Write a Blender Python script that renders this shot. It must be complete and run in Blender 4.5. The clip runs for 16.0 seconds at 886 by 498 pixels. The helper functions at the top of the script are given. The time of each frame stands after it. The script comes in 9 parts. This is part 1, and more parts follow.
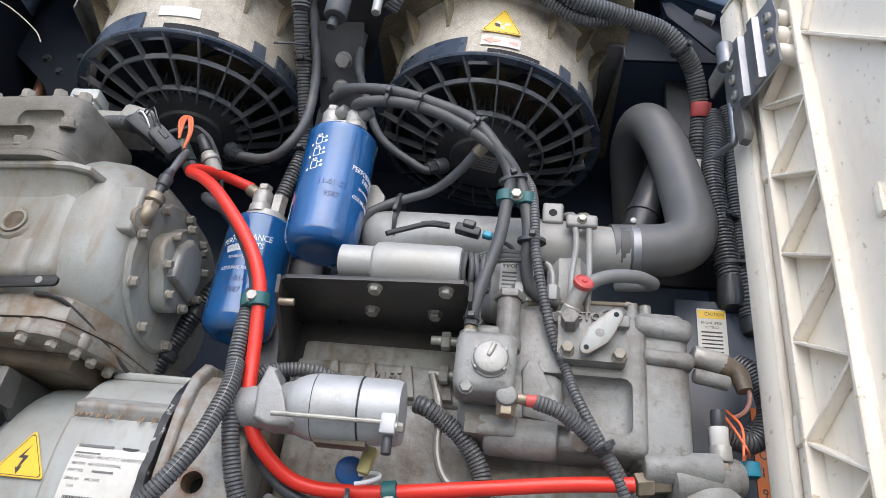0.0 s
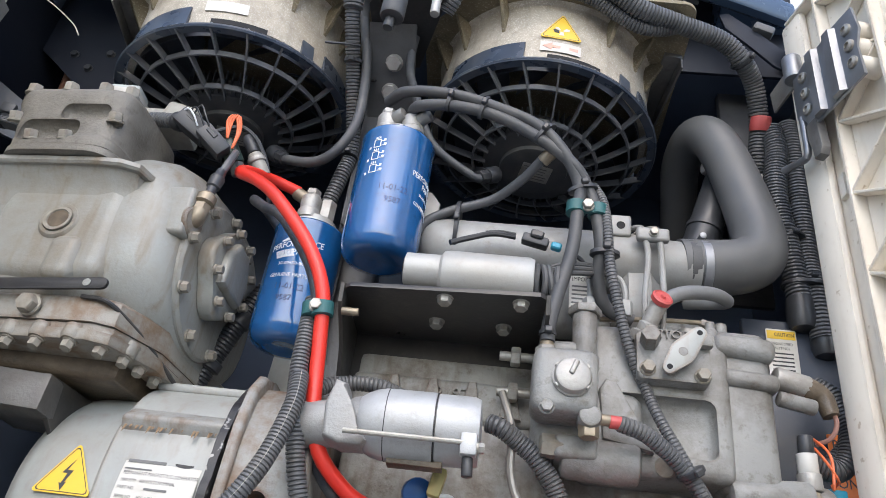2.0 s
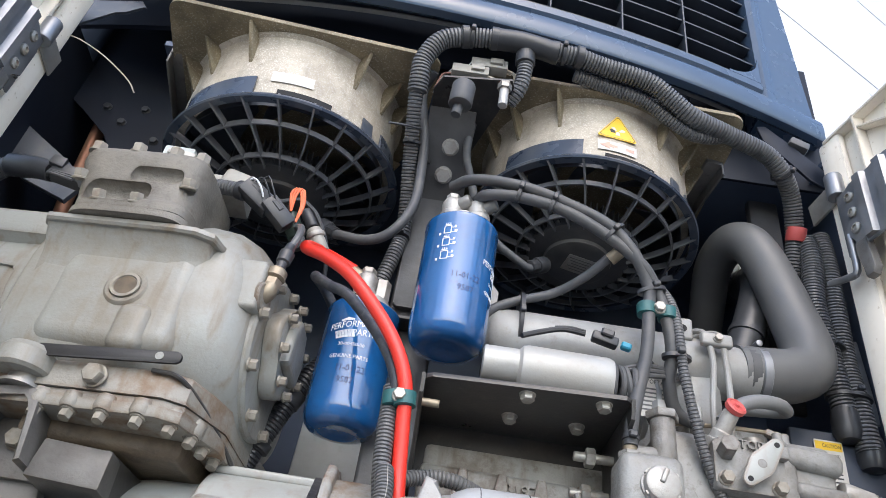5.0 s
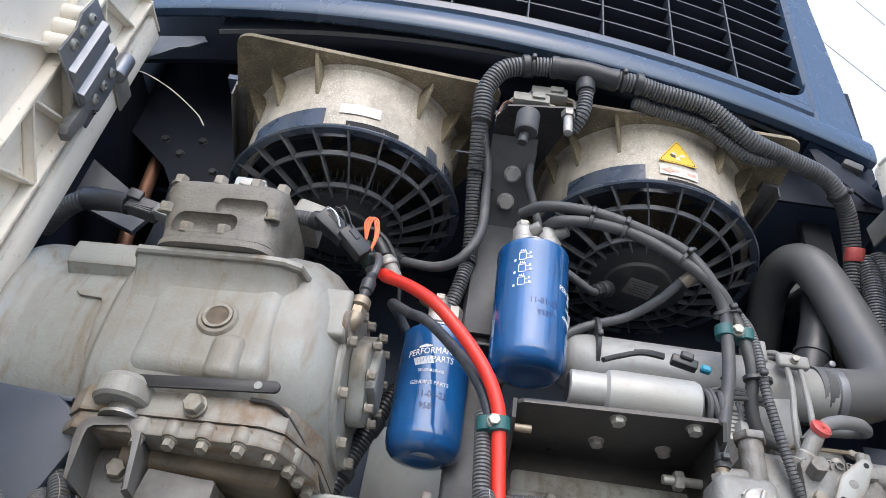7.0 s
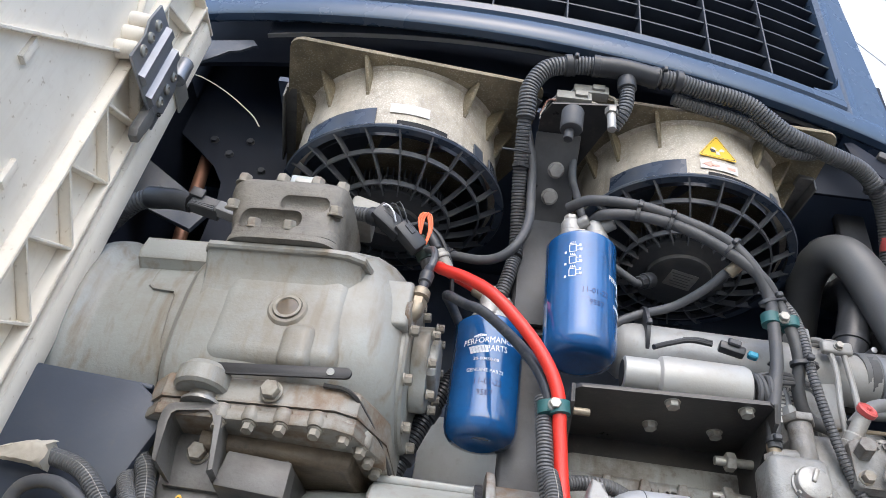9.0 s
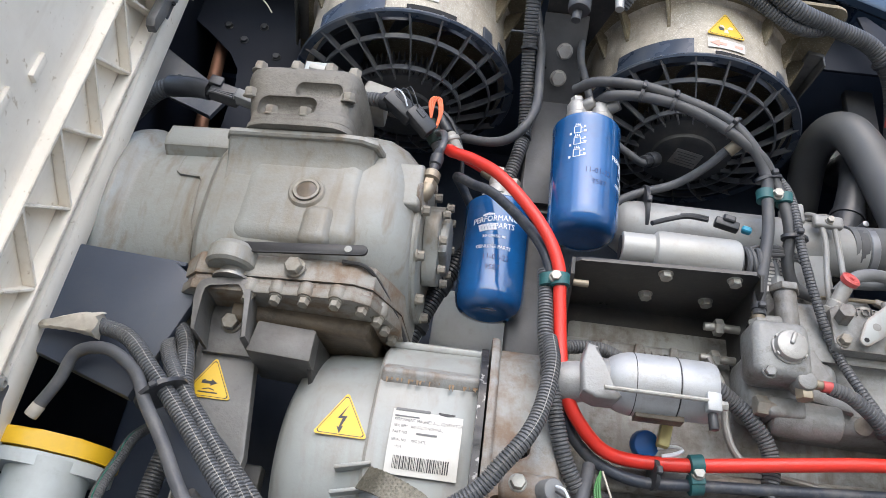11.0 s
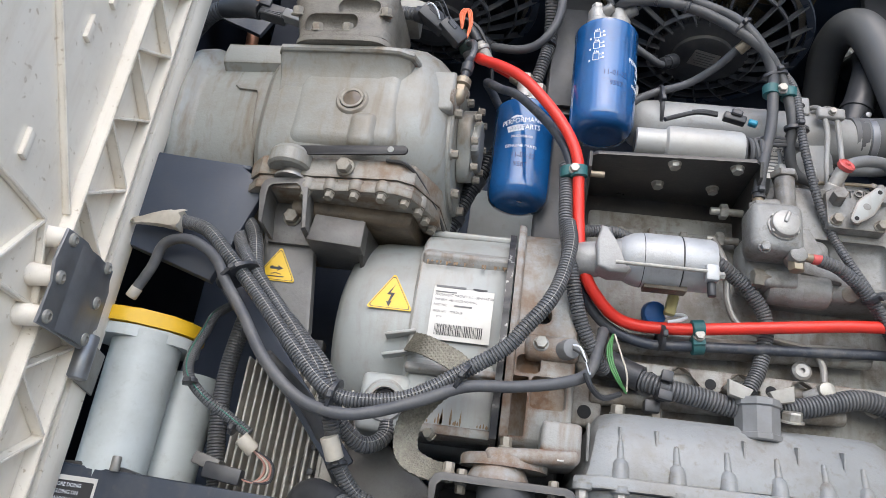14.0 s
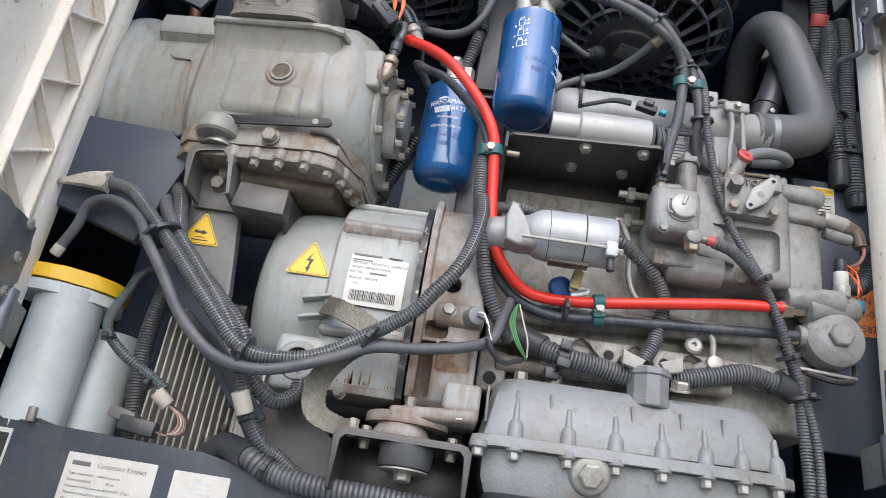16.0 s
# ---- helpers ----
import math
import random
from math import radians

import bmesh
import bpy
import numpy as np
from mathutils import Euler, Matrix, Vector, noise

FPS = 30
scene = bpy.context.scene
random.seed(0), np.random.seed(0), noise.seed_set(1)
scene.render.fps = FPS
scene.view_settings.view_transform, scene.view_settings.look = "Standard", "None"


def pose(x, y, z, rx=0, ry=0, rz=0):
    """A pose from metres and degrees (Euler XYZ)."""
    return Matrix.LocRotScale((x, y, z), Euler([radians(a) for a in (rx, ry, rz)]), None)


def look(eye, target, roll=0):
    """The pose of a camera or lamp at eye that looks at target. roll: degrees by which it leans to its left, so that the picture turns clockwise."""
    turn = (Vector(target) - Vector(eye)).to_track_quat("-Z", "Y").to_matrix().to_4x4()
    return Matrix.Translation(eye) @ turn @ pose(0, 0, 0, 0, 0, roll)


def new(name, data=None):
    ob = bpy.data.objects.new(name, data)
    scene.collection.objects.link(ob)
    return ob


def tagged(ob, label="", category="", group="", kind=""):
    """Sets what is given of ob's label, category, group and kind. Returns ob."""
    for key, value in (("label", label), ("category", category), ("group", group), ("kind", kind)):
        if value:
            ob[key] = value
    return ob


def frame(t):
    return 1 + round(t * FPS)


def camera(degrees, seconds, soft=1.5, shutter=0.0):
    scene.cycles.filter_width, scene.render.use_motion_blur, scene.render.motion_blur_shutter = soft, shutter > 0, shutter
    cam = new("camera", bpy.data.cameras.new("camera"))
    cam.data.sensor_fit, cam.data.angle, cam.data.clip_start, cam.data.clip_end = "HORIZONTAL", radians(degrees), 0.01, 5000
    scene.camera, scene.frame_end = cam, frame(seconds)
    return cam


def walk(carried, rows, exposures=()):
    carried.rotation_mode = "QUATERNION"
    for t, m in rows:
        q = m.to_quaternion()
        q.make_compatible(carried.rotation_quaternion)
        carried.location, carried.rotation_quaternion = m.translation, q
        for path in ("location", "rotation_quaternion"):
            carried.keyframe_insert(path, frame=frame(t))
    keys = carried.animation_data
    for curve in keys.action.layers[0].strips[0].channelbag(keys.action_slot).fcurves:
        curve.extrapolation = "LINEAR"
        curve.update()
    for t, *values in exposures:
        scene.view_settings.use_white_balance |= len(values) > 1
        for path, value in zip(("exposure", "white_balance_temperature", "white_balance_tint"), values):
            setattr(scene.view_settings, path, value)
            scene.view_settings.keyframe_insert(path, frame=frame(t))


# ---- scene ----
cam = camera(60.2, 16.0, soft=0.75)
PATH = [
    (0, (0.068, 0.026, 1.662), (-0.136, 1.738, 2.675), 7.2),
    (0.5, (0.025, 0.027, 1.658), (-0.175, 1.734, 2.68), 7.3),
    (1, (-0.01, 0.048, 1.662), (-0.206, 1.749, 2.696), 7.5),
    (1.5, (-0.038, 0.05, 1.668), (-0.225, 1.747, 2.709), 7.7),
    (2, (-0.043, 0.068, 1.669), (-0.212, 1.76, 2.721), 8.0),
    (2.5, (-0.059, 0.107, 1.677), (-0.186, 1.8, 2.735), 8.6),
    (3, (-0.078, 0.104, 1.691), (-0.152, 1.794, 2.759), 8.8),
    (3.5, (-0.157, 0.117, 1.694), (-0.195, 1.805, 2.766), 8.8),
    (4, (-0.181, 0.096, 1.699), (-0.197, 1.796, 2.753), 8.8),
    (4.5, (-0.205, 0.078, 1.682), (-0.234, 1.7, 2.851), 9.4),
    (4.7, (-0.212, 0.064, 1.679), (-0.244, 1.666, 2.877), 9.5),
    (6.8, (-0.318, 0.046, 1.662), (-0.364, 1.621, 2.894), 9.1),
    (7, (-0.326, 0.047, 1.659), (-0.377, 1.606, 2.911), 9.1),
    (7.5, (-0.342, 0.056, 1.656), (-0.396, 1.601, 2.925), 8.9),
    (8, (-0.368, 0.049, 1.639), (-0.428, 1.583, 2.921), 8.8),
    (8.5, (-0.372, 0.044, 1.624), (-0.442, 1.579, 2.904), 9.1),
    (9, (-0.384, 0.021, 1.617), (-0.466, 1.583, 2.863), 9.3),
    (9.2, (-0.388, 0.019, 1.614), (-0.471, 1.61, 2.824), 9.2),
    (11.3, (-0.363, -0.035, 1.574), (-0.466, 1.717, 2.534), 8.7),
    (11.5, (-0.37, -0.022, 1.566), (-0.476, 1.738, 2.51), 8.7),
    (12, (-0.362, -0.003, 1.548), (-0.481, 1.777, 2.452), 8.6),
    (12.5, (-0.351, -0.014, 1.536), (-0.487, 1.784, 2.402), 8.6),
    (13, (-0.331, -0.034, 1.513), (-0.487, 1.777, 2.348), 8.5),
    (13.5, (-0.332, -0.087, 1.498), (-0.502, 1.738, 2.297), 8.4),
    (14, (-0.339, -0.143, 1.491), (-0.523, 1.691, 2.269), 8.4),
    (14.5, (-0.334, -0.198, 1.481), (-0.513, 1.641, 2.247), 8.5),
    (15, (-0.315, -0.176, 1.477), (-0.461, 1.665, 2.243), 9.0),
    (15.5, (-0.288, -0.179, 1.466), (-0.39, 1.662, 2.241), 9.1),
    (16, (-0.261, -0.176, 1.448), (-0.348, 1.664, 2.226), 9.3),
]
walk(cam, [(t, look(eye, target, roll)) for t, eye, target, roll in PATH], [(0, 0.22), (3, 0.27), (4.2, 0.38), (4.7, 0.40), (6.8, 0.30), (9.2, 0.36), (11.3, 0.30), (13, 0.25), (16, 0.22)])

# ---- world and light ----
world = bpy.data.worlds.new("overcast_sky")
scene.world = world
world.use_nodes = True
wt = world.node_tree
sky = wt.nodes.new("ShaderNodeTexSky")
sky.sky_type, sky.sun_disc = "NISHITA", False
sky.sun_elevation, sky.sun_rotation, sky.air_density, sky.dust_density = radians(43), radians(180), 1.0, 1.7
wt.links.new(sky.outputs[0], wt.nodes["Background"].inputs[0])
wt.nodes["Background"].inputs[1].default_value = 0.33
sun = new("sun", bpy.data.lights.new("sun", "SUN"))
sun.data.energy, sun.data.angle, sun.data.color = 0.8, radians(60), (0.92, 0.946, 1.0)
sun.matrix_world = look((0.25, -2.65, 3.7), (-0.2, 1.0, 2.1))


# ---- mesh helpers ----

def finish(name, bm, mat, smooth=35):
    me = bpy.data.meshes.new(name)
    bmesh.ops.recalc_face_normals(bm, faces=bm.faces[:])
    bm.to_mesh(me)
    bm.free()
    if mat:
        me.materials.append(mat)
    me.polygons.foreach_set("use_smooth", [True] * len(me.polygons))
    me.set_sharp_from_angle(angle=radians(smooth))
    return me


def thing(name, base, label, category, group="", kind=""):
    ob = new(name)
    ob.location = base
    ob.empty_display_size = 0.02
    return tagged(ob, label, category, group, kind)


def part(name, bm, mat, parent=None, label="", smooth=35):
    """One mesh part in world coordinates under its thing."""
    ob = new(name, finish(name, bm, mat, smooth))
    if parent:
        ob.parent = parent
        if parent.type == "EMPTY":
            ob.matrix_parent_inverse = Matrix.Translation(-Vector(parent.location))
    if label:
        ob["label"] = label
    return ob


def solo(name, bm, mat, label, category, group="", kind="", smooth=35):
    """A thing of one mesh."""
    return tagged(part(name, bm, mat, None, "", smooth), label, category, group, kind)


def B():
    return bmesh.new()


def add_box(bm, c, s, bevel=0.003, seg=2, rot=(0, 0, 0), taper=1.0):
    m = Matrix.LocRotScale(c, Euler([radians(a) for a in rot]), None) @ Matrix.Diagonal((*s, 1))
    got = bmesh.ops.create_cube(bm, size=1.0)["verts"]
    if taper != 1.0:
        for v in got:
            if v.co.z > 0:
                v.co.x *= taper
                v.co.y *= taper
    bmesh.ops.transform(bm, matrix=m, verts=got)
    if bevel > 0:
        edges = list({e for v in got for e in v.link_edges})
        bmesh.ops.bevel(bm, geom=edges, offset=min(bevel, min(s) * 0.45), segments=seg, affect="EDGES", profile=0.5)
    return bm


def frame_of(axis):
    w = Vector(axis).normalized()
    u = w.orthogonal().normalized()
    if abs(w.z) < 0.9:
        u = Vector((0, 0, 1)).cross(w).normalized()
    else:
        u = (Vector((1, 0, 0)) - w * w.x).normalized()
    return u, w.cross(u), w


def add_rings(bm, rings, close=True, cap=True):
    rows = [[bm.verts.new(p) for p in ring] for ring in rings]
    n = len(rows[0])
    for a, b in zip(rows, rows[1:]):
        for i in range(n if close else n - 1):
            bm.faces.new((a[i], a[(i + 1) % n], b[(i + 1) % n], b[i]))
    if cap and close:
        bm.faces.new(rows[0][::-1])
        bm.faces.new(rows[-1])
    return bm


def add_lathe(bm, origin, axis, profile, n=32, cap=True, squash=1.0):
    """Turns (radius, height) pairs round an axis."""
    u, v, w = frame_of(axis)
    o = Vector(origin)
    rings = []
    for r, h in profile:
        r = max(r, 1e-5)
        rings.append([o + w * h + (u * math.cos(2 * math.pi * i / n) + v * math.sin(2 * math.pi * i / n) * squash) * r for i in range(n)])
    return add_rings(bm, rings, True, cap)


def add_cyl(bm, p0, p1, r, n=20, edge=0.0, r1=None):
    p0, p1 = Vector(p0), Vector(p1)
    h = (p1 - p0).length
    r1 = r if r1 is None else r1
    e = min(edge, h * 0.4)
    prof = [(r - e, 0), (r - e * 0.3, e * 0.3), (r, e), (r1, h - e), (r1 - e * 0.3, h - e * 0.3), (r1 - e, h)] if e else [(r, 0), (r1, h)]
    return add_lathe(bm, p0, p1 - p0, prof, n)


def spline(pts, step):
    """A smooth line through points, resampled at even steps."""
    P = [Vector(p) for p in pts]
    P = [P[0] * 2 - P[1]] + P + [P[-1] * 2 - P[-2]]
    fine = []
    for i in range(1, len(P) - 2):
        p0, p1, p2, p3 = P[i - 1 : i + 3]
        for k in range(16):
            t = k / 16
            fine.append(0.5 * ((2 * p1) + (p2 - p0) * t + (2 * p0 - 5 * p1 + 4 * p2 - p3) * t * t + (3 * p1 - p0 - 3 * p2 + p3) * t**3))
    fine.append(P[-2])
    out, left = [fine[0]], step
    for a, b in zip(fine, fine[1:]):
        d = (b - a).length
        pos = 0.0
        while d - pos >= left:
            pos += left
            out.append(a.lerp(b, pos / d))
            left = step
        left -= d - pos
    out.append(fine[-1])
    return out


def add_tube(bm, pts, r, n=12, rib=0.0, amp=0.16, step=0.006, r_end=None):
    """A hose along points; rib is the pitch of its corrugation."""
    line = spline(pts, rib / 4 if rib else step)
    t = (line[1] - line[0]).normalized()
    u = t.orthogonal().normalized()
    rings = []
    for i, p in enumerate(line):
        nt = (line[min(i + 1, len(line) - 1)] - line[max(i - 1, 0)]).normalized()
        u = (u - nt * u.dot(nt)).normalized()
        v = nt.cross(u)
        k = r if r_end is None else r + (r_end - r) * i / (len(line) - 1)
        k = k * (1 - amp) if rib and i % 4 == 0 else k
        rings.append([p + (u * math.cos(2 * math.pi * j / n) + v * math.sin(2 * math.pi * j / n)) * k for j in range(n)])
    return add_rings(bm, rings)


def add_prism(bm, outline, to_world, depth, bevel=0.0, seg=2):
    """Extrudes a flat outline (x, y) along local z; to_world is a matrix."""
    a = [bm.verts.new(to_world @ Vector((x, y, 0))) for x, y in outline]
    b = [bm.verts.new(to_world @ Vector((x, y, depth))) for x, y in outline]
    n = len(a)
    bm.faces.new(a[::-1])
    top = bm.faces.new(b)
    for i in range(n):
        bm.faces.new((a[i], a[(i + 1) % n], b[(i + 1) % n], b[i]))
    if bevel:
        bmesh.ops.bevel(bm, geom=list(top.edges), offset=bevel, segments=seg, affect="EDGES", profile=0.5)
    return bm


def rounded(w, h, r, n=5):
    """Outline of a rounded rectangle about the origin."""
    out = []
    for cx, cy, a0 in ((w / 2 - r, h / 2 - r, 0), (-w / 2 + r, h / 2 - r, 90), (-w / 2 + r, -h / 2 + r, 180), (w / 2 - r, -h / 2 + r, 270)):
        for i in range(n + 1):
            a = radians(a0 + 90 * i / n)
            out.append((cx + r * math.cos(a), cy + r * math.sin(a)))
    return out


def facing(c, n, up=(0, 0, 1), spin=0):
    """A matrix at c whose local z is n and local y leans to up."""
    w = Vector(n).normalized()
    u = Vector(up).cross(w).normalized()
    m = Matrix((u, w.cross(u), w)).transposed().to_4x4()
    m.translation = c
    return m @ Matrix.Rotation(radians(spin), 4, "Z")


def add_loft(bm, sections, n=40):
    """Super-ellipse sections across x: (x, y, z, half depth, half height, power)."""
    rings = []
    for x, y, z, hy, hz, p in sections:
        ring = []
        for i in range(n):
            a = 2 * math.pi * i / n
            c, s = math.cos(a), math.sin(a)
            ring.append(Vector((x, y + hy * math.copysign(abs(c) ** (2 / p), c), z + hz * math.copysign(abs(s) ** (2 / p), s))))
        rings.append(ring)
    return add_rings(bm, rings)


def add_bolt(bm, p, axis, af=0.019, h=0.009, washer=True):
    """A hexagon head with its washer, standing on p."""
    p, w = Vector(p), Vector(axis).normalized()
    if washer:
        add_lathe(bm, p - w * 0.001, w, [(af * 0.68, 0), (af * 0.68, 0.0022), (af * 0.6, 0.003)], 18)
    r = af / 1.732
    add_lathe(bm, p + w * 0.002, w, [(r, 0), (r, h * 0.8), (r * 0.88, h)], 6)
    return bm


def bolt(p, axis, parent, mat=None, af=0.019, h=0.009, washer=True, label=""):
    return part("bolt", add_bolt(B(), p, axis, af, h, washer), mat or M_ZINC, parent, label, 25)


def add_words(bm, text, size, m, depth=0.0004, align="CENTER", bend=None, wide=1.0):
    """Raised lettering in the built-in font; bend wraps it round a cylinder of that radius."""
    cu = bpy.data.curves.new("words", "FONT")
    cu.body, cu.size, cu.extrude, cu.align_x, cu.align_y = text, size, depth / 2, align, "CENTER"
    cu.resolution_u = 2
    ob = new("words", cu)
    me = bpy.data.meshes.new_from_object(ob.evaluated_get(bpy.context.evaluated_depsgraph_get()))
    bpy.data.objects.remove(ob)
    bpy.data.curves.remove(cu)
    for v in me.vertices:
        v.co.x *= wide
        if bend:
            a, r = v.co.x / bend, bend + v.co.z
            v.co = (r * math.sin(a), v.co.y, r * math.cos(a) - bend)
    me.transform(m)
    bm.from_mesh(me)
    bpy.data.meshes.remove(me)
    return bm


def carve(bm, cutters):
    """Cuts the cutters' shapes out of a casting."""
    obs = []
    for b in (bm, *cutters):
        bmesh.ops.recalc_face_normals(b, faces=b.faces[:])
        me = bpy.data.meshes.new("cut")
        b.to_mesh(me)
        b.free()
        obs.append(new("cut", me))
    for c in obs[1:]:
        md = obs[0].modifiers.new("cut", "BOOLEAN")
        md.operation, md.object, md.solver = "DIFFERENCE", c, "EXACT"
    me = bpy.data.meshes.new_from_object(obs[0].evaluated_get(bpy.context.evaluated_depsgraph_get()))
    out = bmesh.new()
    out.from_mesh(me)
    bpy.data.meshes.remove(me)
    for o in obs:
        d = o.data
        bpy.data.objects.remove(o)
        bpy.data.meshes.remove(d)
    return out


def add_stack(bm, sections, n=48):
    """Super-ellipse sections up z: (z, x, y, half width, half depth, power)."""
    rings = []
    for z, x, y, hx, hy, p in sections:
        ring = []
        for i in range(n):
            a = 2 * math.pi * i / n
            c, s = math.cos(a), math.sin(a)
            ring.append(Vector((x + hx * math.copysign(abs(c) ** (2 / p), c), y + hy * math.copysign(abs(s) ** (2 / p), s), z)))
        rings.append(ring)
    return add_rings(bm, rings)


# ---- materials ----
def mat(name, col, rough=0.5, metal=0.0, var=0.18, scale=25.0, dirt=None, amount=0.4, dirt_scale=7.0, bump=0.15, bump_scale=180.0, coat=0.0, speck=None, speck_scale=220.0, speck_at=0.56, spec=0.5, streak=None, streak_amount=0.5, fleck=0.0, fleck_scale=55.0, dirt_at=0.47, dirt_soft=0.25, edge=None, edge_amount=0.6, edge_size=0.006):
    m = bpy.data.materials.new(name)
    m.use_nodes = True
    nt = m.node_tree
    N, L = nt.nodes, nt.links
    bs = N["Principled BSDF"]
    tc = N.new("ShaderNodeTexCoord")

    def noise_of(s, detail=4.0, stretch=None, rg=0.55):
        nz = N.new("ShaderNodeTexNoise")
        nz.inputs["Scale"].default_value, nz.inputs["Detail"].default_value, nz.inputs["Roughness"].default_value = s, detail, rg
        if stretch:
            mp = N.new("ShaderNodeMapping")
            mp.inputs["Scale"].default_value = stretch
            L.new(tc.outputs["Object"], mp.inputs["Vector"])
            L.new(mp.outputs[0], nz.inputs["Vector"])
        else:
            L.new(tc.outputs["Object"], nz.inputs["Vector"])
        return nz.outputs["Fac"]

    def span(sock, lo, hi, a=0.0, b=1.0):
        r = N.new("ShaderNodeMapRange")
        r.inputs["From Min"].default_value, r.inputs["From Max"].default_value = lo, hi
        r.inputs["To Min"].default_value, r.inputs["To Max"].default_value = a, b
        L.new(sock, r.inputs["Value"])
        return r.outputs[0]

    def mix(fac, a, b):
        x = N.new("ShaderNodeMix")
        x.data_type = "RGBA"
        L.new(fac, x.inputs[0])
        for k, val in ((6, a), (7, b)):
            if isinstance(val, tuple):
                x.inputs[k].default_value = (*val, 1)
            else:
                L.new(val, x.inputs[k])
        return x.outputs[2]

    grain = noise_of(scale, 6.0)
    lo = tuple(c * (1 - var) for c in col)
    hi = tuple(min(1, c * (1 + var)) for c in col)
    colour = mix(span(grain, 0.3, 0.7), lo, hi)
    if speck:
        colour = mix(span(noise_of(speck_scale, 3.0), speck_at, speck_at + 0.06), colour, speck)
    if streak:
        colour = mix(span(noise_of(9.0, 6.0, (6, 6, 0.8)), 0.52, 0.72, 0.0, streak_amount), colour, streak)
    if dirt and fleck:
        colour = mix(span(noise_of(fleck_scale, 6.0, None, 0.7), 0.56, 0.70, 0.0, fleck), colour, dirt)
    if dirt:
        colour = mix(span(noise_of(dirt_scale, 8.0, None, 0.68), dirt_at, dirt_at + dirt_soft, 0.0, amount), colour, dirt)
    if edge:
        # worn and rusty edges, broken up by noise
        bv, ge, dt = N.new("ShaderNodeBevel"), N.new("ShaderNodeNewGeometry"), N.new("ShaderNodeVectorMath")
        bv.samples = 4
        bv.inputs["Radius"].default_value = edge_size
        dt.operation = "DOT_PRODUCT"
        L.new(bv.outputs[0], dt.inputs[0])
        L.new(ge.outputs["Normal"], dt.inputs[1])
        worn = span(dt.outputs["Value"], 0.985, 0.86)
        ml = N.new("ShaderNodeMath")
        ml.operation = "MULTIPLY"
        L.new(worn, ml.inputs[0])
        L.new(span(noise_of(16.0, 6.0, None, 0.65), 0.38, 0.60, 0.0, edge_amount), ml.inputs[1])
        colour = mix(ml.outputs[0], colour, edge)
    L.new(colour, bs.inputs["Base Color"])
    bs.inputs["Metallic"].default_value = metal
    bs.inputs["Specular IOR Level"].default_value = spec
    L.new(span(grain, 0.25, 0.75, max(0.03, rough - 0.1), min(1, rough + 0.12)), bs.inputs["Roughness"])
    if coat:
        bs.inputs["Coat Weight"].default_value, bs.inputs["Coat Roughness"].default_value = coat, 0.06
    if bump:
        bp = N.new("ShaderNodeBump")
        bp.inputs["Strength"].default_value, bp.inputs["Distance"].default_value = bump, 0.002
        L.new(noise_of(bump_scale, 5.0), bp.inputs["Height"])
        L.new(bp.outputs[0], bs.inputs["Normal"])
    return m


GRIME = (0.11, 0.085, 0.06)
M_ENGINE = mat("engine_grey_paint", (0.256, 0.258, 0.250), 0.42, 0.0, 0.12, 18, (0.078, 0.058, 0.040), 0.75, 13, 0.4, 200, fleck=0.6, dirt_at=0.44, edge=(0.12, 0.09, 0.062), edge_amount=0.75)
M_COMP = mat("compressor_paint", (0.288, 0.296, 0.279), 0.36, 0.0, 0.06, 9, (0.172, 0.132, 0.086), 0.75, 4.5, 0.22, 240, streak=(0.185, 0.142, 0.094), streak_amount=0.75, fleck=0.2, dirt_at=0.47, edge=(0.13, 0.098, 0.066), edge_amount=0.85, edge_size=0.009)
M_STAINED = mat("rust_stained_compressor_paint", (0.250, 0.238, 0.208), 0.45, 0.0, 0.1, 14, (0.155, 0.092, 0.046), 0.9, 11, 0.3, 240, streak=(0.16, 0.095, 0.05), streak_amount=0.7, fleck=0.4, dirt_at=0.46, dirt_soft=0.14, edge=(0.12, 0.066, 0.034), edge_amount=1.0, edge_size=0.009)
M_HEAD = mat("grimy_head_paint", (0.175, 0.162, 0.138), 0.50, 0.0, 0.15, 30, (0.060, 0.050, 0.038), 0.8, 14, 0.5, 260, fleck=0.5, edge=(0.055, 0.043, 0.032), edge_amount=0.6)
M_GEN = mat("generator_paint", (0.335, 0.352, 0.342), 0.36, 0.0, 0.06, 12, (0.20, 0.165, 0.125), 0.35, 5, 0.1, 260, streak=(0.21, 0.135, 0.075), streak_amount=0.3, fleck=0.2, edge=(0.20, 0.105, 0.05), edge_amount=0.85, edge_size=0.007)
M_BELL = mat("rusty_cast_housing", (0.285, 0.285, 0.270), 0.50, 0.0, 0.1, 20, (0.165, 0.098, 0.052), 0.9, 8, 0.4, 200, streak=(0.17, 0.108, 0.064), streak_amount=0.8, fleck=0.5, dirt_at=0.49, dirt_soft=0.14, edge=(0.13, 0.060, 0.030), edge_amount=1.0, edge_size=0.010)
M_RUN = mat("pale_rust_run", (0.225, 0.150, 0.085), 0.6, 0.0, 0.25, 60, (0.14, 0.085, 0.045), 0.6, 60, 0.2, 220)
M_RUSTY = mat("rust_bed", (0.150, 0.082, 0.042), 0.7, 0.0, 0.35, 30, (0.27, 0.235, 0.195), 0.85, 22, 0.4, 220, fleck=0.5, dirt_at=0.44, dirt_soft=0.16)
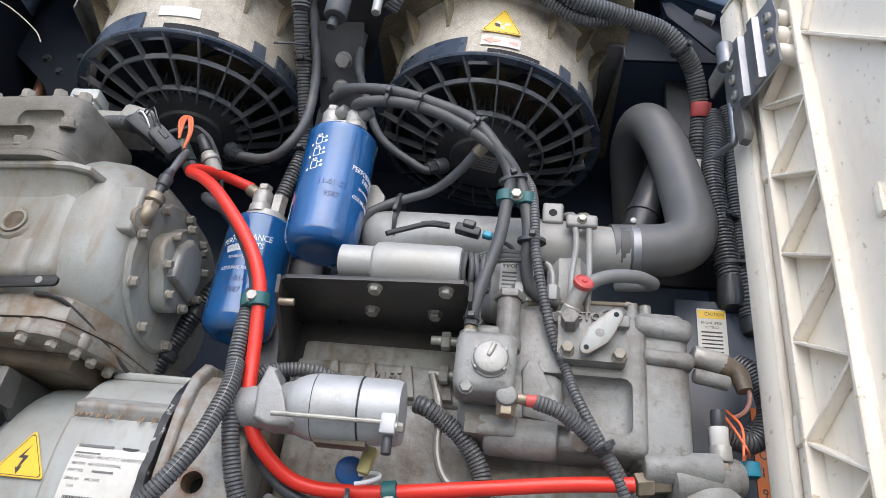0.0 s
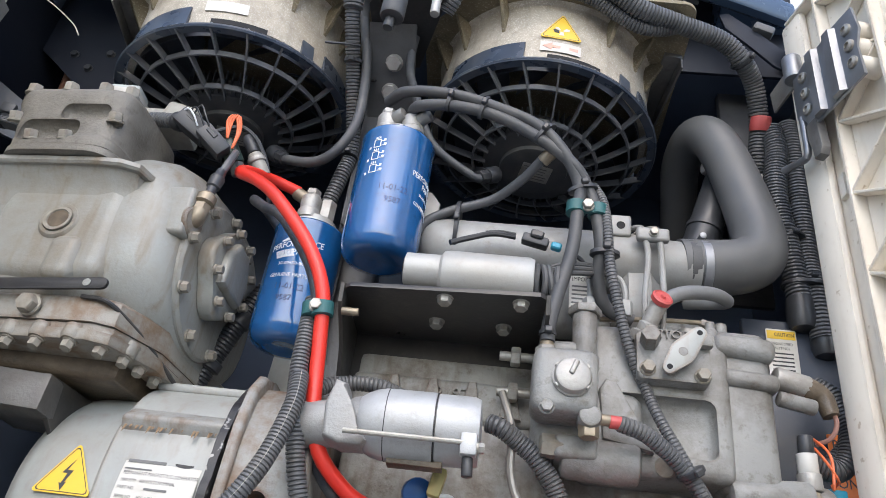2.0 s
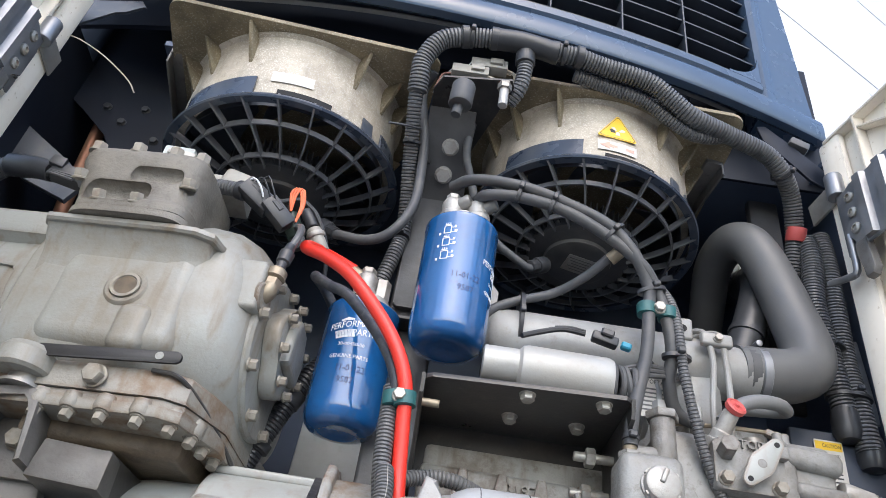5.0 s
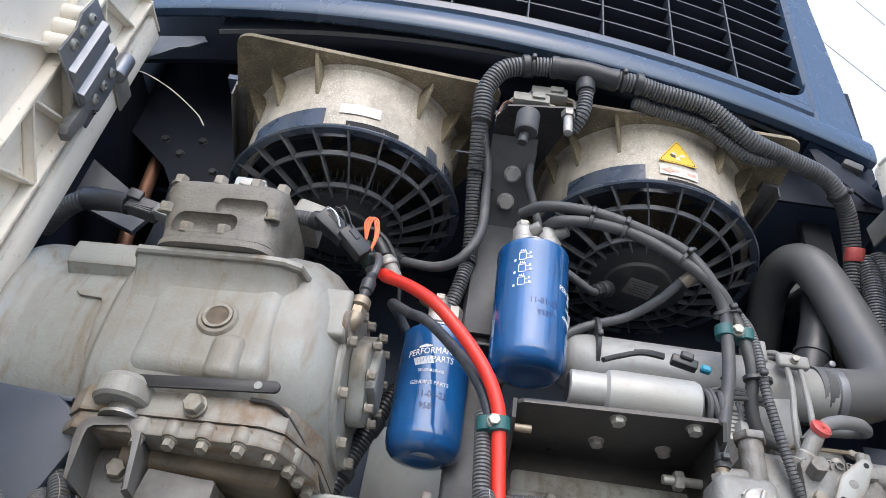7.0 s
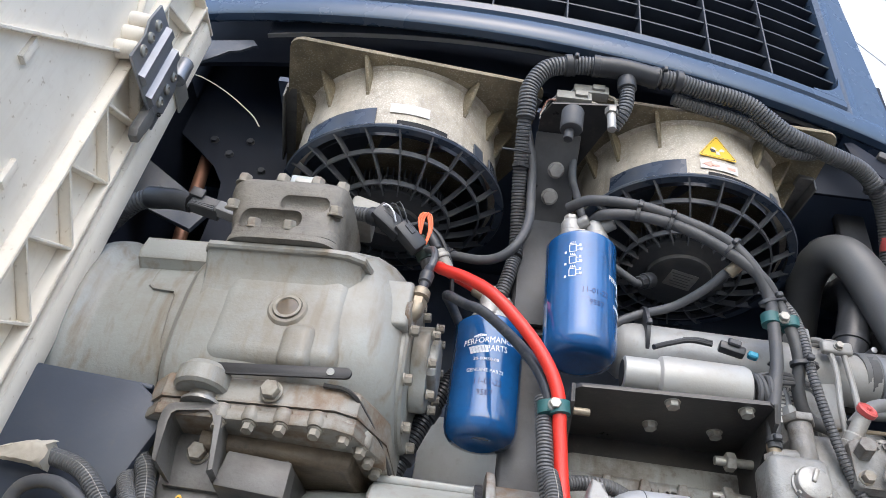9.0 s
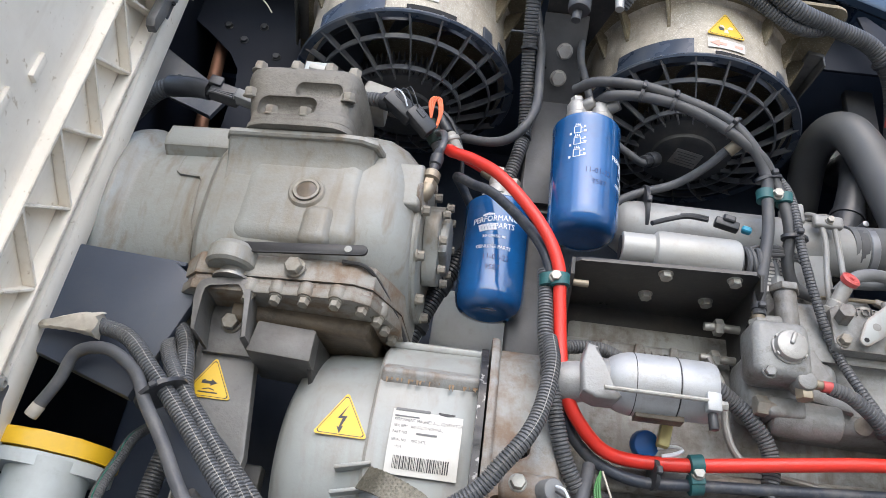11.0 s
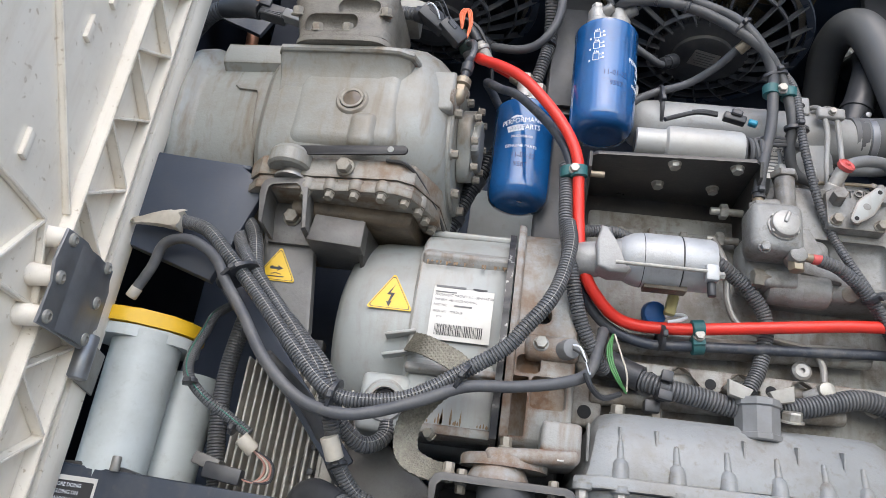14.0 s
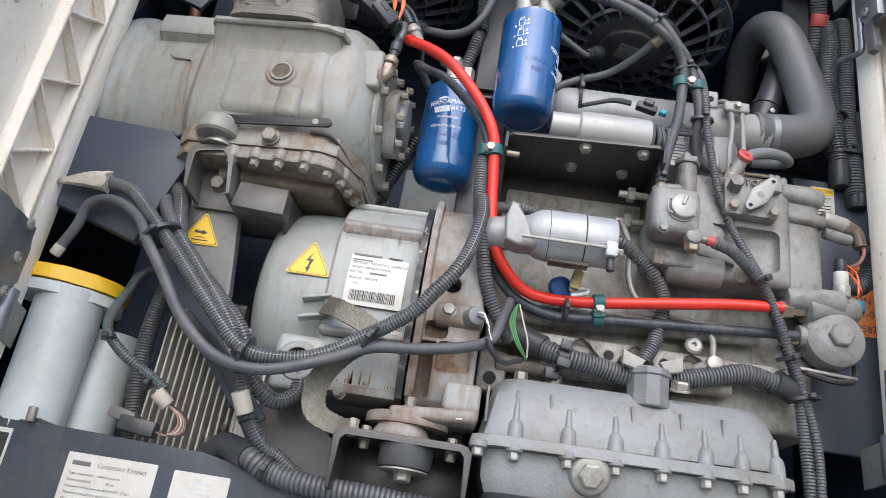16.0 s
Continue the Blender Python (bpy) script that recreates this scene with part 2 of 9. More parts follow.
M_CHIPPED = mat("chipped_black_strip", (0.022, 0.022, 0.024), 0.35, 0.0, 0.2, 30, (0.10, 0.085, 0.07), 0.5, 18, 0.3, 200, speck=(0.33, 0.325, 0.31), speck_scale=75, speck_at=0.60)
M_PAN = mat("cast_sump_paint", (0.245, 0.256, 0.260), 0.40, 0.0, 0.08, 16, (0.14, 0.108, 0.07), 0.6, 9, 0.35, 220, fleck=0.5, edge=(0.19, 0.15, 0.10), edge_amount=0.6)
M_BLOCK = mat("stained_block_paint", (0.310, 0.304, 0.280), 0.46, 0.0, 0.16, 20, (0.108, 0.074, 0.048), 0.66, 13, 0.45, 180, streak=(0.12, 0.078, 0.048), streak_amount=0.6, fleck=0.65, dirt_at=0.46, dirt_soft=0.14, edge=(0.15, 0.072, 0.035), edge_amount=0.9)
M_STARTER = mat("starter_aluminium", (0.42, 0.428, 0.435), 0.45, 0.3, 0.06, 30, (0.24, 0.215, 0.175), 0.4, 14, 0.18, 320, fleck=0.3)
M_ALU = mat("dull_aluminium", (0.40, 0.39, 0.37), 0.48, 0.4, 0.12, 40, (0.17, 0.13, 0.09), 0.55, 18, 0.25, 300, fleck=0.4)
M_SILVER = mat("bright_silver_paint", (0.41, 0.41, 0.395), 0.40, 0.15, 0.06, 24, (0.24, 0.205, 0.16), 0.45, 12, 0.08, 320, fleck=0.3)
M_ZINC = mat("zinc_plated_steel", (0.38, 0.37, 0.335), 0.45, 0.5, 0.18, 120, (0.21, 0.13, 0.075), 0.55, 40, 0.1, 400)
M_BOLTCAP = mat("painted_bolt_head", (0.27, 0.25, 0.21), 0.5, 0.1, 0.2, 90, (0.16, 0.095, 0.055), 0.55, 50, 0.15, 400)
M_BLACKSTEEL = mat("black_painted_steel", (0.036, 0.035, 0.035), 0.36, 0.0, 0.25, 20, (0.10, 0.09, 0.075), 0.5, 9, 0.12, 240, fleck=0.4, edge=(0.12, 0.11, 0.10), edge_amount=0.5, edge_size=0.003)
M_FIN = mat("dusty_cast_fins", (0.52, 0.50, 0.455), 0.5, 0.25, 0.1, 40, (0.26, 0.22, 0.17), 0.5, 14, 0.2, 300, fleck=0.3)
M_BEAM = mat("dusty_blue_grey_beam", (0.050, 0.060, 0.080), 0.42, 0.0, 0.12, 12, (0.12, 0.115, 0.105), 0.45, 6, 0.05, 200, fleck=0.3, streak=(0.11, 0.105, 0.10), streak_amount=0.3)
M_NAVY = mat("dark_blue_grey_panel", (0.040, 0.051, 0.074), 0.45, 0.0, 0.15, 12, (0.07, 0.068, 0.066), 0.45, 6, 0.05, 200, fleck=0.3)
M_HOLE = mat("dark_hole", (0.012, 0.012, 0.014), 0.8, 0.0, 0.1, 40, None, 0, 1, 0.0)
# Near-black sheet colour: the deep shade of the compartment is put into it.
M_SHADEDARK = mat("shade_dark_sheet", (0.011, 0.015, 0.026), 0.6, 0.0, 0.2, 10, (0.020, 0.020, 0.024), 0.5, 5, 0.05, 160, spec=0.25)
M_INNER = mat("dark_compartment_wall", (0.056, 0.078, 0.125), 0.50, 0.0, 0.2, 8, (0.045, 0.045, 0.048), 0.4, 4, 0.05, 120)
M_COVER = mat("blue_black_cover_plastic", (0.052, 0.084, 0.137), 0.24, 0.0, 0.06, 10, (0.08, 0.095, 0.125), 0.3, 5, 0.03, 300, spec=0.6)
M_GRILLE = mat("black_grille_plastic", (0.042, 0.050, 0.066), 0.45, 0.0, 0.1, 20, (0.05, 0.052, 0.055), 0.35, 7, 0.03, 200)
M_PLASTIC = mat("black_plastic", (0.038, 0.040, 0.045), 0.38, 0.0, 0.2, 40, (0.075, 0.07, 0.065), 0.4, 16, 0.08, 300)
M_FANBLK = mat("dusty_black_fan_plastic", (0.120, 0.127, 0.142), 0.40, 0.0, 0.25, 25, (0.23, 0.21, 0.185), 0.6, 12, 0.1, 260)
M_FANRING = mat("blue_black_fan_ring", (0.046, 0.062, 0.092), 0.28, 0.0, 0.2, 20, (0.15, 0.14, 0.12), 0.5, 10, 0.08, 260)
M_RUBBER = mat("grey_black_rubber", (0.066, 0.068, 0.072), 0.52, 0.0, 0.2, 40, (0.13, 0.12, 0.11), 0.5, 18, 0.1, 400)
M_CONDUIT = mat("corrugated_conduit_plastic", (0.096, 0.099, 0.105), 0.40, 0.0, 0.22, 30, (0.16, 0.15, 0.135), 0.55, 14, 0.06, 300)
M_ELBOW = mat("matt_black_rubber_elbow", (0.115, 0.117, 0.120), 0.44, 0.0, 0.1, 16, (0.125, 0.12, 0.11), 0.5, 8, 0.05, 260)
M_RED = mat("red_cable_jacket", (0.72, 0.035, 0.022), 0.35, 0.0, 0.05, 14, (0.35, 0.05, 0.03), 0.3, 10, 0.03, 200)
M_BLUE = mat("blue_filter_enamel", (0.011, 0.105, 0.315), 0.13, 0.0, 0.08, 20, (0.012, 0.035, 0.10), 0.5, 12, 0.03, 200, coat=1.0, fleck=0.3)
M_SHROUD = mat("speckled_moulded_shroud", (0.45, 0.405, 0.33), 0.58, 0.0, 0.2, 12, (0.20, 0.165, 0.125), 0.65, 7, 0.2, 260, speck=(0.58, 0.54, 0.475), speck_scale=360, speck_at=0.54, fleck=0.5, streak=(0.27, 0.23, 0.18), streak_amount=0.5)
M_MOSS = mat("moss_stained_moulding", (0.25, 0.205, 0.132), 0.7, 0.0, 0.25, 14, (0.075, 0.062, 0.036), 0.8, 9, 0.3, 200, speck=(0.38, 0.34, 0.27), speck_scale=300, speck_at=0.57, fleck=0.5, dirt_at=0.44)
M_DOOR = mat("cream_moulded_plastic", (0.84, 0.775, 0.67), 0.5, 0.0, 0.03, 6, (0.60, 0.51, 0.39), 0.32, 3.5, 0.05, 160, speck=(0.56, 0.47, 0.35), speck_scale=80, speck_at=0.66, streak=(0.66, 0.57, 0.45), streak_amount=0.35, fleck=0.2, edge=(0.30, 0.24, 0.165), edge_amount=0.62, edge_size=0.007)
M_WHITE = mat("white_panel_paint", (0.66, 0.66, 0.67), 0.35, 0.0, 0.02, 4, (0.7, 0.7, 0.68), 0.3, 3, 0.02, 60)
M_LABEL = mat("white_label_film", (0.57, 0.555, 0.52), 0.4, 0.0, 0.05, 30, (0.40, 0.36, 0.29), 0.45, 20, 0.0, fleck=0.3)
M_INK = mat("black_ink", (0.03, 0.03, 0.032), 0.5, 0.0, 0.1, 60, None, 0, 1, 0.0)
M_GREYINK = mat("faded_grey_ink", (0.13, 0.13, 0.13), 0.5, 0.0, 0.1, 60, None, 0, 1, 0.0)
M_WHITEINK = mat("white_ink", (0.75, 0.78, 0.82), 0.4, 0.0, 0.04, 60, None, 0, 1, 0.0)
M_YELLOW = mat("yellow_warning_film", (0.74, 0.475, 0.03), 0.35, 0.0, 0.04, 40, (0.5, 0.35, 0.06), 0.3, 25, 0.0)
M_YELLID = mat("yellow_lid_plastic", (0.80, 0.48, 0.02), 0.42, 0.0, 0.06, 20, (0.45, 0.28, 0.06), 0.4, 14, 0.05, 200)
M_ORANGE = mat("orange_label_film", (0.85, 0.20, 0.02), 0.45, 0.0, 0.06, 30, (0.55, 0.18, 0.06), 0.3, 14, 0.0)
M_TEAL = mat("teal_rubber_clamp", (0.022, 0.115, 0.120), 0.5, 0.0, 0.15, 50, (0.05, 0.06, 0.05), 0.4, 30, 0.05, 300)
M_REDCAP = mat("red_plastic_cap", (0.52, 0.085, 0.08), 0.45, 0.0, 0.08, 60, (0.4, 0.12, 0.1), 0.4, 60, 0.05, 300)
M_BRASS = mat("dull_brass", (0.30, 0.255, 0.19), 0.45, 0.55, 0.15, 60, (0.2, 0.13, 0.08), 0.5, 40, 0.1, 300)
M_COPPER = mat("weathered_copper", (0.33, 0.165, 0.105), 0.5, 0.6, 0.12, 30, (0.2, 0.1, 0.06), 0.4, 14, 0.05, 200)
M_STEEL = mat("worn_bare_steel", (0.30, 0.29, 0.27), 0.45, 0.5, 0.15, 30, (0.14, 0.11, 0.09), 0.5, 12, 0.15, 260)
M_STEELGALV = mat("galvanised_hinge_steel", (0.27, 0.28, 0.30), 0.42, 0.7, 0.12, 40, (0.2, 0.18, 0.16), 0.35, 18, 0.06, 300)
M_UPRIGHT = mat("dark_painted_upright", (0.070, 0.071, 0.075), 0.46, 0.0, 0.2, 24, (0.036, 0.032, 0.028), 0.5, 10, 0.15, 240, fleck=0.4, edge=(0.14, 0.13, 0.12), edge_amount=0.5, edge_size=0.003)
M_POST = mat("grey_primed_steel", (0.135, 0.131, 0.125), 0.46, 0.1, 0.2, 24, (0.045, 0.037, 0.030), 0.55, 10, 0.2, 240, fleck=0.4, edge=(0.22, 0.205, 0.18), edge_amount=0.6, edge_size=0.003)
M_CUP = mat("pale_grey_bowl_plastic", (0.50, 0.54, 0.535), 0.4, 0.0, 0.05, 10, (0.28, 0.275, 0.24), 0.4, 6, 0.03, 200, fleck=0.3)
M_BRAID = mat("braided_tinned_strap", (0.165, 0.155, 0.122), 0.45, 0.4, 0.35, 260, (0.07, 0.058, 0.042), 0.6, 30, 0.5, 420)
M_PALEYELLOW = mat("pale_yellow_plastic", (0.56, 0.50, 0.22), 0.45, 0.0, 0.08, 50, GRIME, 0.3, 40, 0.05, 300)
M_TAPE = mat("cream_tape", (0.50, 0.46, 0.39), 0.6, 0.0, 0.08, 60, (0.35, 0.3, 0.22), 0.4, 40, 0.1, 300)
M_SHEATH = mat("dusty_sheathed_cable", (0.078, 0.081, 0.088), 0.5, 0.0, 0.15, 40, (0.20, 0.19, 0.17), 0.5, 18, 0.1, 400)
M_OILY = mat("oil_soaked_cover", (0.15, 0.115, 0.078), 0.42, 0.0, 0.15, 30, (0.04, 0.03, 0.022), 0.85, 12, 0.4, 260, fleck=0.5, dirt_at=0.42)
M_BARBLACK = mat("black_bar_paint", (0.012, 0.012, 0.014), 0.5, 0.0, 0.2, 30, (0.05, 0.045, 0.04), 0.4, 20, 0.1, 260)
M_GREENWIRE = mat("green_wire", (0.06, 0.19, 0.06), 0.45, 0.0, 0.08, 60, None, 0, 1, 0.0)
M_ORWIRE = mat("orange_wire", (0.75, 0.16, 0.06), 0.45, 0.0, 0.08, 60, None, 0, 1, 0.0)
M_BLUEPLUG = mat("blue_connector_plastic", (0.02, 0.12, 0.38), 0.4, 0.0, 0.1, 60, None, 0, 1, 0.0)
M_CYAN = mat("light_blue_connector_plastic", (0.03, 0.28, 0.42), 0.4, 0.0, 0.1, 60, None, 0, 1, 0.0)
M_PINK = mat("dusky_pink_wire", (0.38, 0.2, 0.16), 0.5, 0.0, 0.1, 60, None, 0, 1, 0.0)
M_GREYCONN = mat("grey_connector_plastic", (0.33, 0.32, 0.29), 0.5, 0.0, 0.1, 60, GRIME, 0.3, 40, 0.05, 300)
M_ASPHALT = mat("grey_concrete", (0.20, 0.198, 0.19), 0.85, 0.0, 0.12, 3, (0.14, 0.135, 0.125), 0.5, 0.5, 0.3, 60)
M_FILLER = mat("mid_grey_plastic", (0.19, 0.195, 0.20), 0.45, 0.0, 0.1, 30, (0.10, 0.09, 0.08), 0.4, 14, 0.08, 300)
M_MARKER = mat("dark_marker_ink", (0.008, 0.045, 0.16), 0.45, 0.0, 0.2, 60, None, 0, 1, 0.0)
M_PINKARROW = mat("faded_red_ink", (0.72, 0.36, 0.28), 0.5, 0.0, 0.1, 60, None, 0, 1, 0.0)
M_MANIFOLD = mat("grey_painted_manifold", (0.318, 0.324, 0.320), 0.38, 0.0, 0.06, 20, (0.18, 0.145, 0.105), 0.5, 9, 0.12, 240, fleck=0.35)
M_NOSE = mat("cast_nose_aluminium", (0.31, 0.31, 0.305), 0.5, 0.25, 0.1, 30, (0.17, 0.14, 0.11), 0.5, 16, 0.3, 260, fleck=0.4)

# ---- the setting ----
X0, X1 = -1.03, 0.46          # inner sides of the compartment
bm = add_box(B(), (0, 0, -0.05), (400, 400, 0.1), 0)
solo("ground", bm, M_ASPHALT, "grey concrete yard under the trailer", "ground", kind="structure")
bm = add_box(B(), (-0.28, 1.62, 2.2), (2.6, 0.06, 3.2), 0.004)
solo("wall_trailer", bm, M_WHITE, "white front wall of the refrigerated trailer", "wall", kind="structure")
bm = add_box(B(), ((X0 + X1) / 2, 1.48, 2.37), (X1 - X0 + 0.04, 0.02, 2.04), 0.002)
solo("wall_back", bm, M_INNER, "dark rear wall of the unit's compartment", "wall", kind="structure")
# This side gets the shade-dark colour; the opposite wall keeps the compartment's own.
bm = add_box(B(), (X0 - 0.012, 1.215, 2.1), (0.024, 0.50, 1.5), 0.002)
solo("wall_side_1", bm, M_SHADEDARK, "dark side wall of the compartment", "wall", kind="structure")
# Added wall: shuts the gap that let sky into the dark corner.
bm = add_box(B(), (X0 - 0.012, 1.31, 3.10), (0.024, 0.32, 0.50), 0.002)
solo("gap_wall", bm, M_SHADEDARK, "added dark wall that shuts a gap behind the cover", "wall", kind="structure")
bm = add_box(B(), (X1 + 0.012, 1.215, 2.03), (0.024, 0.50, 1.36), 0.002)
solo("wall_side_2", bm, M_INNER, "dark side wall of the compartment", "wall", kind="structure")
bm = add_prism(B(), [(-0.79, 0.96), (0.20, 0.96), (0.20, 1.07), (0.405, 1.07), (0.405, 1.00), (X1 + 0.02, 1.00), (X1 + 0.02, 1.47), (X0 - 0.02, 1.47), (X0 - 0.02, 1.30), (-0.79, 1.30)], Matrix.Translation((0, 0, 2.716)), 0.012)
solo("ceiling", bm, M_INNER, "dark panel that carries the fan shrouds", "ceiling", kind="structure")
bm = add_box(B(), ((X0 + X1) / 2, 1.215, 1.42), (X1 - X0 + 0.04, 0.50, 0.02), 0.002)
solo("floor", bm, M_INNER, "dark bottom tray of the unit", "floor", kind="structure")

# upper cover with its grille: a curved band, then slats that lean back
ZL = 2.775                     # height of the cover's lower lip


def lip_y(x):
    return 0.868 + 0.22 * (x + 0.42) ** 2


def lip_rise(x):
    return 0.045 * (min(x, 0.15) - 0.15) ** 2


XS = [-1.12 + 1.552 * i / 48 for i in range(49)]


def add_band(bm, spec, xs=XS):
    """A sheet along the curved front; spec gives (set back, height) pairs round its section."""
    return add_rings(bm, [[Vector((x, lip_y(x) + dy, ZL + lip_rise(x) + dz)) for dy, dz in spec] for x in xs])


cover = thing("upper_cover", (-0.3, 0.9, ZL), "blue-black moulded upper cover with a wide slatted grille", "cover")
bm = add_band(B(), [(0.012, 0.022), (-0.003, 0.022), (-0.007, 0.027), (-0.009, 0.050), (-0.007, 0.068), (-0.003, 0.077), (0.004, 0.079), (0.006, 0.074), (0.012, 0.084), (0.018, 0.078), (0.014, 0.05), (0.02, 0.028)])
part("lower_band", bm, M_COVER, cover)
bm = add_band(B(), [(0.004, 0.079), (-0.006, 0.086), (-0.007, 0.102), (0.002, 0.111), (0.018, 0.112), (0.018, 0.084)], [x for x in XS if x < 0.325])
part("grille_surround", bm, M_COVER, cover)
FX = [-0.84 + 1.10 * i / 30 for i in range(31)]
bm = add_rings(B(), [[Vector((x, lip_y(x) + dy, ZL + dz - 0.04 * max(0, x) ** 1.2)) for dy, dz in ((0.040, 0.058), (0.0445, 0.058), (0.0465, 0.14), (0.042, 0.14))] for x in FX])
part("fascia", bm, M_NAVY, cover)
# thin lower fold, a paler grey than the fascia
bm = add_rings(B(), [[Vector((x, lip_y(x) + dy, ZL + dz - 0.04 * max(0, x) ** 1.2)) for dy, dz in ((0.037, 0.0555), (0.046, 0.0555), (0.046, 0.058), (0.037, 0.058))] for x in FX])
part("fascia_fold", bm, M_FILLER, cover, "paler grey lower fold")
GX = [x for x in XS if x <= 0.285] + [0.302]
for k in range(12):
    h = 0.130 + 0.050 * k
    bm = add_band(B(), [(0.010, h), (0.011, h - 0.003), (0.060, h + 0.011), (0.060, h + 0.014)], GX)
    part("slat", bm, M_GRILLE, cover)
for x in (-0.98, -0.84, -0.70, -0.56, -0.41, -0.265, -0.12, 0.02, 0.15):
    bm = add_box(B(), (x, lip_y(x) + 0.030, ZL + lip_rise(x) + 0.41), (0.0035, 0.05, 0.60), 0.001)
    part("grille_bar", bm, M_GRILLE, cover)
# right-hand side frame, bending back
bm = B()
rings = []
for z in (0.034, 0.06, 0.14, 0.30, 0.50, 0.72):
    x1 = 0.434 - 0.075 * z
    rings.append([Vector((x, lip_y(x) + dy, ZL + z)) for x, dy in ((0.298, 0.02), (0.301, 0.002), (0.310, -0.007), (0.322, -0.007), (0.330, -0.001), (0.34, -0.001), (x1 - 0.012, 0.0), (x1, 0.02), (x1, 0.20), (0.30, 0.20))])
add_rings(bm, rings)
part("side_frame", bm, M_COVER, cover)
CR = 0.068
rings = []
for i in range(13):
    x = 0.302 - CR + CR * i / 12
    top = 0.110 + CR - math.sqrt(max(0.0, CR * CR - (CR * i / 12) ** 2))
    rings.append([Vector((x, lip_y(x) + dy, ZL + z)) for dy, z in ((-0.005, 0.106), (-0.005, top + 0.001), (0.02, top + 0.002), (0.02, 0.106))])
part("corner_fillet", add_rings(B(), rings), M_COVER, cover)
# Added near-black sheet: blocks the sky behind the slats and below them.
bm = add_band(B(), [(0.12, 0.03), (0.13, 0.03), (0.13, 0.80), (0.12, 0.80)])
part("added_backing", bm, M_SHADEDARK, cover)
bm = add_box(B(), (-0.37, 1.28, 3.56), (1.52, 0.62, 0.02), 0.004)
part("roof", bm, M_COVER, cover)
# white flank of the trailer beyond the cover
side = thing("trailer_flank", (0.7, 1.25, 2.6), "white side panel with shallow pressed lines", "panel")
FLANK = pose(0.36, 1.22, 3.25, rz=29)


def flank_piece(name, c, size, bevel):
    bm = add_box(B(), c, size, bevel)
    bm.transform(FLANK)
    part(name, bm, M_WHITE, side)


flank_piece("panel", (0.90, 0.015, 0.75), (1.90, 0.03, 2.8), 0.006)
for k in range(4):
    flank_piece("pressed_line", (0.90, -0.0008, -0.58 + 0.54 * k), (1.88, 0.003, 0.002), 0)

# inner frame pieces seen in the dark of the compartment
bm = add_prism(B(), [(-1.10, 2.642), (-1.10, 2.55), (-0.986, 2.480), (-0.90, 2.445), (-0.88, 2.488), (-0.926, 2.532), (-0.990, 2.574), (-1.060, 2.622)], Matrix.Translation((0, 1.108, 0)) @ Matrix.Rotation(radians(90), 4, "X"), 0.010, 0.002)
solo("brace_left", bm, M_BEAM, "grey steel brace in the dark corner behind the door", "brace")
bm = add_tube(B(), [(-0.975, 1.20, 2.72), (-0.966, 1.20, 2.605), (-0.958, 1.20, 2.50), (-0.956, 1.23, 2.44), (-0.956, 1.30, 2.42), (-0.956, 1.48, 2.42)], 0.0135, 16)
solo("copper_pipe", bm, M_COPPER, "short weathered copper pipe in the dark corner", "pipe")
# Corner sheet in the shade-dark colour, carried up to 3.40 to block sky.
corner = thing("corner_panel", (-0.95, 1.16, 2.40), "blue-black corner panel with dull bolts, darkened for its shade", "panel")
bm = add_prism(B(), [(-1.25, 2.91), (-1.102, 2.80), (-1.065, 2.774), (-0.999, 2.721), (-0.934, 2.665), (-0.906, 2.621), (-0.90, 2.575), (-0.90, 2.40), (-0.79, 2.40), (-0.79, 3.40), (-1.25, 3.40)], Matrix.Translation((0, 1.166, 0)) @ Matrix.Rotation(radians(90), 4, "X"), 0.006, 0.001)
part("sheet", bm, M_SHADEDARK, corner)
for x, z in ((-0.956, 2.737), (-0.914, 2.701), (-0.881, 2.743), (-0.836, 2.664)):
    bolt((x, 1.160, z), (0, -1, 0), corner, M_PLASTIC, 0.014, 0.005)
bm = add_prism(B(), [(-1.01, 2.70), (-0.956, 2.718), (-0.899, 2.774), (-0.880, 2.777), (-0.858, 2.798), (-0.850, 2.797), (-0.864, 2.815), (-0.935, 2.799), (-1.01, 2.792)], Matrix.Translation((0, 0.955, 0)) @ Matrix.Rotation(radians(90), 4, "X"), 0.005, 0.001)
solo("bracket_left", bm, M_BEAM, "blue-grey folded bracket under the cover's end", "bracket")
# Coloured with the shade put in, so much darker than bracket_left.
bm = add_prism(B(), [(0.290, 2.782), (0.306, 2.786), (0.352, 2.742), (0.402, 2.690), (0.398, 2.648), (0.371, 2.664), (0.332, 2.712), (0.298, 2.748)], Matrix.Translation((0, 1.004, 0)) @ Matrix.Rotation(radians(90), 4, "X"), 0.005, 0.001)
solo("bracket_right", bm, M_SHADEDARK, "folded bracket beside the hinge, in the shade-dark colour", "bracket")
# Added sheet, no known part: hides sky and the bright ceiling edge here.
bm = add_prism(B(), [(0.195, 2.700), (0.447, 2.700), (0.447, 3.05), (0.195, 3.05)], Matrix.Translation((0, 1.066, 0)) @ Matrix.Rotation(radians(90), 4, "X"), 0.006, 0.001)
solo("sky_blocker", bm, M_SHADEDARK, "added dark sheet that blocks sky behind the cover's end", "panel")
solo("stop_block", add_box(B(), (0.362, 1.0, 2.747), (0.036, 0.02, 0.018), 0.004, 2, (0, 25, 0)), M_RUBBER, "small grey rubber stop block under the cover", "block")
bm = add_box(B(), (-0.766, 1.034, 2.694), (0.020, 0.175, 0.016), 0.002, rot=(0, 0, 7))
add_box(bm, (-0.776, 1.034, 2.683), (0.004, 0.170, 0.036), 0.001, rot=(0, 0, 7))
solo("rail_left", bm, M_POST, "short folded steel rail beside the fan shroud", "rail")
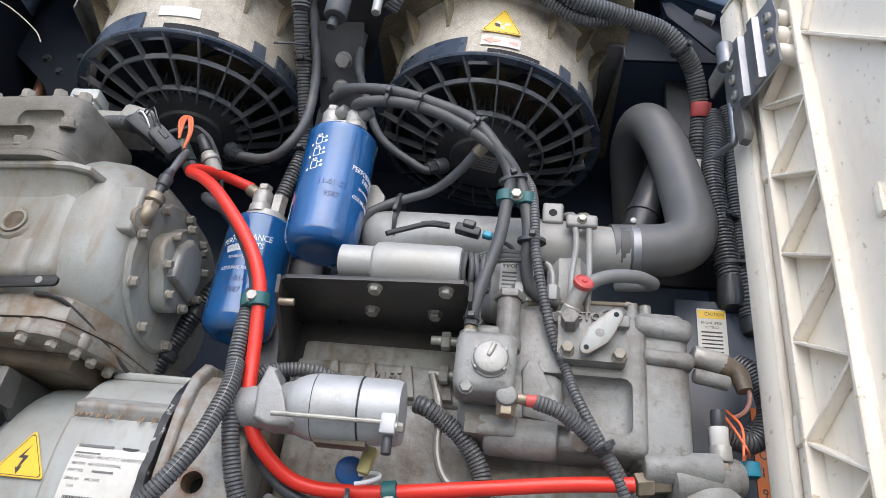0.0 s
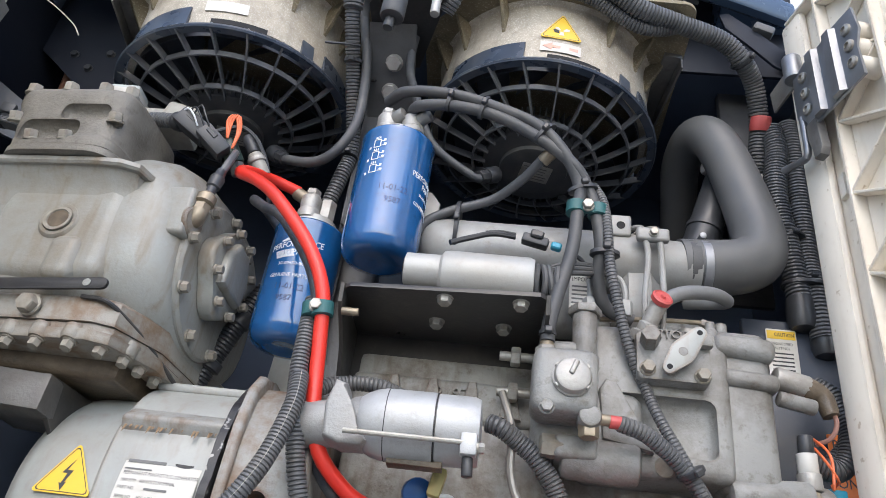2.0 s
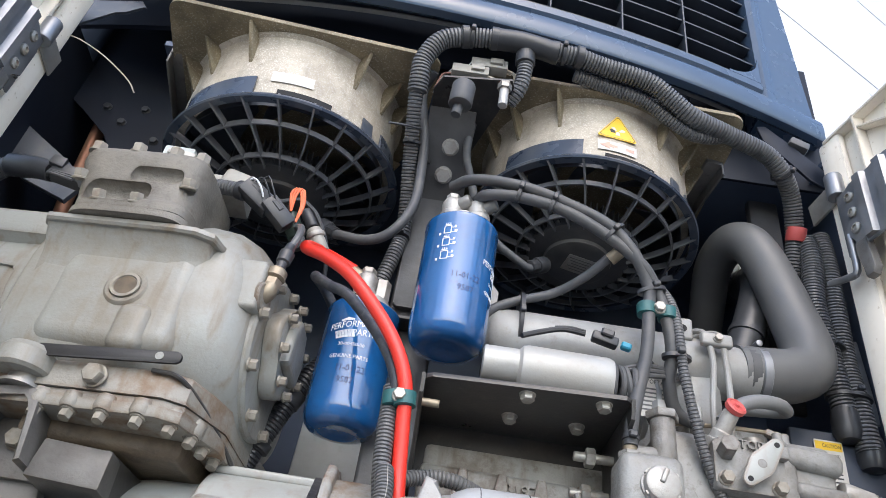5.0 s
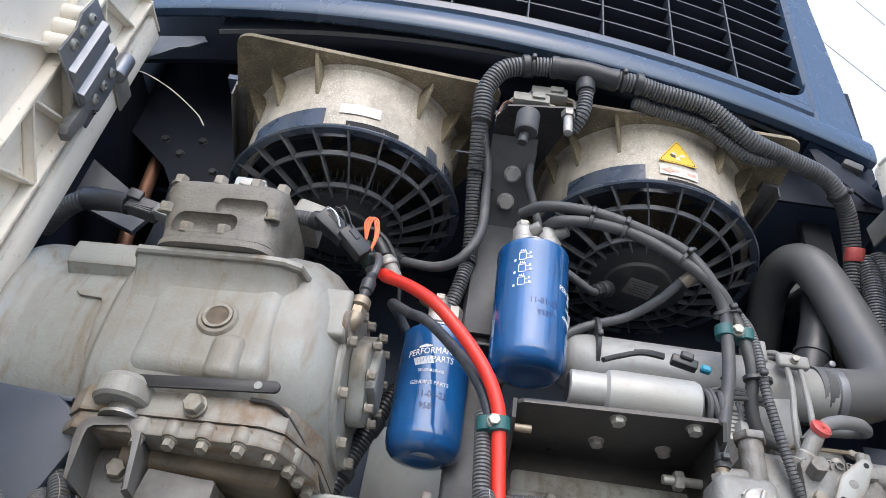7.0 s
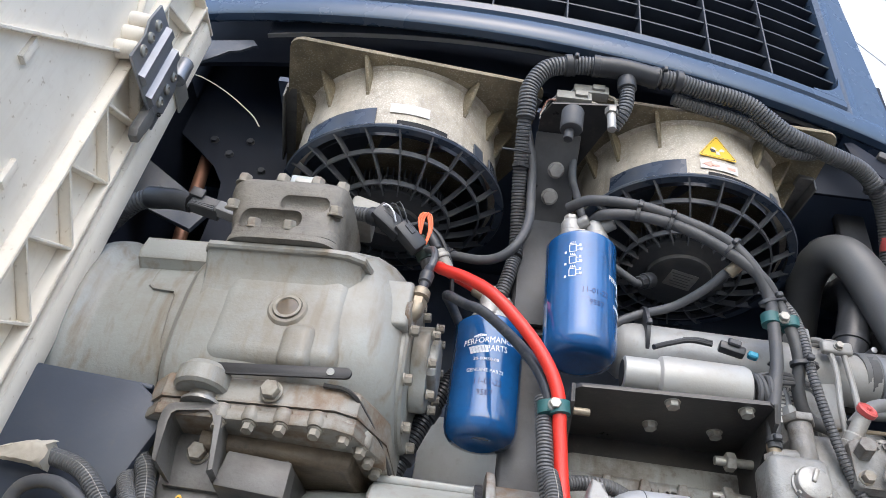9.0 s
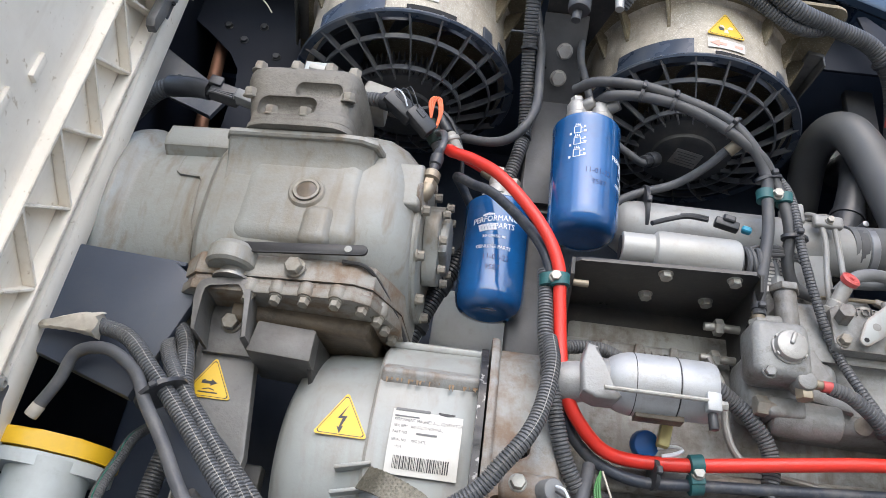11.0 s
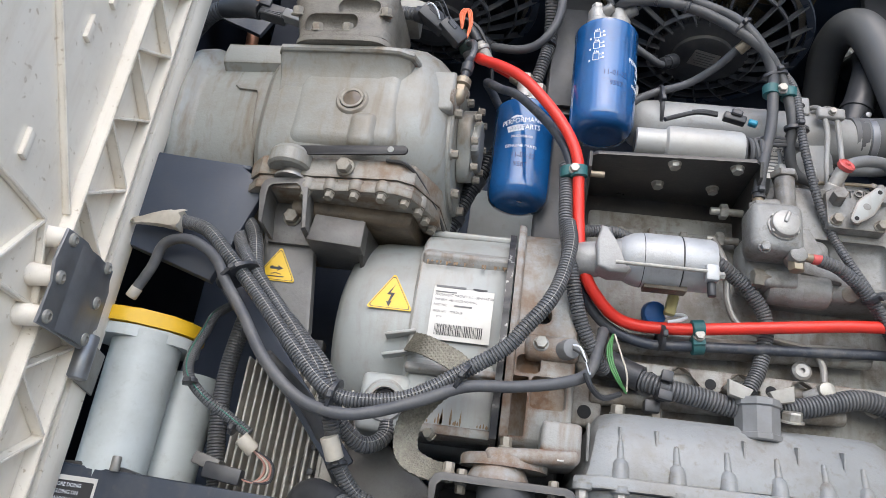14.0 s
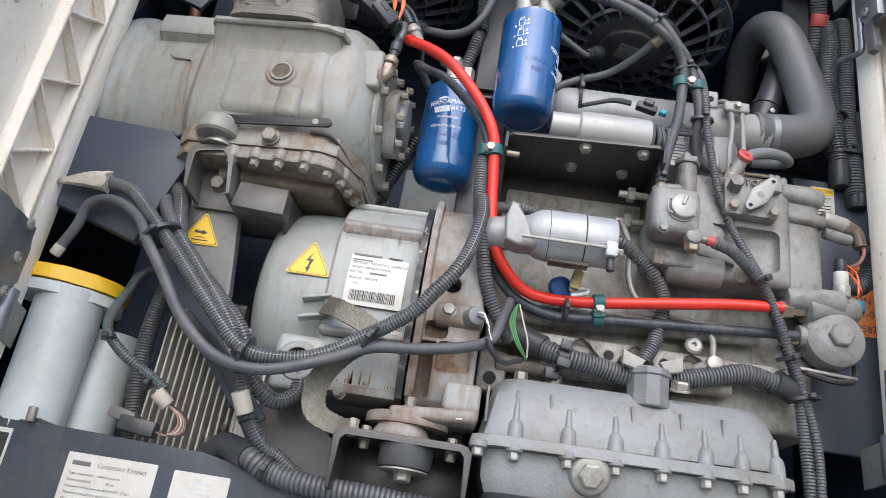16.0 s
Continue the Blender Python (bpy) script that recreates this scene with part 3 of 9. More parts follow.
bm = add_box(B(), (0.200, 1.125, 2.694), (0.030, 0.22, 0.014), 0.002, rot=(0, 0, 6))
add_box(bm, (0.214, 1.125, 2.683), (0.004, 0.215, 0.036), 0.001, rot=(0, 0, 6))
solo("rail_right", bm, M_POST, "short folded steel rail beside the fan shroud", "rail")

bm = add_box(B(), (0.345, 1.135, 2.545), (0.056, 0.02, 0.35), 0.004)
solo("inner_post", bm, M_UPRIGHT, "dark upright post behind the wiring harness", "post")

bm = add_box(B(), (0.440, 1.100, 2.332), (0.036, 0.006, 0.150), 0.002, 1, (0, -4, 0))
solo("pale_panel", bm, M_STEELGALV, "pale galvanised sheet behind the side conduits", "panel")

# lower front beam with plates
beam = thing("front_beam", (-0.3, 0.95, 1.43), "dark blue-grey front beam with printed plates", "beam")
bm = B()
add_prism(bm, [(-1.05, 1.40), (0.46, 1.40), (0.46, 1.515), (-0.40, 1.515), (-0.46, 1.53), (-0.60, 1.556), (-1.05, 1.568)], Matrix.Translation((0, 0.985, 0)) @ Matrix.Rotation(radians(90), 4, "X"), 0.055, 0.006)
part("beam_face", bm, M_BEAM, beam)
bm = add_prism(B(), [(-0.960, 1.530), (-0.960, 1.566), (-0.919, 1.568), (-0.897, 1.570), (-0.891, 1.565), (-0.846, 1.568), (-0.822, 1.562), (-0.788, 1.552), (-0.780, 1.530)], Matrix.Translation((0, 0.964, 0)) @ Matrix.Rotation(radians(90), 4, "X"), 0.030, 0.004)
part("end_bracket", bm, M_BLACKSTEEL, beam)
part("stud", add_cyl(B(), (-0.852, 0.925, 1.560), (-0.852, 0.923, 1.581), 0.0065, 14, 0.002), M_STEEL, beam)

# right-hand dark panel with labels
bm = add_box(B(), (0.395, 1.075, 1.97), (0.19, 0.012, 0.50), 0.004, rot=(0, 0, 0))
solo("panel_right", bm, M_NAVY, "dark blue-grey panel behind the engine's end", "panel")
bm = add_box(B(), (-0.36, 1.30, 2.05), (0.16, 0.02, 0.42), 0.004, rot=(-8, 0, 0))
solo("tank_panel", bm, M_CUP, "pale grey panel behind the filters", "panel")

# ---- condenser fans ----
def build_fan(turn, shift=0):
    """A fan about the vertical axis through (0, 0), its rim at z = 0."""
    f = thing("condenser_fan", (0, 0, 0), "speckled beige fan shroud with a dusty black radial grille", "fan", "condenser fans")
    bm = B()
    add_lathe(bm, (0, 0, 0.02), (0, 0, 1), [(0.188, 0.0), (0.189, 0.05), (0.186, 0.10), (0.186, 0.118), (0.189, 0.130), (0.196, 0.135), (0.196, 0.140), (0.176, 0.140), (0.176, 0.05), (0.176, 0.0), (0.188, 0.0)], 72, False)
    part("shroud", bm, M_SHROUD, f)
    # Added dark sleeve: blackens the inside of the speckled shroud.
    bm = add_lathe(B(), (0, 0, 0.004), (0, 0, 1), [(0.1755, 0), (0.1755, 0.15), (0.1745, 0.15), (0.1745, 0), (0.1755, 0)], 60, False)
    part("added_sleeve", bm, M_GRILLE, f)
    bm = B()
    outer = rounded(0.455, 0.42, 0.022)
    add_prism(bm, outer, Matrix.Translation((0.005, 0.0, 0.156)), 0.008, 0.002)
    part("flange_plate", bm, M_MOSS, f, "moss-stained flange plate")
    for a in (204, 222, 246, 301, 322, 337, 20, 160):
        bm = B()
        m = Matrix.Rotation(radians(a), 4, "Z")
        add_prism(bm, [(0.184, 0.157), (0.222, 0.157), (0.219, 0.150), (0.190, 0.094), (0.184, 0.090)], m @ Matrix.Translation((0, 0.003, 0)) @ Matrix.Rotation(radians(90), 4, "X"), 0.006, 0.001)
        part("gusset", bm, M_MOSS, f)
    # dark ring with raised tabs round the mouth
    bm = B()
    add_lathe(bm, (0, 0, -0.004), (0, 0, 1), [(0.203, 0.0), (0.205, 0.003), (0.203, 0.008), (0.197, 0.014), (0.194, 0.016), (0.190, 0.014), (0.190, 0.0), (0.203, 0.0)], 72, False)
    part("ring", bm, M_FANRING, f)
    for a0, a1, h in ((218 + shift, 259 + shift, 0.030), (309, 316, 0.022), (324, 350, 0.026), (20, 70, 0.03), (120, 175, 0.03)):
        bm = B()
        k = max(3, int((a1 - a0) / 3))
        rings = []
        for i in range(k + 1):
            a = radians(a0 + (a1 - a0) * i / k)
            c, s = math.cos(a), math.sin(a)
            rings.append([Vector((c * r, s * r, z)) for r, z in ((0.195, 0.008), (0.1925, 0.022 + h), (0.1895, 0.023 + h), (0.189, 0.008))])
        part("ring_tab", add_rings(bm, rings), M_FANRING, f)
    bm = B()
    rings = []
    for i in range(9):
        a = radians(270 + shift + 27 * i / 8)
        rings.append([Vector((math.cos(a) * r, math.sin(a) * r, z)) for r, z in ((0.1898, 0.0105), (0.1896, 0.028), (0.188, 0.028), (0.188, 0.0105))])
    part("slot", add_rings(bm, rings), M_HOLE, f)
    # grille: radial blades and rings, dished down to the hub
    def dish(r):
        return -0.004 - 0.046 * (1 - min(1, max(0, (r - 0.085) / 0.115)) ** 1.2)
    for k in range(22):
        a = radians(360 / 22 * k + turn)
        bm = B()
        rings = []
        for i in range(7):
            r = 0.084 + (0.2 - 0.084) * i / 6
            sw = a + 0.10 * (1 - i / 6)
            c, s = math.cos(sw), math.sin(sw)
            z = dish(r)
            w = 0.0011 + 0.0006 * i / 6
            rings.append([Vector((c * r - s * w, s * r + c * w, z)), Vector((c * r + s * w, s * r - c * w, z)), Vector((c * r + s * w, s * r - c * w, z + 0.013)), Vector((c * r - s * w, s * r + c * w, z + 0.013))])
        part("grille_rib", add_rings(bm, rings), M_FANBLK, f)
    for r in (0.107, 0.160):
        z = dish(r)
        bm = B()
        add_lathe(bm, (0, 0, z), (0, 0, 1), [(r - 0.0016, 0), (r + 0.0016, 0), (r + 0.0016, 0.010), (r - 0.0016, 0.010), (r - 0.0016, 0)], 60, False)
        part("grille_ring", bm, M_FANBLK, f)
    # hub motor with cooling fins
    bm = B()
    add_lathe(bm, (0, 0, -0.056), (0, 0, 1), [(0.0, 0.0), (0.052, 0.0), (0.057, 0.002), (0.059, 0.008), (0.070, 0.010), (0.088, 0.014), (0.090, 0.02), (0.088, 0.05), (0.06, 0.07), (0.0, 0.07)], 48)
    part("hub", bm, M_RUBBER, f)
    me = finish("cooling_fin", add_box(B(), (0.093, 0, -0.018), (0.014, 0.0022, 0.04), 0), M_PLASTIC)
    for k in range(60):
        fin = new("cooling_fin", me)
        fin.parent = f
        fin.matrix_basis = Matrix.Rotation(2 * math.pi * k / 60, 4, "Z")
    bm = B()
    add_prism(bm, rounded(0.052, 0.042, 0.002), Matrix.Translation((0.004, 0.0, -0.0563)) @ Matrix.Rotation(radians(180), 4, "X") @ Matrix.Rotation(radians(-12), 4, "Z"), 0.0006)
    plate = part("rating_plate", bm, M_ALU, f, "worn metal rating plate")
    bm = B()
    for k in range(5):
        add_box(bm, (0.004, -0.014 + 0.007 * k, -0.0572), (0.040 - 0.006 * (k % 3), 0.0016, 0.0004), 0, rot=(0, 0, 12))
    part("print", bm, M_GREYINK, plate)
    for k in range(9):
        a = 2 * math.pi * k / 9
        bm = B()
        rings = []
        for i in range(6):
            r = 0.09 + 0.082 * i / 5
            aa = a + 0.5 * i / 5
            c, s = math.cos(aa), math.sin(aa)
            c2, s2 = math.cos(aa + 0.5), math.sin(aa + 0.5)
            rings.append([Vector((c * r, s * r, 0.045)), Vector((c2 * r, s2 * r, 0.085)), Vector((c2 * r, s2 * r, 0.088)), Vector((c * r, s * r, 0.048))])
        part("blade", add_rings(bm, rings), M_GRILLE, f)
    return f


FAN_L, FAN_R = (-0.545, 1.076, 2.546), (-0.010, 1.116, 2.544)
fan = build_fan(-110.3, -6)
fan.matrix_basis = pose(*FAN_L, 1.5, -3.5, 8)
fan_2 = build_fan(-100.4)
fan_2.matrix_basis = pose(*FAN_R, -3, 2.7, 0)
fan["label"] = "speckled beige fan shroud with a black grille, above the compressor"
fan_2["label"] = "speckled beige fan shroud with a yellow warning sticker, above the engine"


def on_shroud(centre, deg, z, out=0.1905):
    """A pose on a shroud's wall, facing outwards, at a bearing and height."""
    a = radians(deg - (8 if centre is fan else 0))
    n = Vector((math.cos(a), math.sin(a), 0))
    return centre.matrix_basis @ facing(n * out + Vector((0, 0, z)), n)


def curved_sticker(name, m, w, h, bend, mat_, label, parent=None, thick=0.0006, outline=None):
    bm = B()
    k = 8
    rings = []
    for i in range(k + 1):
        a = (i / k - 0.5) * w / bend
        rings.append([m @ Vector((r * math.sin(a), y, r * math.cos(a) - bend)) for r, y in ((bend, -h / 2), (bend + thick, -h / 2), (bend + thick, h / 2), (bend, h / 2))])
    add_rings(bm, rings)
    return part(name, bm, mat_, parent, label) if parent else solo(name, bm, mat_, label, "sticker")


def triangle(size, r=0.003):
    """Outline of an upright warning triangle with blunt corners."""
    out = []
    for a in (90, 210, 330):
        cx, cy = (size / 1.732 - 2 * r) * math.cos(radians(a)), (size / 1.732 - 2 * r) * math.sin(radians(a))
        for k in (-60, -30, 0, 30, 60):
            out.append((cx + r * math.cos(radians(a + k)), cy + r * math.sin(radians(a + k))))
    return out


def warning_sign(m, size, symbol, label, pale=()):
    s = thing("warning_sign", m.translation, label, "sign")
    part("film", add_prism(B(), triangle(size), m, 0.0008), M_YELLOW, s)
    bm = B()
    a, b = triangle(size * 0.915), triangle(size * 0.875)
    lo = [bm.verts.new(m @ Vector((x, y, 0.0012))) for x, y in a]
    hi = [bm.verts.new(m @ Vector((x, y, 0.0012))) for x, y in b]
    for i in range(len(lo)):
        bm.faces.new((lo[i], lo[(i + 1) % len(lo)], hi[(i + 1) % len(lo)], hi[i]))
    part("border", bm, M_INK, s)
    bm = B()
    for shape in symbol:
        add_prism(bm, [(x * size, y * size) for x, y in shape], m @ Matrix.Translation((0, 0, 0.0009)), 0.0004)
    part("symbol", bm, M_INK, s)
    if pale:
        bm = B()
        for shape in pale:
            add_prism(bm, [(x * size, y * size) for x, y in shape], m @ Matrix.Translation((0, 0, 0.0009)), 0.0003)
        part("pale_symbol", bm, M_LABEL, s)
    return s


BOLT_SIGN = [[(0.05, 0.30), (-0.10, 0.05), (-0.01, 0.05), (-0.05, -0.12), (-0.09, -0.11), (-0.02, -0.24), (0.03, -0.09), (-0.005, -0.10), (0.07, 0.10), (-0.03, 0.10)]]
HOT_SIGN = [[(-0.20, -0.19), (0.20, -0.19), (0.20, -0.165), (-0.20, -0.165)], [(-0.17, 0.0), (0.02, 0.0), (0.02, -0.04), (0.15, 0.03), (0.02, 0.10), (0.02, 0.06), (-0.10, 0.06), (-0.10, 0.09), (-0.17, 0.06)], [(-0.12, -0.13), (0.0, -0.10), (0.12, -0.13), (0.12, -0.11), (0.0, -0.08), (-0.12, -0.11)]]
FAN_SIGN = [[(-0.20, 0.0), (-0.17, 0.03), (-0.06, -0.01), (-0.05, -0.09), (-0.16, -0.09)]]
FAN_PALE = [[(-0.02, 0.02), (-0.08, 0.10), (-0.15, 0.10), (-0.16, 0.05), (-0.05, -0.01)], [(0.03, 0.0), (0.10, 0.09), (0.19, 0.06), (0.17, 0.0), (0.06, -0.03)], [(-0.03, -0.04), (0.04, -0.04), (0.07, -0.16), (-0.05, -0.16)]]

# ---- compressor ----
comp = thing("compressor", (-0.72, 1.0, 1.99), "grey-green painted piston compressor with rust-stained edges", "compressor")
bm = B()
add_loft(bm, [(-0.995, 1.07, 2.165, 0.10, 0.10, 2.0), (-0.99, 1.07, 2.165, 0.145, 0.145, 2.1), (-0.975, 1.07, 2.165, 0.165, 0.165, 2.2), (-0.957, 1.07, 2.165, 0.172, 0.172, 2.2), (-0.950, 1.07, 2.165, 0.187, 0.187, 2.1), (-0.932, 1.07, 2.165, 0.188, 0.188, 2.1), (-0.922, 1.07, 2.165, 0.184, 0.184, 2.1), (-0.912, 1.07, 2.165, 0.171, 0.171, 2.2), (-0.90, 1.07, 2.165, 0.167, 0.167, 2.2), (-0.83, 1.07, 2.165, 0.166, 0.166, 2.3), (-0.79, 1.07, 2.165, 0.166, 0.166, 2.4)], 56)
part("motor_drum", bm, M_COMP, comp)
bm = B()
add_loft(bm, [(-0.790, 1.06, 2.155, 0.150, 0.138, 2.6), (-0.780, 1.055, 2.155, 0.166, 0.140, 3.0), (-0.765, 1.045, 2.15, 0.174, 0.134, 3.4), (-0.74, 1.04, 2.15, 0.174, 0.132, 3.6), (-0.66, 1.04, 2.152, 0.173, 0.134, 3.5), (-0.60, 1.04, 2.164, 0.172, 0.146, 3.2), (-0.565, 1.04, 2.171, 0.172, 0.152, 2.9), (-0.53, 1.04, 2.170, 0.171, 0.151, 2.7), (-0.505, 1.04, 2.165, 0.164, 0.144, 2.6), (-0.488, 1.04, 2.160, 0.153, 0.131, 2.6), (-0.476, 1.04, 2.158, 0.140, 0.122, 2.6), (-0.472, 1.04, 2.152, 0.132, 0.110, 2.6)], 64)
part("crankcase", bm, M_COMP, comp)
# raised pad on the crankcase front with the sight glass
bm = B()
add_box(bm, (-0.632, 0.893, 2.160), (0.186, 0.058, 0.176), 0.028, 7)
part("front_pad", bm, M_COMP, comp)
bm = B()
add_box(bm, (-0.597, 0.874, 2.103), (0.046, 0.036, 0.066), 0.0165, 6)
part("oil_channel", bm, M_COMP, comp)
bm = B()
add_lathe(bm, (-0.622, 0.868, 2.157), (0, -1, 0.08), [(0.030, -0.002), (0.027, 0.004), (0.0245, 0.006), (0.020, 0.006), (0.0185, 0.003)], 36)
sight = part("sight_glass", bm, M_COMP, comp)
bm = B()
add_lathe(bm, (-0.622, 0.8625, 2.1575), (0, -1, 0.08), [(0.0185, 0), (0.0185, 0.0030), (0.0148, 0.0030), (0.0138, 0.001)], 30)
part("ring", bm, M_BOLTCAP, sight)
bm = B()
add_lathe(bm, (-0.622, 0.8625, 2.1575), (0, -1, 0.08), [(0.0138, 0), (0.0138, 0.0012), (0.0, 0.0016)], 24)
part("glass", bm, mat("dark_oily_glass", (0.12, 0.09, 0.06), 0.12, 0, 0.3, 60, None, 0, 1, 0, coat=0.5), sight)
# sloping shoulder under the head, with its flat ledge
def shoulder_ring(z, y0, xr):
    return [Vector((x, y, z)) for x, y in ((-0.753, 1.1), (-0.755, y0 + 0.010), (-0.749, y0), (xr - 0.060, y0), (xr - 0.030, y0 + 0.003), (xr - 0.008, y0 + 0.014), (xr + 0.002, y0 + 0.050), (xr + 0.004, y0 + 0.12), (xr + 0.006, 1.1))]


bm = add_rings(B(), [shoulder_ring(z, y, xr) for z, y, xr in ((2.243, 0.842, -0.527), (2.241, 0.838, -0.524), (2.234, 0.837, -0.523), (2.231, 0.840, -0.524))])
part("shoulder", bm, M_COMP, comp)
bm = add_rings(B(), [shoulder_ring(z, y, xr) for z, y, xr in ((2.233, 0.844, -0.529), (2.224, 0.850, -0.529), (2.213, 0.858, -0.528), (2.198, 0.864, -0.525), (2.17, 0.868, -0.520), (2.13, 0.874, -0.516))])
part("shoulder_web", bm, M_COMP, comp)
bm = B()
add_prism(bm, [(-2.296, 0.922), (-2.290, 0.906), (-2.262, 0.899), (-2.250, 0.902), (-2.236, 0.925), (-2.22, 0.94), (-2.22, 1.1), (-2.296, 1.1)], Matrix(((0, 0, 1, -0.880), (0, 1, 0, 0), (-1, 0, 0, 0), (0, 0, 0, 1))), 0.14, 0.005)
part("terminal_ledge", bm, M_COMP, comp)
bm = add_box(B(), (-0.815, 1.0, 2.300), (0.12, 0.12, 0.012), 0.003)
part("terminal_cover", bm, M_GEN, comp)
# step on the drum
bm = B()
rings = []
for z, xl in ((2.045, -0.795), (2.08, -0.796), (2.12, -0.798), (2.16, -0.800), (2.186, -0.802), (2.193, -0.806), (2.196, -0.838), (2.203, -0.846), (2.23, -0.848), (2.256, -0.848)):
    dy = 1.07 - math.sqrt(0.169**2 - (z - 2.165) ** 2)
    rings.append([Vector((x, y, z)) for x, y in ((xl, dy + 0.03), (xl, dy - 0.0005), (xl + 0.002, dy - 0.003), (-0.75, dy - 0.003), (-0.75, dy + 0.03))])
add_rings(bm, rings)
part("drum_web", bm, M_COMP, comp)
# cylinder head with cast pockets
HT = Matrix.Translation((-0.653, 0.842, 2.243)) @ Matrix.Diagonal((0.82, 0.95, 0.98, 1))
bm = add_stack(B(), [(0.0, 0.002, 0.078, 0.103, 0.094, 5), (0.010, 0.002, 0.078, 0.103, 0.094, 5), (0.013, 0.002, 0.078, 0.100, 0.090, 5)], 56)
bm.transform(HT)
part("valve_plate", bm, M_HEAD, comp)
bm = add_stack(B(), [(0.013, 0.002, 0.078, 0.098, 0.090, 6), (0.026, 0.002, 0.078, 0.099, 0.091, 6), (0.030, -0.001, 0.078, 0.096, 0.088, 6), (0.036, -0.004, 0.078, 0.098, 0.086, 6), (0.085, -0.012, 0.080, 0.106, 0.085, 6), (0.100, -0.015, 0.080, 0.110, 0.087, 6), (0.112, -0.015, 0.080, 0.110, 0.087, 6), (0.119, -0.015, 0.080, 0.108, 0.085, 6), (0.122, -0.015, 0.080, 0.103, 0.080, 6)], 64)


def pocket(x, z, w, h, deep, turn=0.0):
    c = B()
    add_box(c, (0, 0, 0), (w, deep * 2, h), min(w, h) * 0.42, 4)
    c.transform(Matrix.Translation((x, -0.006, z)) @ Matrix.Rotation(radians(turn), 4, "Y"))
    return c


bm = carve(bm, [pocket(0.024, 0.077, 0.086, 0.028, 0.014), pocket(-0.026, 0.041, 0.108, 0.040, 0.018), pocket(-0.114, 0.060, 0.030, 0.030, 0.016), pocket(0.092, 0.066, 0.034, 0.032, 0.016)])
bm.transform(HT)
head = part("cylinder_head", bm, M_HEAD, comp, "dark grimy cast head with bolts", smooth=50)
for x, y, z in ((-0.052, -0.004, 0.026), (0.010, -0.004, 0.026), (0.080, 0.000, 0.062), (-0.104, 0.002, 0.064)):
    bolt(HT @ Vector((x, y, z)), Vector((0, -0.5, 1)), comp, M_BOLTCAP, 0.0165, 0.011)
for x, y in ((-0.106, 0.010), (-0.034, 0.006), (0.030, 0.008), (0.074, 0.016), (-0.05, 0.12)):
    bolt(HT @ Vector((x, y, 0.121)), Vector((0, -0.15, 1)), comp, M_BOLTCAP, 0.0180, 0.013)
# bottom cover with its bolted flange
FL = [(-0.775, 1.2), (-0.775, 0.90), (-0.75, 0.875), (-0.53, 0.872), (-0.505, 0.885), (-0.475, 0.955), (-0.470, 1.2)]
bm = B()
add_prism(bm, FL, Matrix.Translation((0, 0, 2.022)), 0.034, 0.006, 3)
part("base_flange", bm, M_STAINED, comp, "rust-stained base flange")
bm = B()
add_prism(bm, [(x * 0.995 - 0.003, y + 0.004) for x, y in FL], Matrix.Translation((0, 0, 2.013)), 0.008)
part("gasket", bm, M_STAINED, comp)
bm = B()
add_prism(bm, [(-x, y) for x, y in FL], Matrix.Translation((0, 0, 2.012)) @ Matrix.Rotation(radians(180), 4, "Y"), 0.014, 0.003)
part("bottom_cover", bm, M_STAINED, comp, "stained bottom rim")
bm = B()
add_prism(bm, [(0.495, 1.15), (0.512, 0.935), (0.70, 0.912), (0.72, 1.15)], Matrix.Translation((0, 0, 1.999)) @ Matrix.Rotation(radians(180), 4, "Y"), 0.024, 0.012, 4)
part("sump_bulge", bm, M_OILY, comp, "oily brown sump face")
for x, y in ((-0.632, 0.886), (-0.592, 0.884), (-0.550, 0.884), (-0.517, 0.898), (-0.500, 0.925), (-0.493, 0.952), (-0.488, 0.985), (-0.486, 1.02), (-0.67, 0.886)):
    part("bolt_boss", add_lathe(B(), (x, y - 0.002, 2.016), (0, -0.25, -1), [(0.0125, 0), (0.0125, 0.014), (0.0100, 0.019)], 18), M_STAINED, comp)
    bolt((x, y - 0.005, 1.997), (0, -0.3, -1), comp, M_BOLTCAP, 0.0130, 0.009)
bolt((-0.612, 0.868, 2.037), (0, -1, -0.1), comp, M_BOLTCAP, 0.021, 0.011)
# dark tube drawn for the shadow line between casing and flange, down the corner
bm = add_tube(B(), [(-0.55, 0.868, 2.052), (-0.516, 0.874, 2.048), (-0.492, 0.922, 2.030), (-0.474, 0.98, 2.006), (-0.468, 1.04, 1.99)], 0.0030, 8)
part("shadow_line", bm, M_BLACKSTEEL, comp)
# flat bar and lug
bm = B()
add_prism(bm, rounded(0.176, 0.0145, 0.0068), facing((-0.605, 0.862, 2.062), (0, -1, -0.05), spin=3), 0.004, 0.001)
bar = part("flat_bar", bm, M_BARBLACK, comp, "black flat bar with a bright hole")
bm = B()
add_lathe(bm, (-0.543, 0.8575, 2.0655), (0, -1, 0), [(0.0050, 0), (0.0050, 0.0008), (0.0, 0.0008)], 18)
part("hole", bm, M_COMP, bar)
bm = B()
add_lathe(bm, (-0.703, 0.875, 2.030), (0, 0, 1), [(0.030, 0.0), (0.034, 0.004), (0.034, 0.024), (0.028, 0.032), (0.0, 0.034)], 30)
add_box(bm, (-0.703, 0.91, 2.047), (0.060, 0.07, 0.03), 0.008, 3)
part("mounting_lug", bm, M_COMP, comp)
# end flange on the engine side
bm = B()
add_lathe(bm, (-0.476, 1.01, 2.155), (1, 0, 0), [(0.104, 0), (0.104, 0.008), (0.100, 0.012), (0.092, 0.013), (0.080, 0.013)], 40, True, 1.08)
part("end_flange", bm, M_COMP, comp)
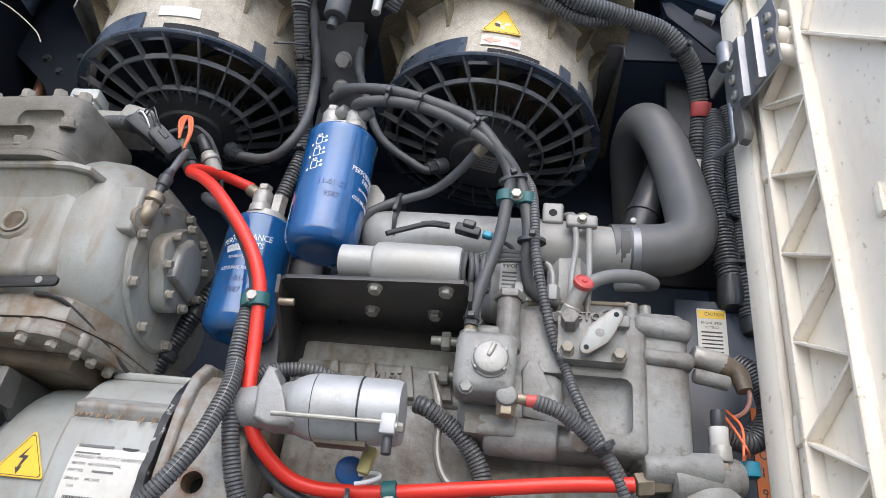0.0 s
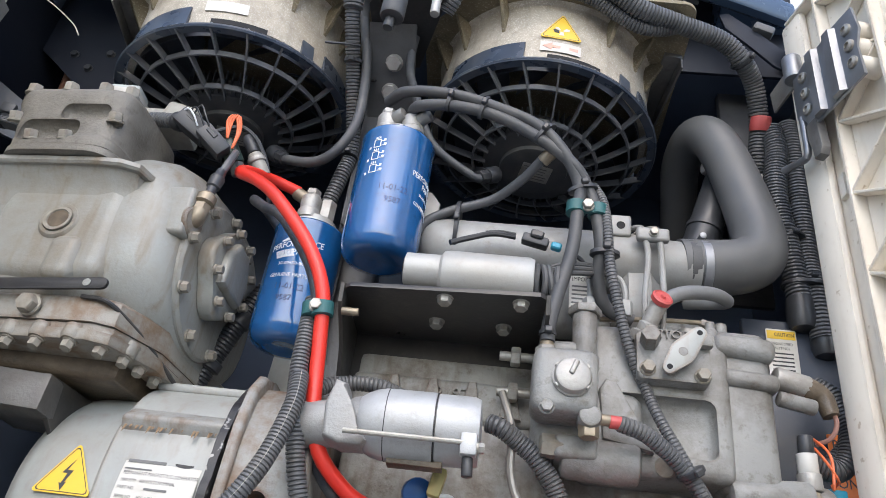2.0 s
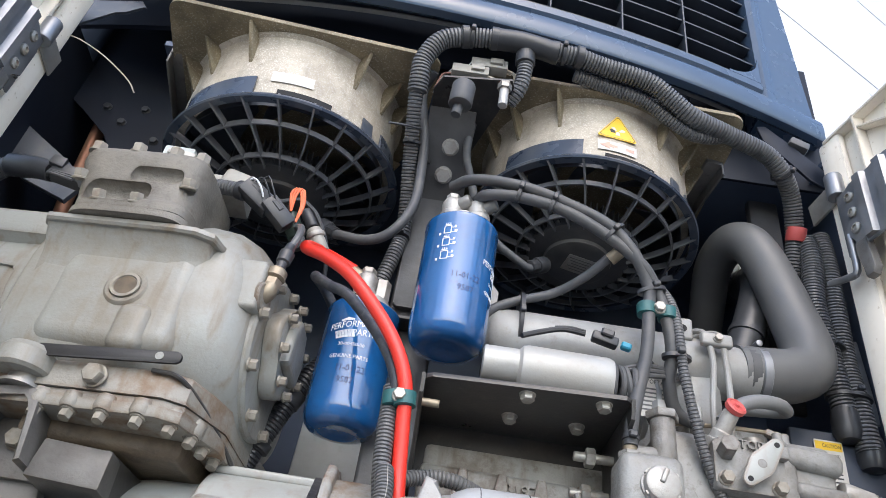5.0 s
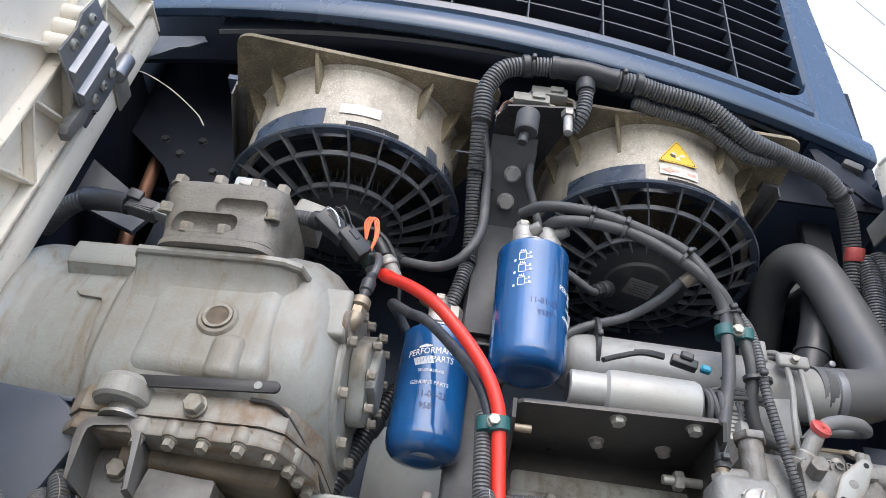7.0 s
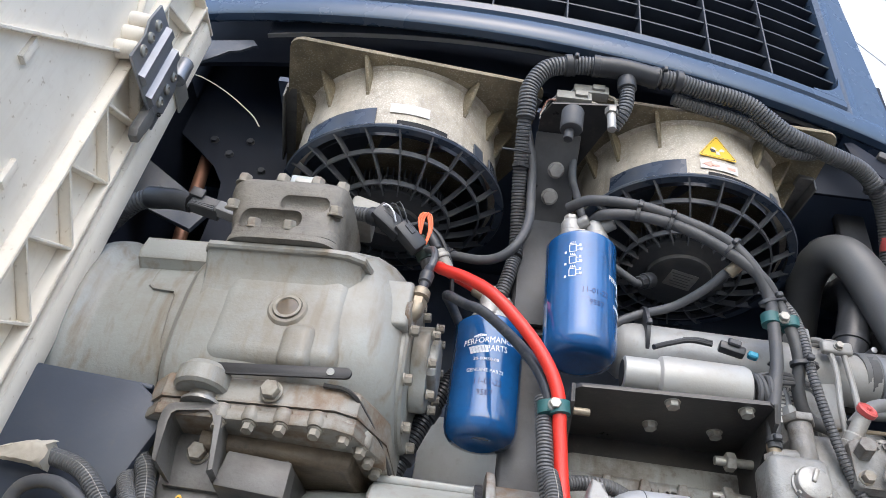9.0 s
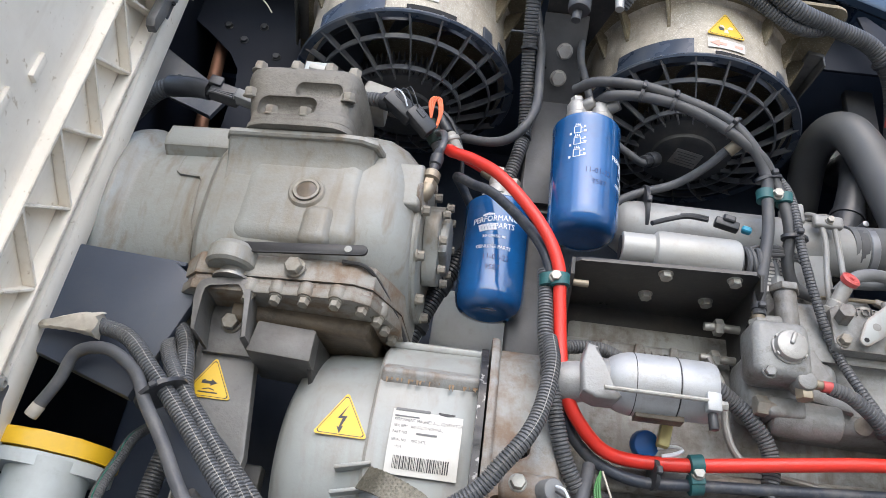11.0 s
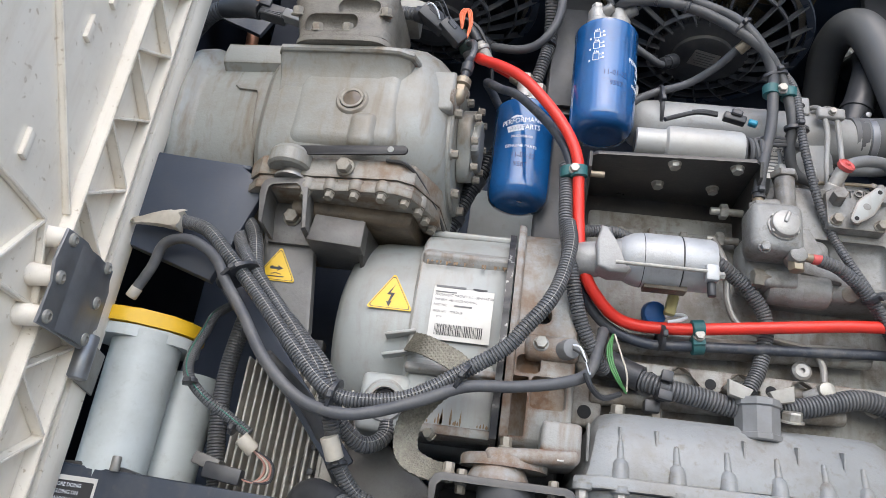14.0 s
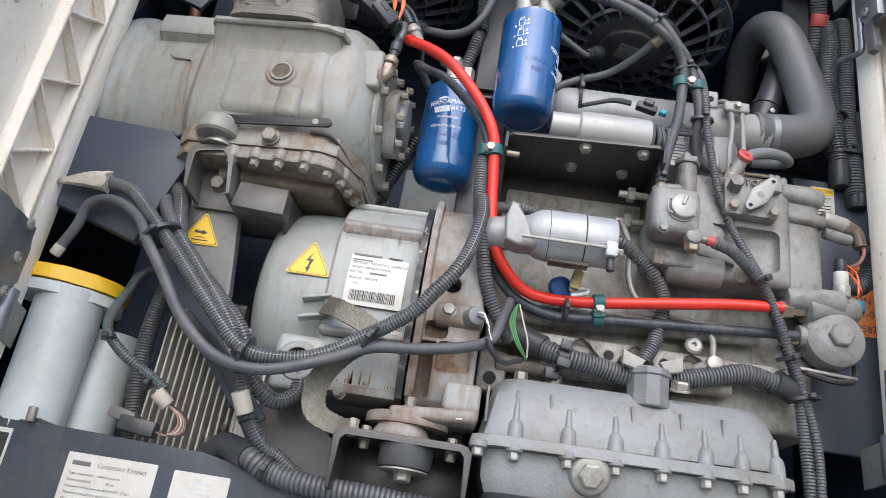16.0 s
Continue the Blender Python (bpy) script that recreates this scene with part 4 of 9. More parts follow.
lobes = [((0.060 + 0.006 * math.cos(4 * a + 0.5)) * math.cos(a) * 0.95, (0.064 + 0.006 * math.cos(4 * a + 0.5)) * math.sin(a)) for a in (2 * math.pi * i / 48 for i in range(48))]
SIDE = Matrix(((0, 0, 1, -0.462), (1, 0, 0, 1.0), (0, 1, 0, 2.163), (0, 0, 0, 1)))
part("pump_cover", add_prism(B(), lobes, SIDE, 0.022, 0.006, 3), M_COMP, comp)
bm = add_prism(B(), [(-0.036, -0.030), (0.030, -0.036), (0.040, 0.0), (0.022, 0.042), (-0.012, 0.046), (-0.034, 0.020)], SIDE @ Matrix.Translation((0, 0, 0.020)), 0.014, 0.007, 4)
part("pump_boss", bm, M_COMP, comp)
for k in range(9):
    a = radians(40 * k + 12)
    bolt((-0.463, 1.01 + 0.100 * math.cos(a), 2.155 + 0.100 * math.sin(a)), (1, 0, 0), comp, M_BOLTCAP, 0.013, 0.009)
for k in range(8):
    a = radians(45 * k + 20)
    bolt((-0.437, 1.0 + 0.053 * math.cos(a), 2.165 + 0.060 * math.sin(a)), (1, 0, 0), comp, M_BOLTCAP, 0.011, 0.008)
bm = add_box(B(), (-0.490, 0.915, 2.198), (0.048, 0.056, 0.074), 0.006, 4)
part("port_boss", bm, M_COMP, comp)
bm = B()
add_lathe(bm, (-0.468, 0.905, 2.188), (1, -0.15, 0), [(0.021, 0), (0.021, 0.003), (0.018, 0.006), (0.0, 0.006)], 24)
part("port_ring", bm, M_STAINED, comp)
# elbow fitting and pressure sensor
es = thing("pressure_sensor", (-0.46, 0.895, 2.19), "dull metal elbow fitting with a pressure sensor and plug", "sensor")
bm = B()
add_tube(bm, [(-0.472, 0.90, 2.190), (-0.461, 0.894, 2.191), (-0.454, 0.891, 2.196), (-0.452, 0.890, 2.207)], 0.0115, 14, step=0.003)
part("elbow", bm, M_BRASS, es)
bm = B()
add_lathe(bm, (-0.452, 0.890, 2.205), (0.08, 0.05, 1), [(0.0115, 0), (0.0115, 0.010), (0.009, 0.012)], 6)
add_lathe(bm, (-0.451, 0.8905, 2.216), (0.08, 0.05, 1), [(0.009, 0), (0.0135, 0.003), (0.0135, 0.014), (0.010, 0.018)], 24)
part("body", bm, M_BRASS, es)
bm = B()
add_lathe(bm, (-0.449, 0.8915, 2.234), (0.1, 0.1, 1), [(0.007, 0), (0.007, 0.012), (0.0095, 0.014), (0.0105, 0.03), (0.008, 0.034), (0.0065, 0.045), (0.0, 0.046)], 16)
part("plug", bm, M_PLASTIC, es)
part("lead", add_tube(B(), [(-0.444, 0.896, 2.275), (-0.44, 0.90, 2.30), (-0.445, 0.92, 2.33), (-0.46, 0.95, 2.35)], 0.0055, 10), M_CONDUIT, es)
# clutter of plugs behind the head
for p, r, s, name in (((-0.520, 0.918, 2.372), (10, 30, 20), (0.055, 0.026, 0.030), "wire_plug"), ((-0.485, 0.922, 2.350), (10, 36, 25), (0.050, 0.024, 0.026), "wire_plug")):
    w = thing(name, p, "black wire plug with a locking tab behind the head", "plug", "plugs by the compressor")
    part("shell", add_box(B(), p, s, 0.004, 2, r), M_PLASTIC, w)
    part("tab", add_box(B(), (p[0], p[1] - 0.012, p[2] + 0.006), (s[0] * 0.4, 0.006, 0.010), 0.002, 1, r), M_PLASTIC, w)
bm = add_box(B(), (-0.605, 0.985, 2.418), (0.10, 0.06, 0.036), 0.004)
tb = thing("terminal_box", (-0.60, 0.985, 2.40), "pale grey terminal box behind the cylinder head", "box")
part("body", bm, M_GREYCONN, tb)
part("socket", add_box(B(), (-0.568, 0.960, 2.424), (0.052, 0.030, 0.034), 0.008, 3, (0, 12, 6)), M_GREYCONN, tb)
part("lid", add_box(B(), (-0.672, 0.978, 2.466), (0.046, 0.05, 0.012), 0.003, 2, (0, 9, 0)), M_LABEL, tb)
part("neck", add_box(B(), (-0.680, 0.98, 2.435), (0.05, 0.04, 0.10), 0.004), M_CUP, tb)
for k in range(3):
    bm = add_tube(B(), [(-0.470, 0.93, 2.365), (-0.476 + 0.004 * k, 0.925, 2.395), (-0.466 + 0.003 * k, 0.925, 2.405), (-0.458 + 0.002 * k, 0.93, 2.38), (-0.460, 0.935, 2.350)], 0.002, 8)
    solo("orange_wire", bm, M_ORWIRE, "loop of thin orange wire above a plug", "wire")
mc = thing("plug_conduit", (-0.57, 0.925, 2.37), "black corrugated conduit leading into a plug", "cable")
part("conduit", add_tube(B(), [(-0.640, 0.965, 2.405), (-0.605, 0.938, 2.394), (-0.570, 0.925, 2.386), (-0.538, 0.919, 2.379)], 0.0115, 12, 0.005), M_CONDUIT, mc)
part("cuff", add_cyl(B(), (-0.552, 0.921, 2.383), (-0.538, 0.919, 2.378), 0.0145, 16, 0.002), M_PLASTIC, mc)
for k, dx in enumerate((0.0, 0.010, 0.018)):
    solo("thin_lead", add_tube(B(), [(-0.536 + dx, 0.903, 2.385), (-0.526 + dx, 0.896, 2.388 + 0.004 * k), (-0.514 + dx, 0.897, 2.376), (-0.508 + dx, 0.906, 2.364)], 0.0014, 6), (M_WHITEINK, M_PLASTIC, M_PLASTIC)[k], "thin loose lead over a wire plug", "wire")
gp = thing("green_plug", (-0.465, 0.95, 2.352), "dark green wire splice plug under orange wires", "plug")
part("sleeve", add_cyl(B(), (-0.475, 0.944, 2.369), (-0.456, 0.956, 2.337), 0.0135, 18, 0.003), mat("dark_green_plastic", (0.012, 0.035, 0.028), 0.45, 0, 0.2, 40, GRIME, 0.3, 30, 0.05, 300), gp)
part("boot", add_cyl(B(), (-0.457, 0.955, 2.339), (-0.448, 0.962, 2.322), 0.011, 16, 0.003), M_RUBBER, gp)
sv = thing("service_valve", (-0.425, 0.98, 2.31), "grey service fitting with a black cap and lead", "valve")
part("stem", add_cyl(B(), (-0.441, 0.975, 2.372), (-0.420, 0.982, 2.338), 0.0115, 16, 0.002), M_GREYCONN, sv)
part("collar", add_cyl(B(), (-0.437, 0.976, 2.366), (-0.433, 0.978, 2.359), 0.0145, 16, 0.002), M_ALU, sv)
part("cap", add_cyl(B(), (-0.459, 0.974, 2.404), (-0.442, 0.975, 2.374), 0.0095, 14, 0.002), M_PLASTIC, sv)
part("wire", add_tube(B(), [(-0.505, 0.955, 2.395), (-0.493, 0.958, 2.404), (-0.471, 0.964, 2.416), (-0.452, 0.967, 2.407), (-0.438, 0.970, 2.392), (-0.4215, 0.98, 2.363), (-0.4136, 0.99, 2.335), (-0.41, 1.01, 2.30)], 0.0036, 8), M_PLASTIC, sv)
# connector cable behind the compressor's motor end
hc = thing("motor_lead", (-0.85, 0.98, 2.39), "dark corrugated motor lead with a black plug", "cable")
part("conduit", add_tube(B(), [(-1.02, 1.06, 2.40), (-0.96, 1.0, 2.408), (-0.91, 0.98, 2.42)], 0.016, 12, 0.006), M_CONDUIT, hc)
part("joint", add_tube(B(), [(-0.93, 0.985, 2.415), (-0.88, 0.97, 2.405), (-0.85, 0.965, 2.397)], 0.019, 12, r_end=0.016), M_PLASTIC, hc)
part("plug", add_box(B(), (-0.820, 0.958, 2.388), (0.050, 0.026, 0.026), 0.004, 2, (0, 8, 10)), M_PLASTIC, hc)
part("plug_tab", add_box(B(), (-0.835, 0.942, 2.400), (0.022, 0.010, 0.018), 0.002, 2, (0, 8, 10)), M_PLASTIC, hc)
part("socket", add_box(B(), (-0.782, 0.955, 2.380), (0.036, 0.022, 0.020), 0.003, 2, (0, 10, 10)), M_FILLER, hc)
for k in range(3):
    part("wire", add_tube(B(), [(-0.85, 0.958, 2.384 + 0.005 * k), (-0.835, 0.935 + 0.002 * k, 2.372 + 0.004 * k), (-0.80, 0.940, 2.368 + 0.004 * k)], 0.0022, 6), M_RUBBER, hc)
# post with U bracket under the lug
post = thing("support_post", (-0.69, 0.95, 1.45), "grey steel support post with a bolted fork bracket", "post")
bm = B()
add_prism(bm, [(-0.712, 1.775), (-0.632, 1.775), (-0.630, 1.80), (-0.655, 1.975), (-0.735, 1.975), (-0.728, 1.88)], Matrix.Translation((0, 0.965, 0)) @ Matrix.Rotation(radians(90), 4, "X"), 0.02, 0.003)
part("plate", bm, M_POST, post)
bm = add_box(B(), (-0.672, 1.085, 1.62), (0.075, 0.03, 0.40), 0.004)
part("lower_leg", bm, M_POST, post)
fork = [(-0.722, 1.936), (-0.731, 1.982), (-0.731, 1.997), (-0.727, 2.006), (-0.718, 2.011), (-0.676, 2.017), (-0.665, 2.014), (-0.659, 2.004), (-0.657, 1.99), (-0.649, 1.934), (-0.656, 1.931), (-0.664, 1.988), (-0.668, 2.001), (-0.676, 2.008), (-0.714, 2.002), (-0.721, 1.996), (-0.722, 1.984), (-0.714, 1.933)]
bm = add_prism(B(), fork, Matrix.Translation((0, 0.940, 0)) @ Matrix.Rotation(radians(90), 4, "X"), 0.066, 0.0025)
part("fork", bm, M_POST, post)
bm = add_prism(B(), [(-0.722, 1.93), (-0.724, 2.000), (-0.664, 2.008), (-0.654, 1.93)], Matrix.Translation((0, 0.944, 0)) @ Matrix.Rotation(radians(90), 4, "X"), 0.008, 0.001)
part("fork_back", bm, M_POST, post)
bolt((-0.691, 0.934, 1.974), (0, -1, -0.1), post, M_BOLTCAP, 0.021, 0.011)
bm = B()
add_lathe(bm, (-0.692, 0.888, 2.014), (0, 0.05, 1), [(0.026, 0), (0.026, 0.004), (0.019, 0.006), (0.019, 0.024), (0.024, 0.028)], 24)
part("spacer", bm, M_STEEL, post)
bm = B()
add_box(bm, (-0.608, 0.952, 1.946), (0.086, 0.106, 0.046), 0.003, 2, (0, 3, 0), 0.93)
part("cross_arm", bm, M_POST, post)
bm = add_prism(B(), [(-0.050, 0.0), (0.050, 0.0), (0.044, -0.070), (0.010, -0.076), (-0.046, -0.030)], Matrix(((0, 0, 1, -0.570), (1, 0, 0, 0.955), (0, 1, 0, 1.968), (0, 0, 0, 1))) @ Matrix.Rotation(radians(-8), 4, "Y"), 0.006, 0.001)
part("arm_web", bm, M_BLACKSTEEL, post)


comp.rotation_euler.z = radians(-5)
comp.location += Vector((0.017, 0.008, 0.0))

# ---- generator and bell housing ----
GY, GZ = 1.085, 1.832
gen = thing("generator", (-0.46, GY, 1.65), "pale grey drum generator with rusty streaks and a data label", "generator")
bm = B()
add_lathe(bm, (-0.606, GY, GZ), (1, 0, 0), [(0.0, 0.0), (0.06, 0.001), (0.11, 0.006), (0.145, 0.020), (0.160, 0.040), (0.166, 0.065), (0.168, 0.10), (0.168, 0.135)], 64)
part("end_shell", bm, M_GEN, gen)
bm = B()
add_loft(bm, [(-0.478, GY, GZ, 0.170, 0.172, 2.5), (-0.474, GY, GZ, 0.173, 0.175, 2.6), (-0.343, GY, GZ, 0.174, 0.177, 2.6), (-0.339, GY, GZ, 0.172, 0.174, 2.6)], 64)
part("stator_body", bm, M_GEN, gen)
bm = B()
add_box(bm, (-0.407, 0.934, 1.930), (0.134, 0.034, 0.026), 0.006, 3, (32, 0, 0))
part("upper_rib", bm, M_BELL, gen, "rust-stained rib")
bm = B()
add_box(bm, (-0.407, 0.9085, 1.752), (0.134, 0.014, 0.012), 0.004, 3, (-25, 0, 0))
part("lower_rib", bm, M_BELL, gen, "rust-stained rib")
bm = B()
add_box(bm, (-0.408, 0.985, 1.722), (0.131, 0.138, 0.108), 0.010, 3)
part("lower_panel", bm, M_GEN, gen)
bm = B()
add_box(bm, (-0.408, 0.962, 1.672), (0.131, 0.10, 0.014), 0.004, 2)
part("lower_ledge", bm, M_BELL, gen, "rust-stained lower ledge")
rd = random.Random(11)
bm = B()
runs = bm
for k in range(30):
    x = -0.470 + 0.125 * rd.random()
    h, w = rd.choice((0.005, 0.008, 0.012, 0.020)) * rd.uniform(0.7, 1.2), rd.uniform(0.0008, 0.0022)
    add_prism(bm, [(-w * 0.8, 0), (0, -w), (w * 0.8, 0), (w, h * 0.3), (w * 0.7, h * 0.6), (w * 0.2, h), (-w * 0.5, h * 0.7), (-w, h * 0.3)], facing((x, 0.9158, 1.681), (0, -1, 0)), 0.0004)
bm = B()
add_box(bm, (-0.407, 1.03, 2.006), (0.134, 0.10, 0.012), 0.004, 3, (14, 0, 0))
part("top_plate", bm, M_GEN, gen)
bm = runs
for k in range(22):
    x = -0.467 + 0.12 * rd.random()
    h, w = rd.uniform(0.004, 0.014), rd.uniform(0.0007, 0.0018)
    add_prism(bm, [(-w, 0), (w, 0), (w * 0.9, -h * 0.5), (0, -h), (-w * 0.8, -h * 0.5)], facing((x, 0.9165, 1.921), (0, -0.85, 0.52)), 0.0005)
tagged(part("rust_runs", bm, M_RUN, gen, "thin brown rust runs"), kind="stuff")
# port with cable gland
bm = B()
add_box(bm, (-0.495, 0.945, 1.700), (0.075, 0.06, 0.085), 0.010, 3)
part("terminal_port", bm, M_GEN, gen)
bm = B()
add_lathe(bm, (-0.495, 0.916, 1.702), (0, -1, -0.15), [(0.028, 0), (0.030, 0.004), (0.027, 0.008), (0.019, 0.008), (0.018, 0.0)], 28)
part("port_ring", bm, M_GEN, gen)
bm = B()
add_lathe(bm, (-0.495, 0.917, 1.702), (0, -1, -0.15), [(0.018, 0), (0.016, 0.004), (0.0, 0.004)], 18)
part("port_hole", bm, M_HOLE, gen)
# earth lug fins
for z in (1.800, 1.770):
    bm = add_box(B(), (-0.487, 0.912, z), (0.045, 0.022, 0.005), 0.002, 2, (0, -14, 0))
    part("lug_fin", bm, M_GEN, gen)
bolt((-0.468, 0.912, 1.780), (0, -1, 0), gen, M_ZINC, 0.013, 0.008)
bolt((-0.425, 0.905, 1.725), (-0.4, -1, 0), gen, M_BOLTCAP, 0.013, 0.008)
bolt((-0.425, 0.92, 1.665), (-0.4, -1, 0), gen, M_BOLTCAP, 0.013, 0.010)


def on_drum(x, z, r=0.1765, y=GY, zc=GZ):
    """A pose on the generator's curved front at a height, facing outwards."""
    dz = z - zc
    dy = math.sqrt(max(1e-6, r * r - dz * dz))
    n = Vector((0, -dy, dz)).normalized()
    return facing(Vector((x, y, zc)) + n * r, n)


bm = B()
MS = on_drum(-0.511, 1.855, 0.1695)
warning_sign(MS, 0.070, BOLT_SIGN, "yellow high-voltage triangle sticker on the generator")
# data label, wrapped round the drum
lab = thing("data_label", (-0.403, 0.915, 1.85), "white printed data label with a bar code on the generator", "label")
r_l = 0.1795


def drum_sheet(x0, x1, z0, z1, r):
    bm = B()
    rings = []
    for i in range(9):
        z = z0 + (z1 - z0) * i / 8
        dy = math.sqrt(r * r - (z - GZ) ** 2)
        dy2 = math.sqrt((r + 0.0006) ** 2 - (z - GZ) ** 2)
        rings.append([Vector((x0, GY - dy, z)), Vector((x0, GY - dy2, z)), Vector((x1, GY - dy2, z)), Vector((x1, GY - dy, z))])
    return add_rings(bm, rings)


part("film", drum_sheet(-0.449, -0.360, 1.806, 1.898, r_l), M_LABEL, lab)


def drum_words(bm, text, size, x, z, wide=0.9, align="LEFT"):
    m = on_drum(x, z, r_l + 0.0009)
    add_words(bm, text, size, m, 0.0002, align, None, wide)


bm = B()
drum_words(bm, "PERMANENT MAGNET A.C. GENERATOR", 0.0064, -0.446, 1.8755, 0.74)
drum_words(bm, "1800 RPM   460 VOLTS NOMINAL", 0.0058, -0.446, 1.8670, 0.74)
drum_words(bm, "PART NO.", 0.0058, -0.446, 1.8585, 0.75)
drum_words(bm, "SERIAL NO.     MFG DATE", 0.0052, -0.446, 1.8485, 0.74)
drum_words(bm, "U.S.A.", 0.0048, -0.440, 1.8400, 0.75)
part("printing", bm, M_GREYINK, lab)
for x0, x1, z0, z1 in ((-0.446, -0.402, 1.8880, 1.8918), (-0.446, -0.415, 1.8797, 1.8815), (-0.416, -0.390, 1.8575, 1.8600)):
    part("masked_print", drum_sheet(x0, x1, z0, z1, r_l + 0.0008), M_GREYINK, lab)
rb = random.Random(4)
bm = B()
x = -0.440
while x < -0.372:
    w = rb.choice((0.0006, 0.001, 0.0016))
    sh = drum_sheet(x, x + w, 1.813, 1.829, r_l + 0.0008)
    me = bpy.data.meshes.new("x")
    sh.to_mesh(me)
    sh.free()
    bm.from_mesh(me)
    bpy.data.meshes.remove(me)
    x += w + rb.choice((0.0007, 0.0012))
part("bar_code", bm, M_INK, lab)
bm = B()
add_prism(bm, [(0.011 * math.cos(a * 0.2618), 0.0035 * math.sin(a * 0.2618)) for a in range(24)], on_drum(-0.381, 1.8905, r_l + 0.0009), 0.0004)
part("oval_mark", bm, M_INK, lab)
lab.location += Vector((0.0, -0.0004, -0.010))
# dark joint strip and bell housing
bell = thing("bell_housing", (-0.28, GY, 1.62), "rust-stained grey cast bell housing between generator and engine", "housing")
SECT = [(0.985, 1.998), (0.950, 1.992), (0.922, 1.965), (0.902, 1.915), (0.893, 1.85), (0.893, 1.70), (0.905, 1.672), (0.93, 1.662), (1.2, 1.66), (1.2, 2.0)]
TOX = Matrix(((0, 0, 1, 0), (1, 0, 0, 0), (0, 1, 0, 0), (0, 0, 0, 1)))
rj = random.Random(7)
edge_line = [(0.985, 1.997), (0.950, 1.991), (0.917, 1.962), (0.891, 1.914), (0.877, 1.85), (0.872, 1.70), (0.886, 1.664), (0.93, 1.655)]
chips = []
for (ya, za), (yb, zb) in zip(edge_line, edge_line[1:]):
    k = max(2, int(math.hypot(yb - ya, zb - za) / 0.007))
    chips += [(ya + (yb - ya) * i / k + rj.uniform(-0.0015, 0.0015), za + (zb - za) * i / k + rj.uniform(-0.001, 0.001)) for i in range(k)]
bm = add_prism(B(), chips + [(1.2, 1.66), (1.2, 2.0)], Matrix.Translation((-0.3455, 0, 0)) @ TOX, 0.0095)
part("joint_strip", bm, M_CHIPPED, bell, "chipped black joint strip")
bm = add_prism(B(), SECT, Matrix.Translation((-0.330, 0, 0)) @ TOX, 0.092, 0.006, 3)


def cut_box(c, s_, r=0.006, rot=(0, 0, 0)):
    return add_box(B(), c, s_, r, 3, rot)


bm = carve(bm, [cut_box((-0.272, 0.890, 1.735), (0.050, 0.05, 0.045), 0.008), cut_box((-0.302, 0.890, 1.773), (0.034, 0.05, 0.026), 0.008), add_cyl(B(), (-0.288, 0.95, 1.845), (-0.288, 0.86, 1.845), 0.013, 24), add_stack(B(), [(1.675, -0.322, 0.89, 0.022, 0.05, 2.2), (1.755, -0.322, 0.89, 0.022, 0.05, 2.2)], 32)])
part("shell", bm, M_BELL, bell, smooth=45)
bm = add_prism(B(), [(y - (0.007 if y < 1.1 else 0), z + (0.014 if z > 1.9 else 0)) for y, z in SECT], Matrix.Translation((-0.333, 0, 0)) @ TOX, 0.012, 0.006, 3)
part("flange", bm, M_BELL, bell, "rusty raised flange")
for c, size in (((-0.272, 0.9135, 1.735), (0.050, 0.003, 0.045)), ((-0.302, 0.9135, 1.773), (0.034, 0.003, 0.026))):
    part("rust_bed", add_box(B(), c, size, 0.001), M_RUSTY, bell, "rusty floor of a cast recess")
bm = add_box(B(), (-0.272, 0.898, 1.798), (0.075, 0.03, 0.036), 0.010, 4)
part("bolt_boss", bm, M_BELL, bell)
part("timing_hole", add_cyl(B(), (-0.288, 0.935, 1.845), (-0.288, 0.925, 1.845), 0.0128, 24), M_HOLE, bell)
bolt((-0.288, 0.884, 1.801), (0, -1, 0.05), bell, M_ZINC, 0.0165, 0.009)
bm = B()
add_box(bm, (-0.288, 0.905, 1.645), (0.120, 0.09, 0.020), 0.007, 3, (0, -5, 0))
add_box(bm, (-0.252, 0.900, 1.668), (0.052, 0.075, 0.052), 0.007, 3)
part("mount_foot", bm, M_BELL, bell)
bm = B()
add_prism(bm, [(0.058 * math.cos(a * 0.2618), 0.042 * math.sin(a * 0.2618)) for a in range(24)], Matrix.Translation((-0.322, 0.90, 1.628)), 0.016, 0.005)
part("foot_pad", bm, M_BELL, bell)
bolt((-0.322, 0.905, 1.658), (0, -0.1, 1), bell, M_BOLTCAP, 0.014, 0.012)
bolt((-0.252, 0.872, 1.652), (0, -0.5, -1), bell, M_STEEL, 0.015, 0.012)
# speed sensor beside the bolt
ss = thing("speed_sensor", (-0.26, 0.895, 1.795), "grey round sensor with thin leads on the bell housing", "sensor")
bm = add_cyl(B(), (-0.262, 0.905, 1.797), (-0.246, 0.868, 1.795), 0.014, 18, 0.003)
part("body", bm, M_FILLER, ss)
part("collar", add_cyl(B(), (-0.270, 0.912, 1.797), (-0.262, 0.902, 1.797), 0.018, 18, 0.003), M_PLASTIC, ss)
for k in (-1, 1):
    part("lead", add_tube(B(), [(-0.245, 0.866, 1.796 + 0.003 * k), (-0.236, 0.858, 1.79 + 0.004 * k), (-0.228, 0.855, 1.775), (-0.222, 0.856, 1.758)], 0.0016, 6), M_WHITEINK if k > 0 else M_PLASTIC, ss)
# engine mount: U channel with a rubber buffer
em = thing("engine_mount", (-0.32, 0.89, 1.52), "dark steel U bracket with a rubber buffer and bolts", "mount")
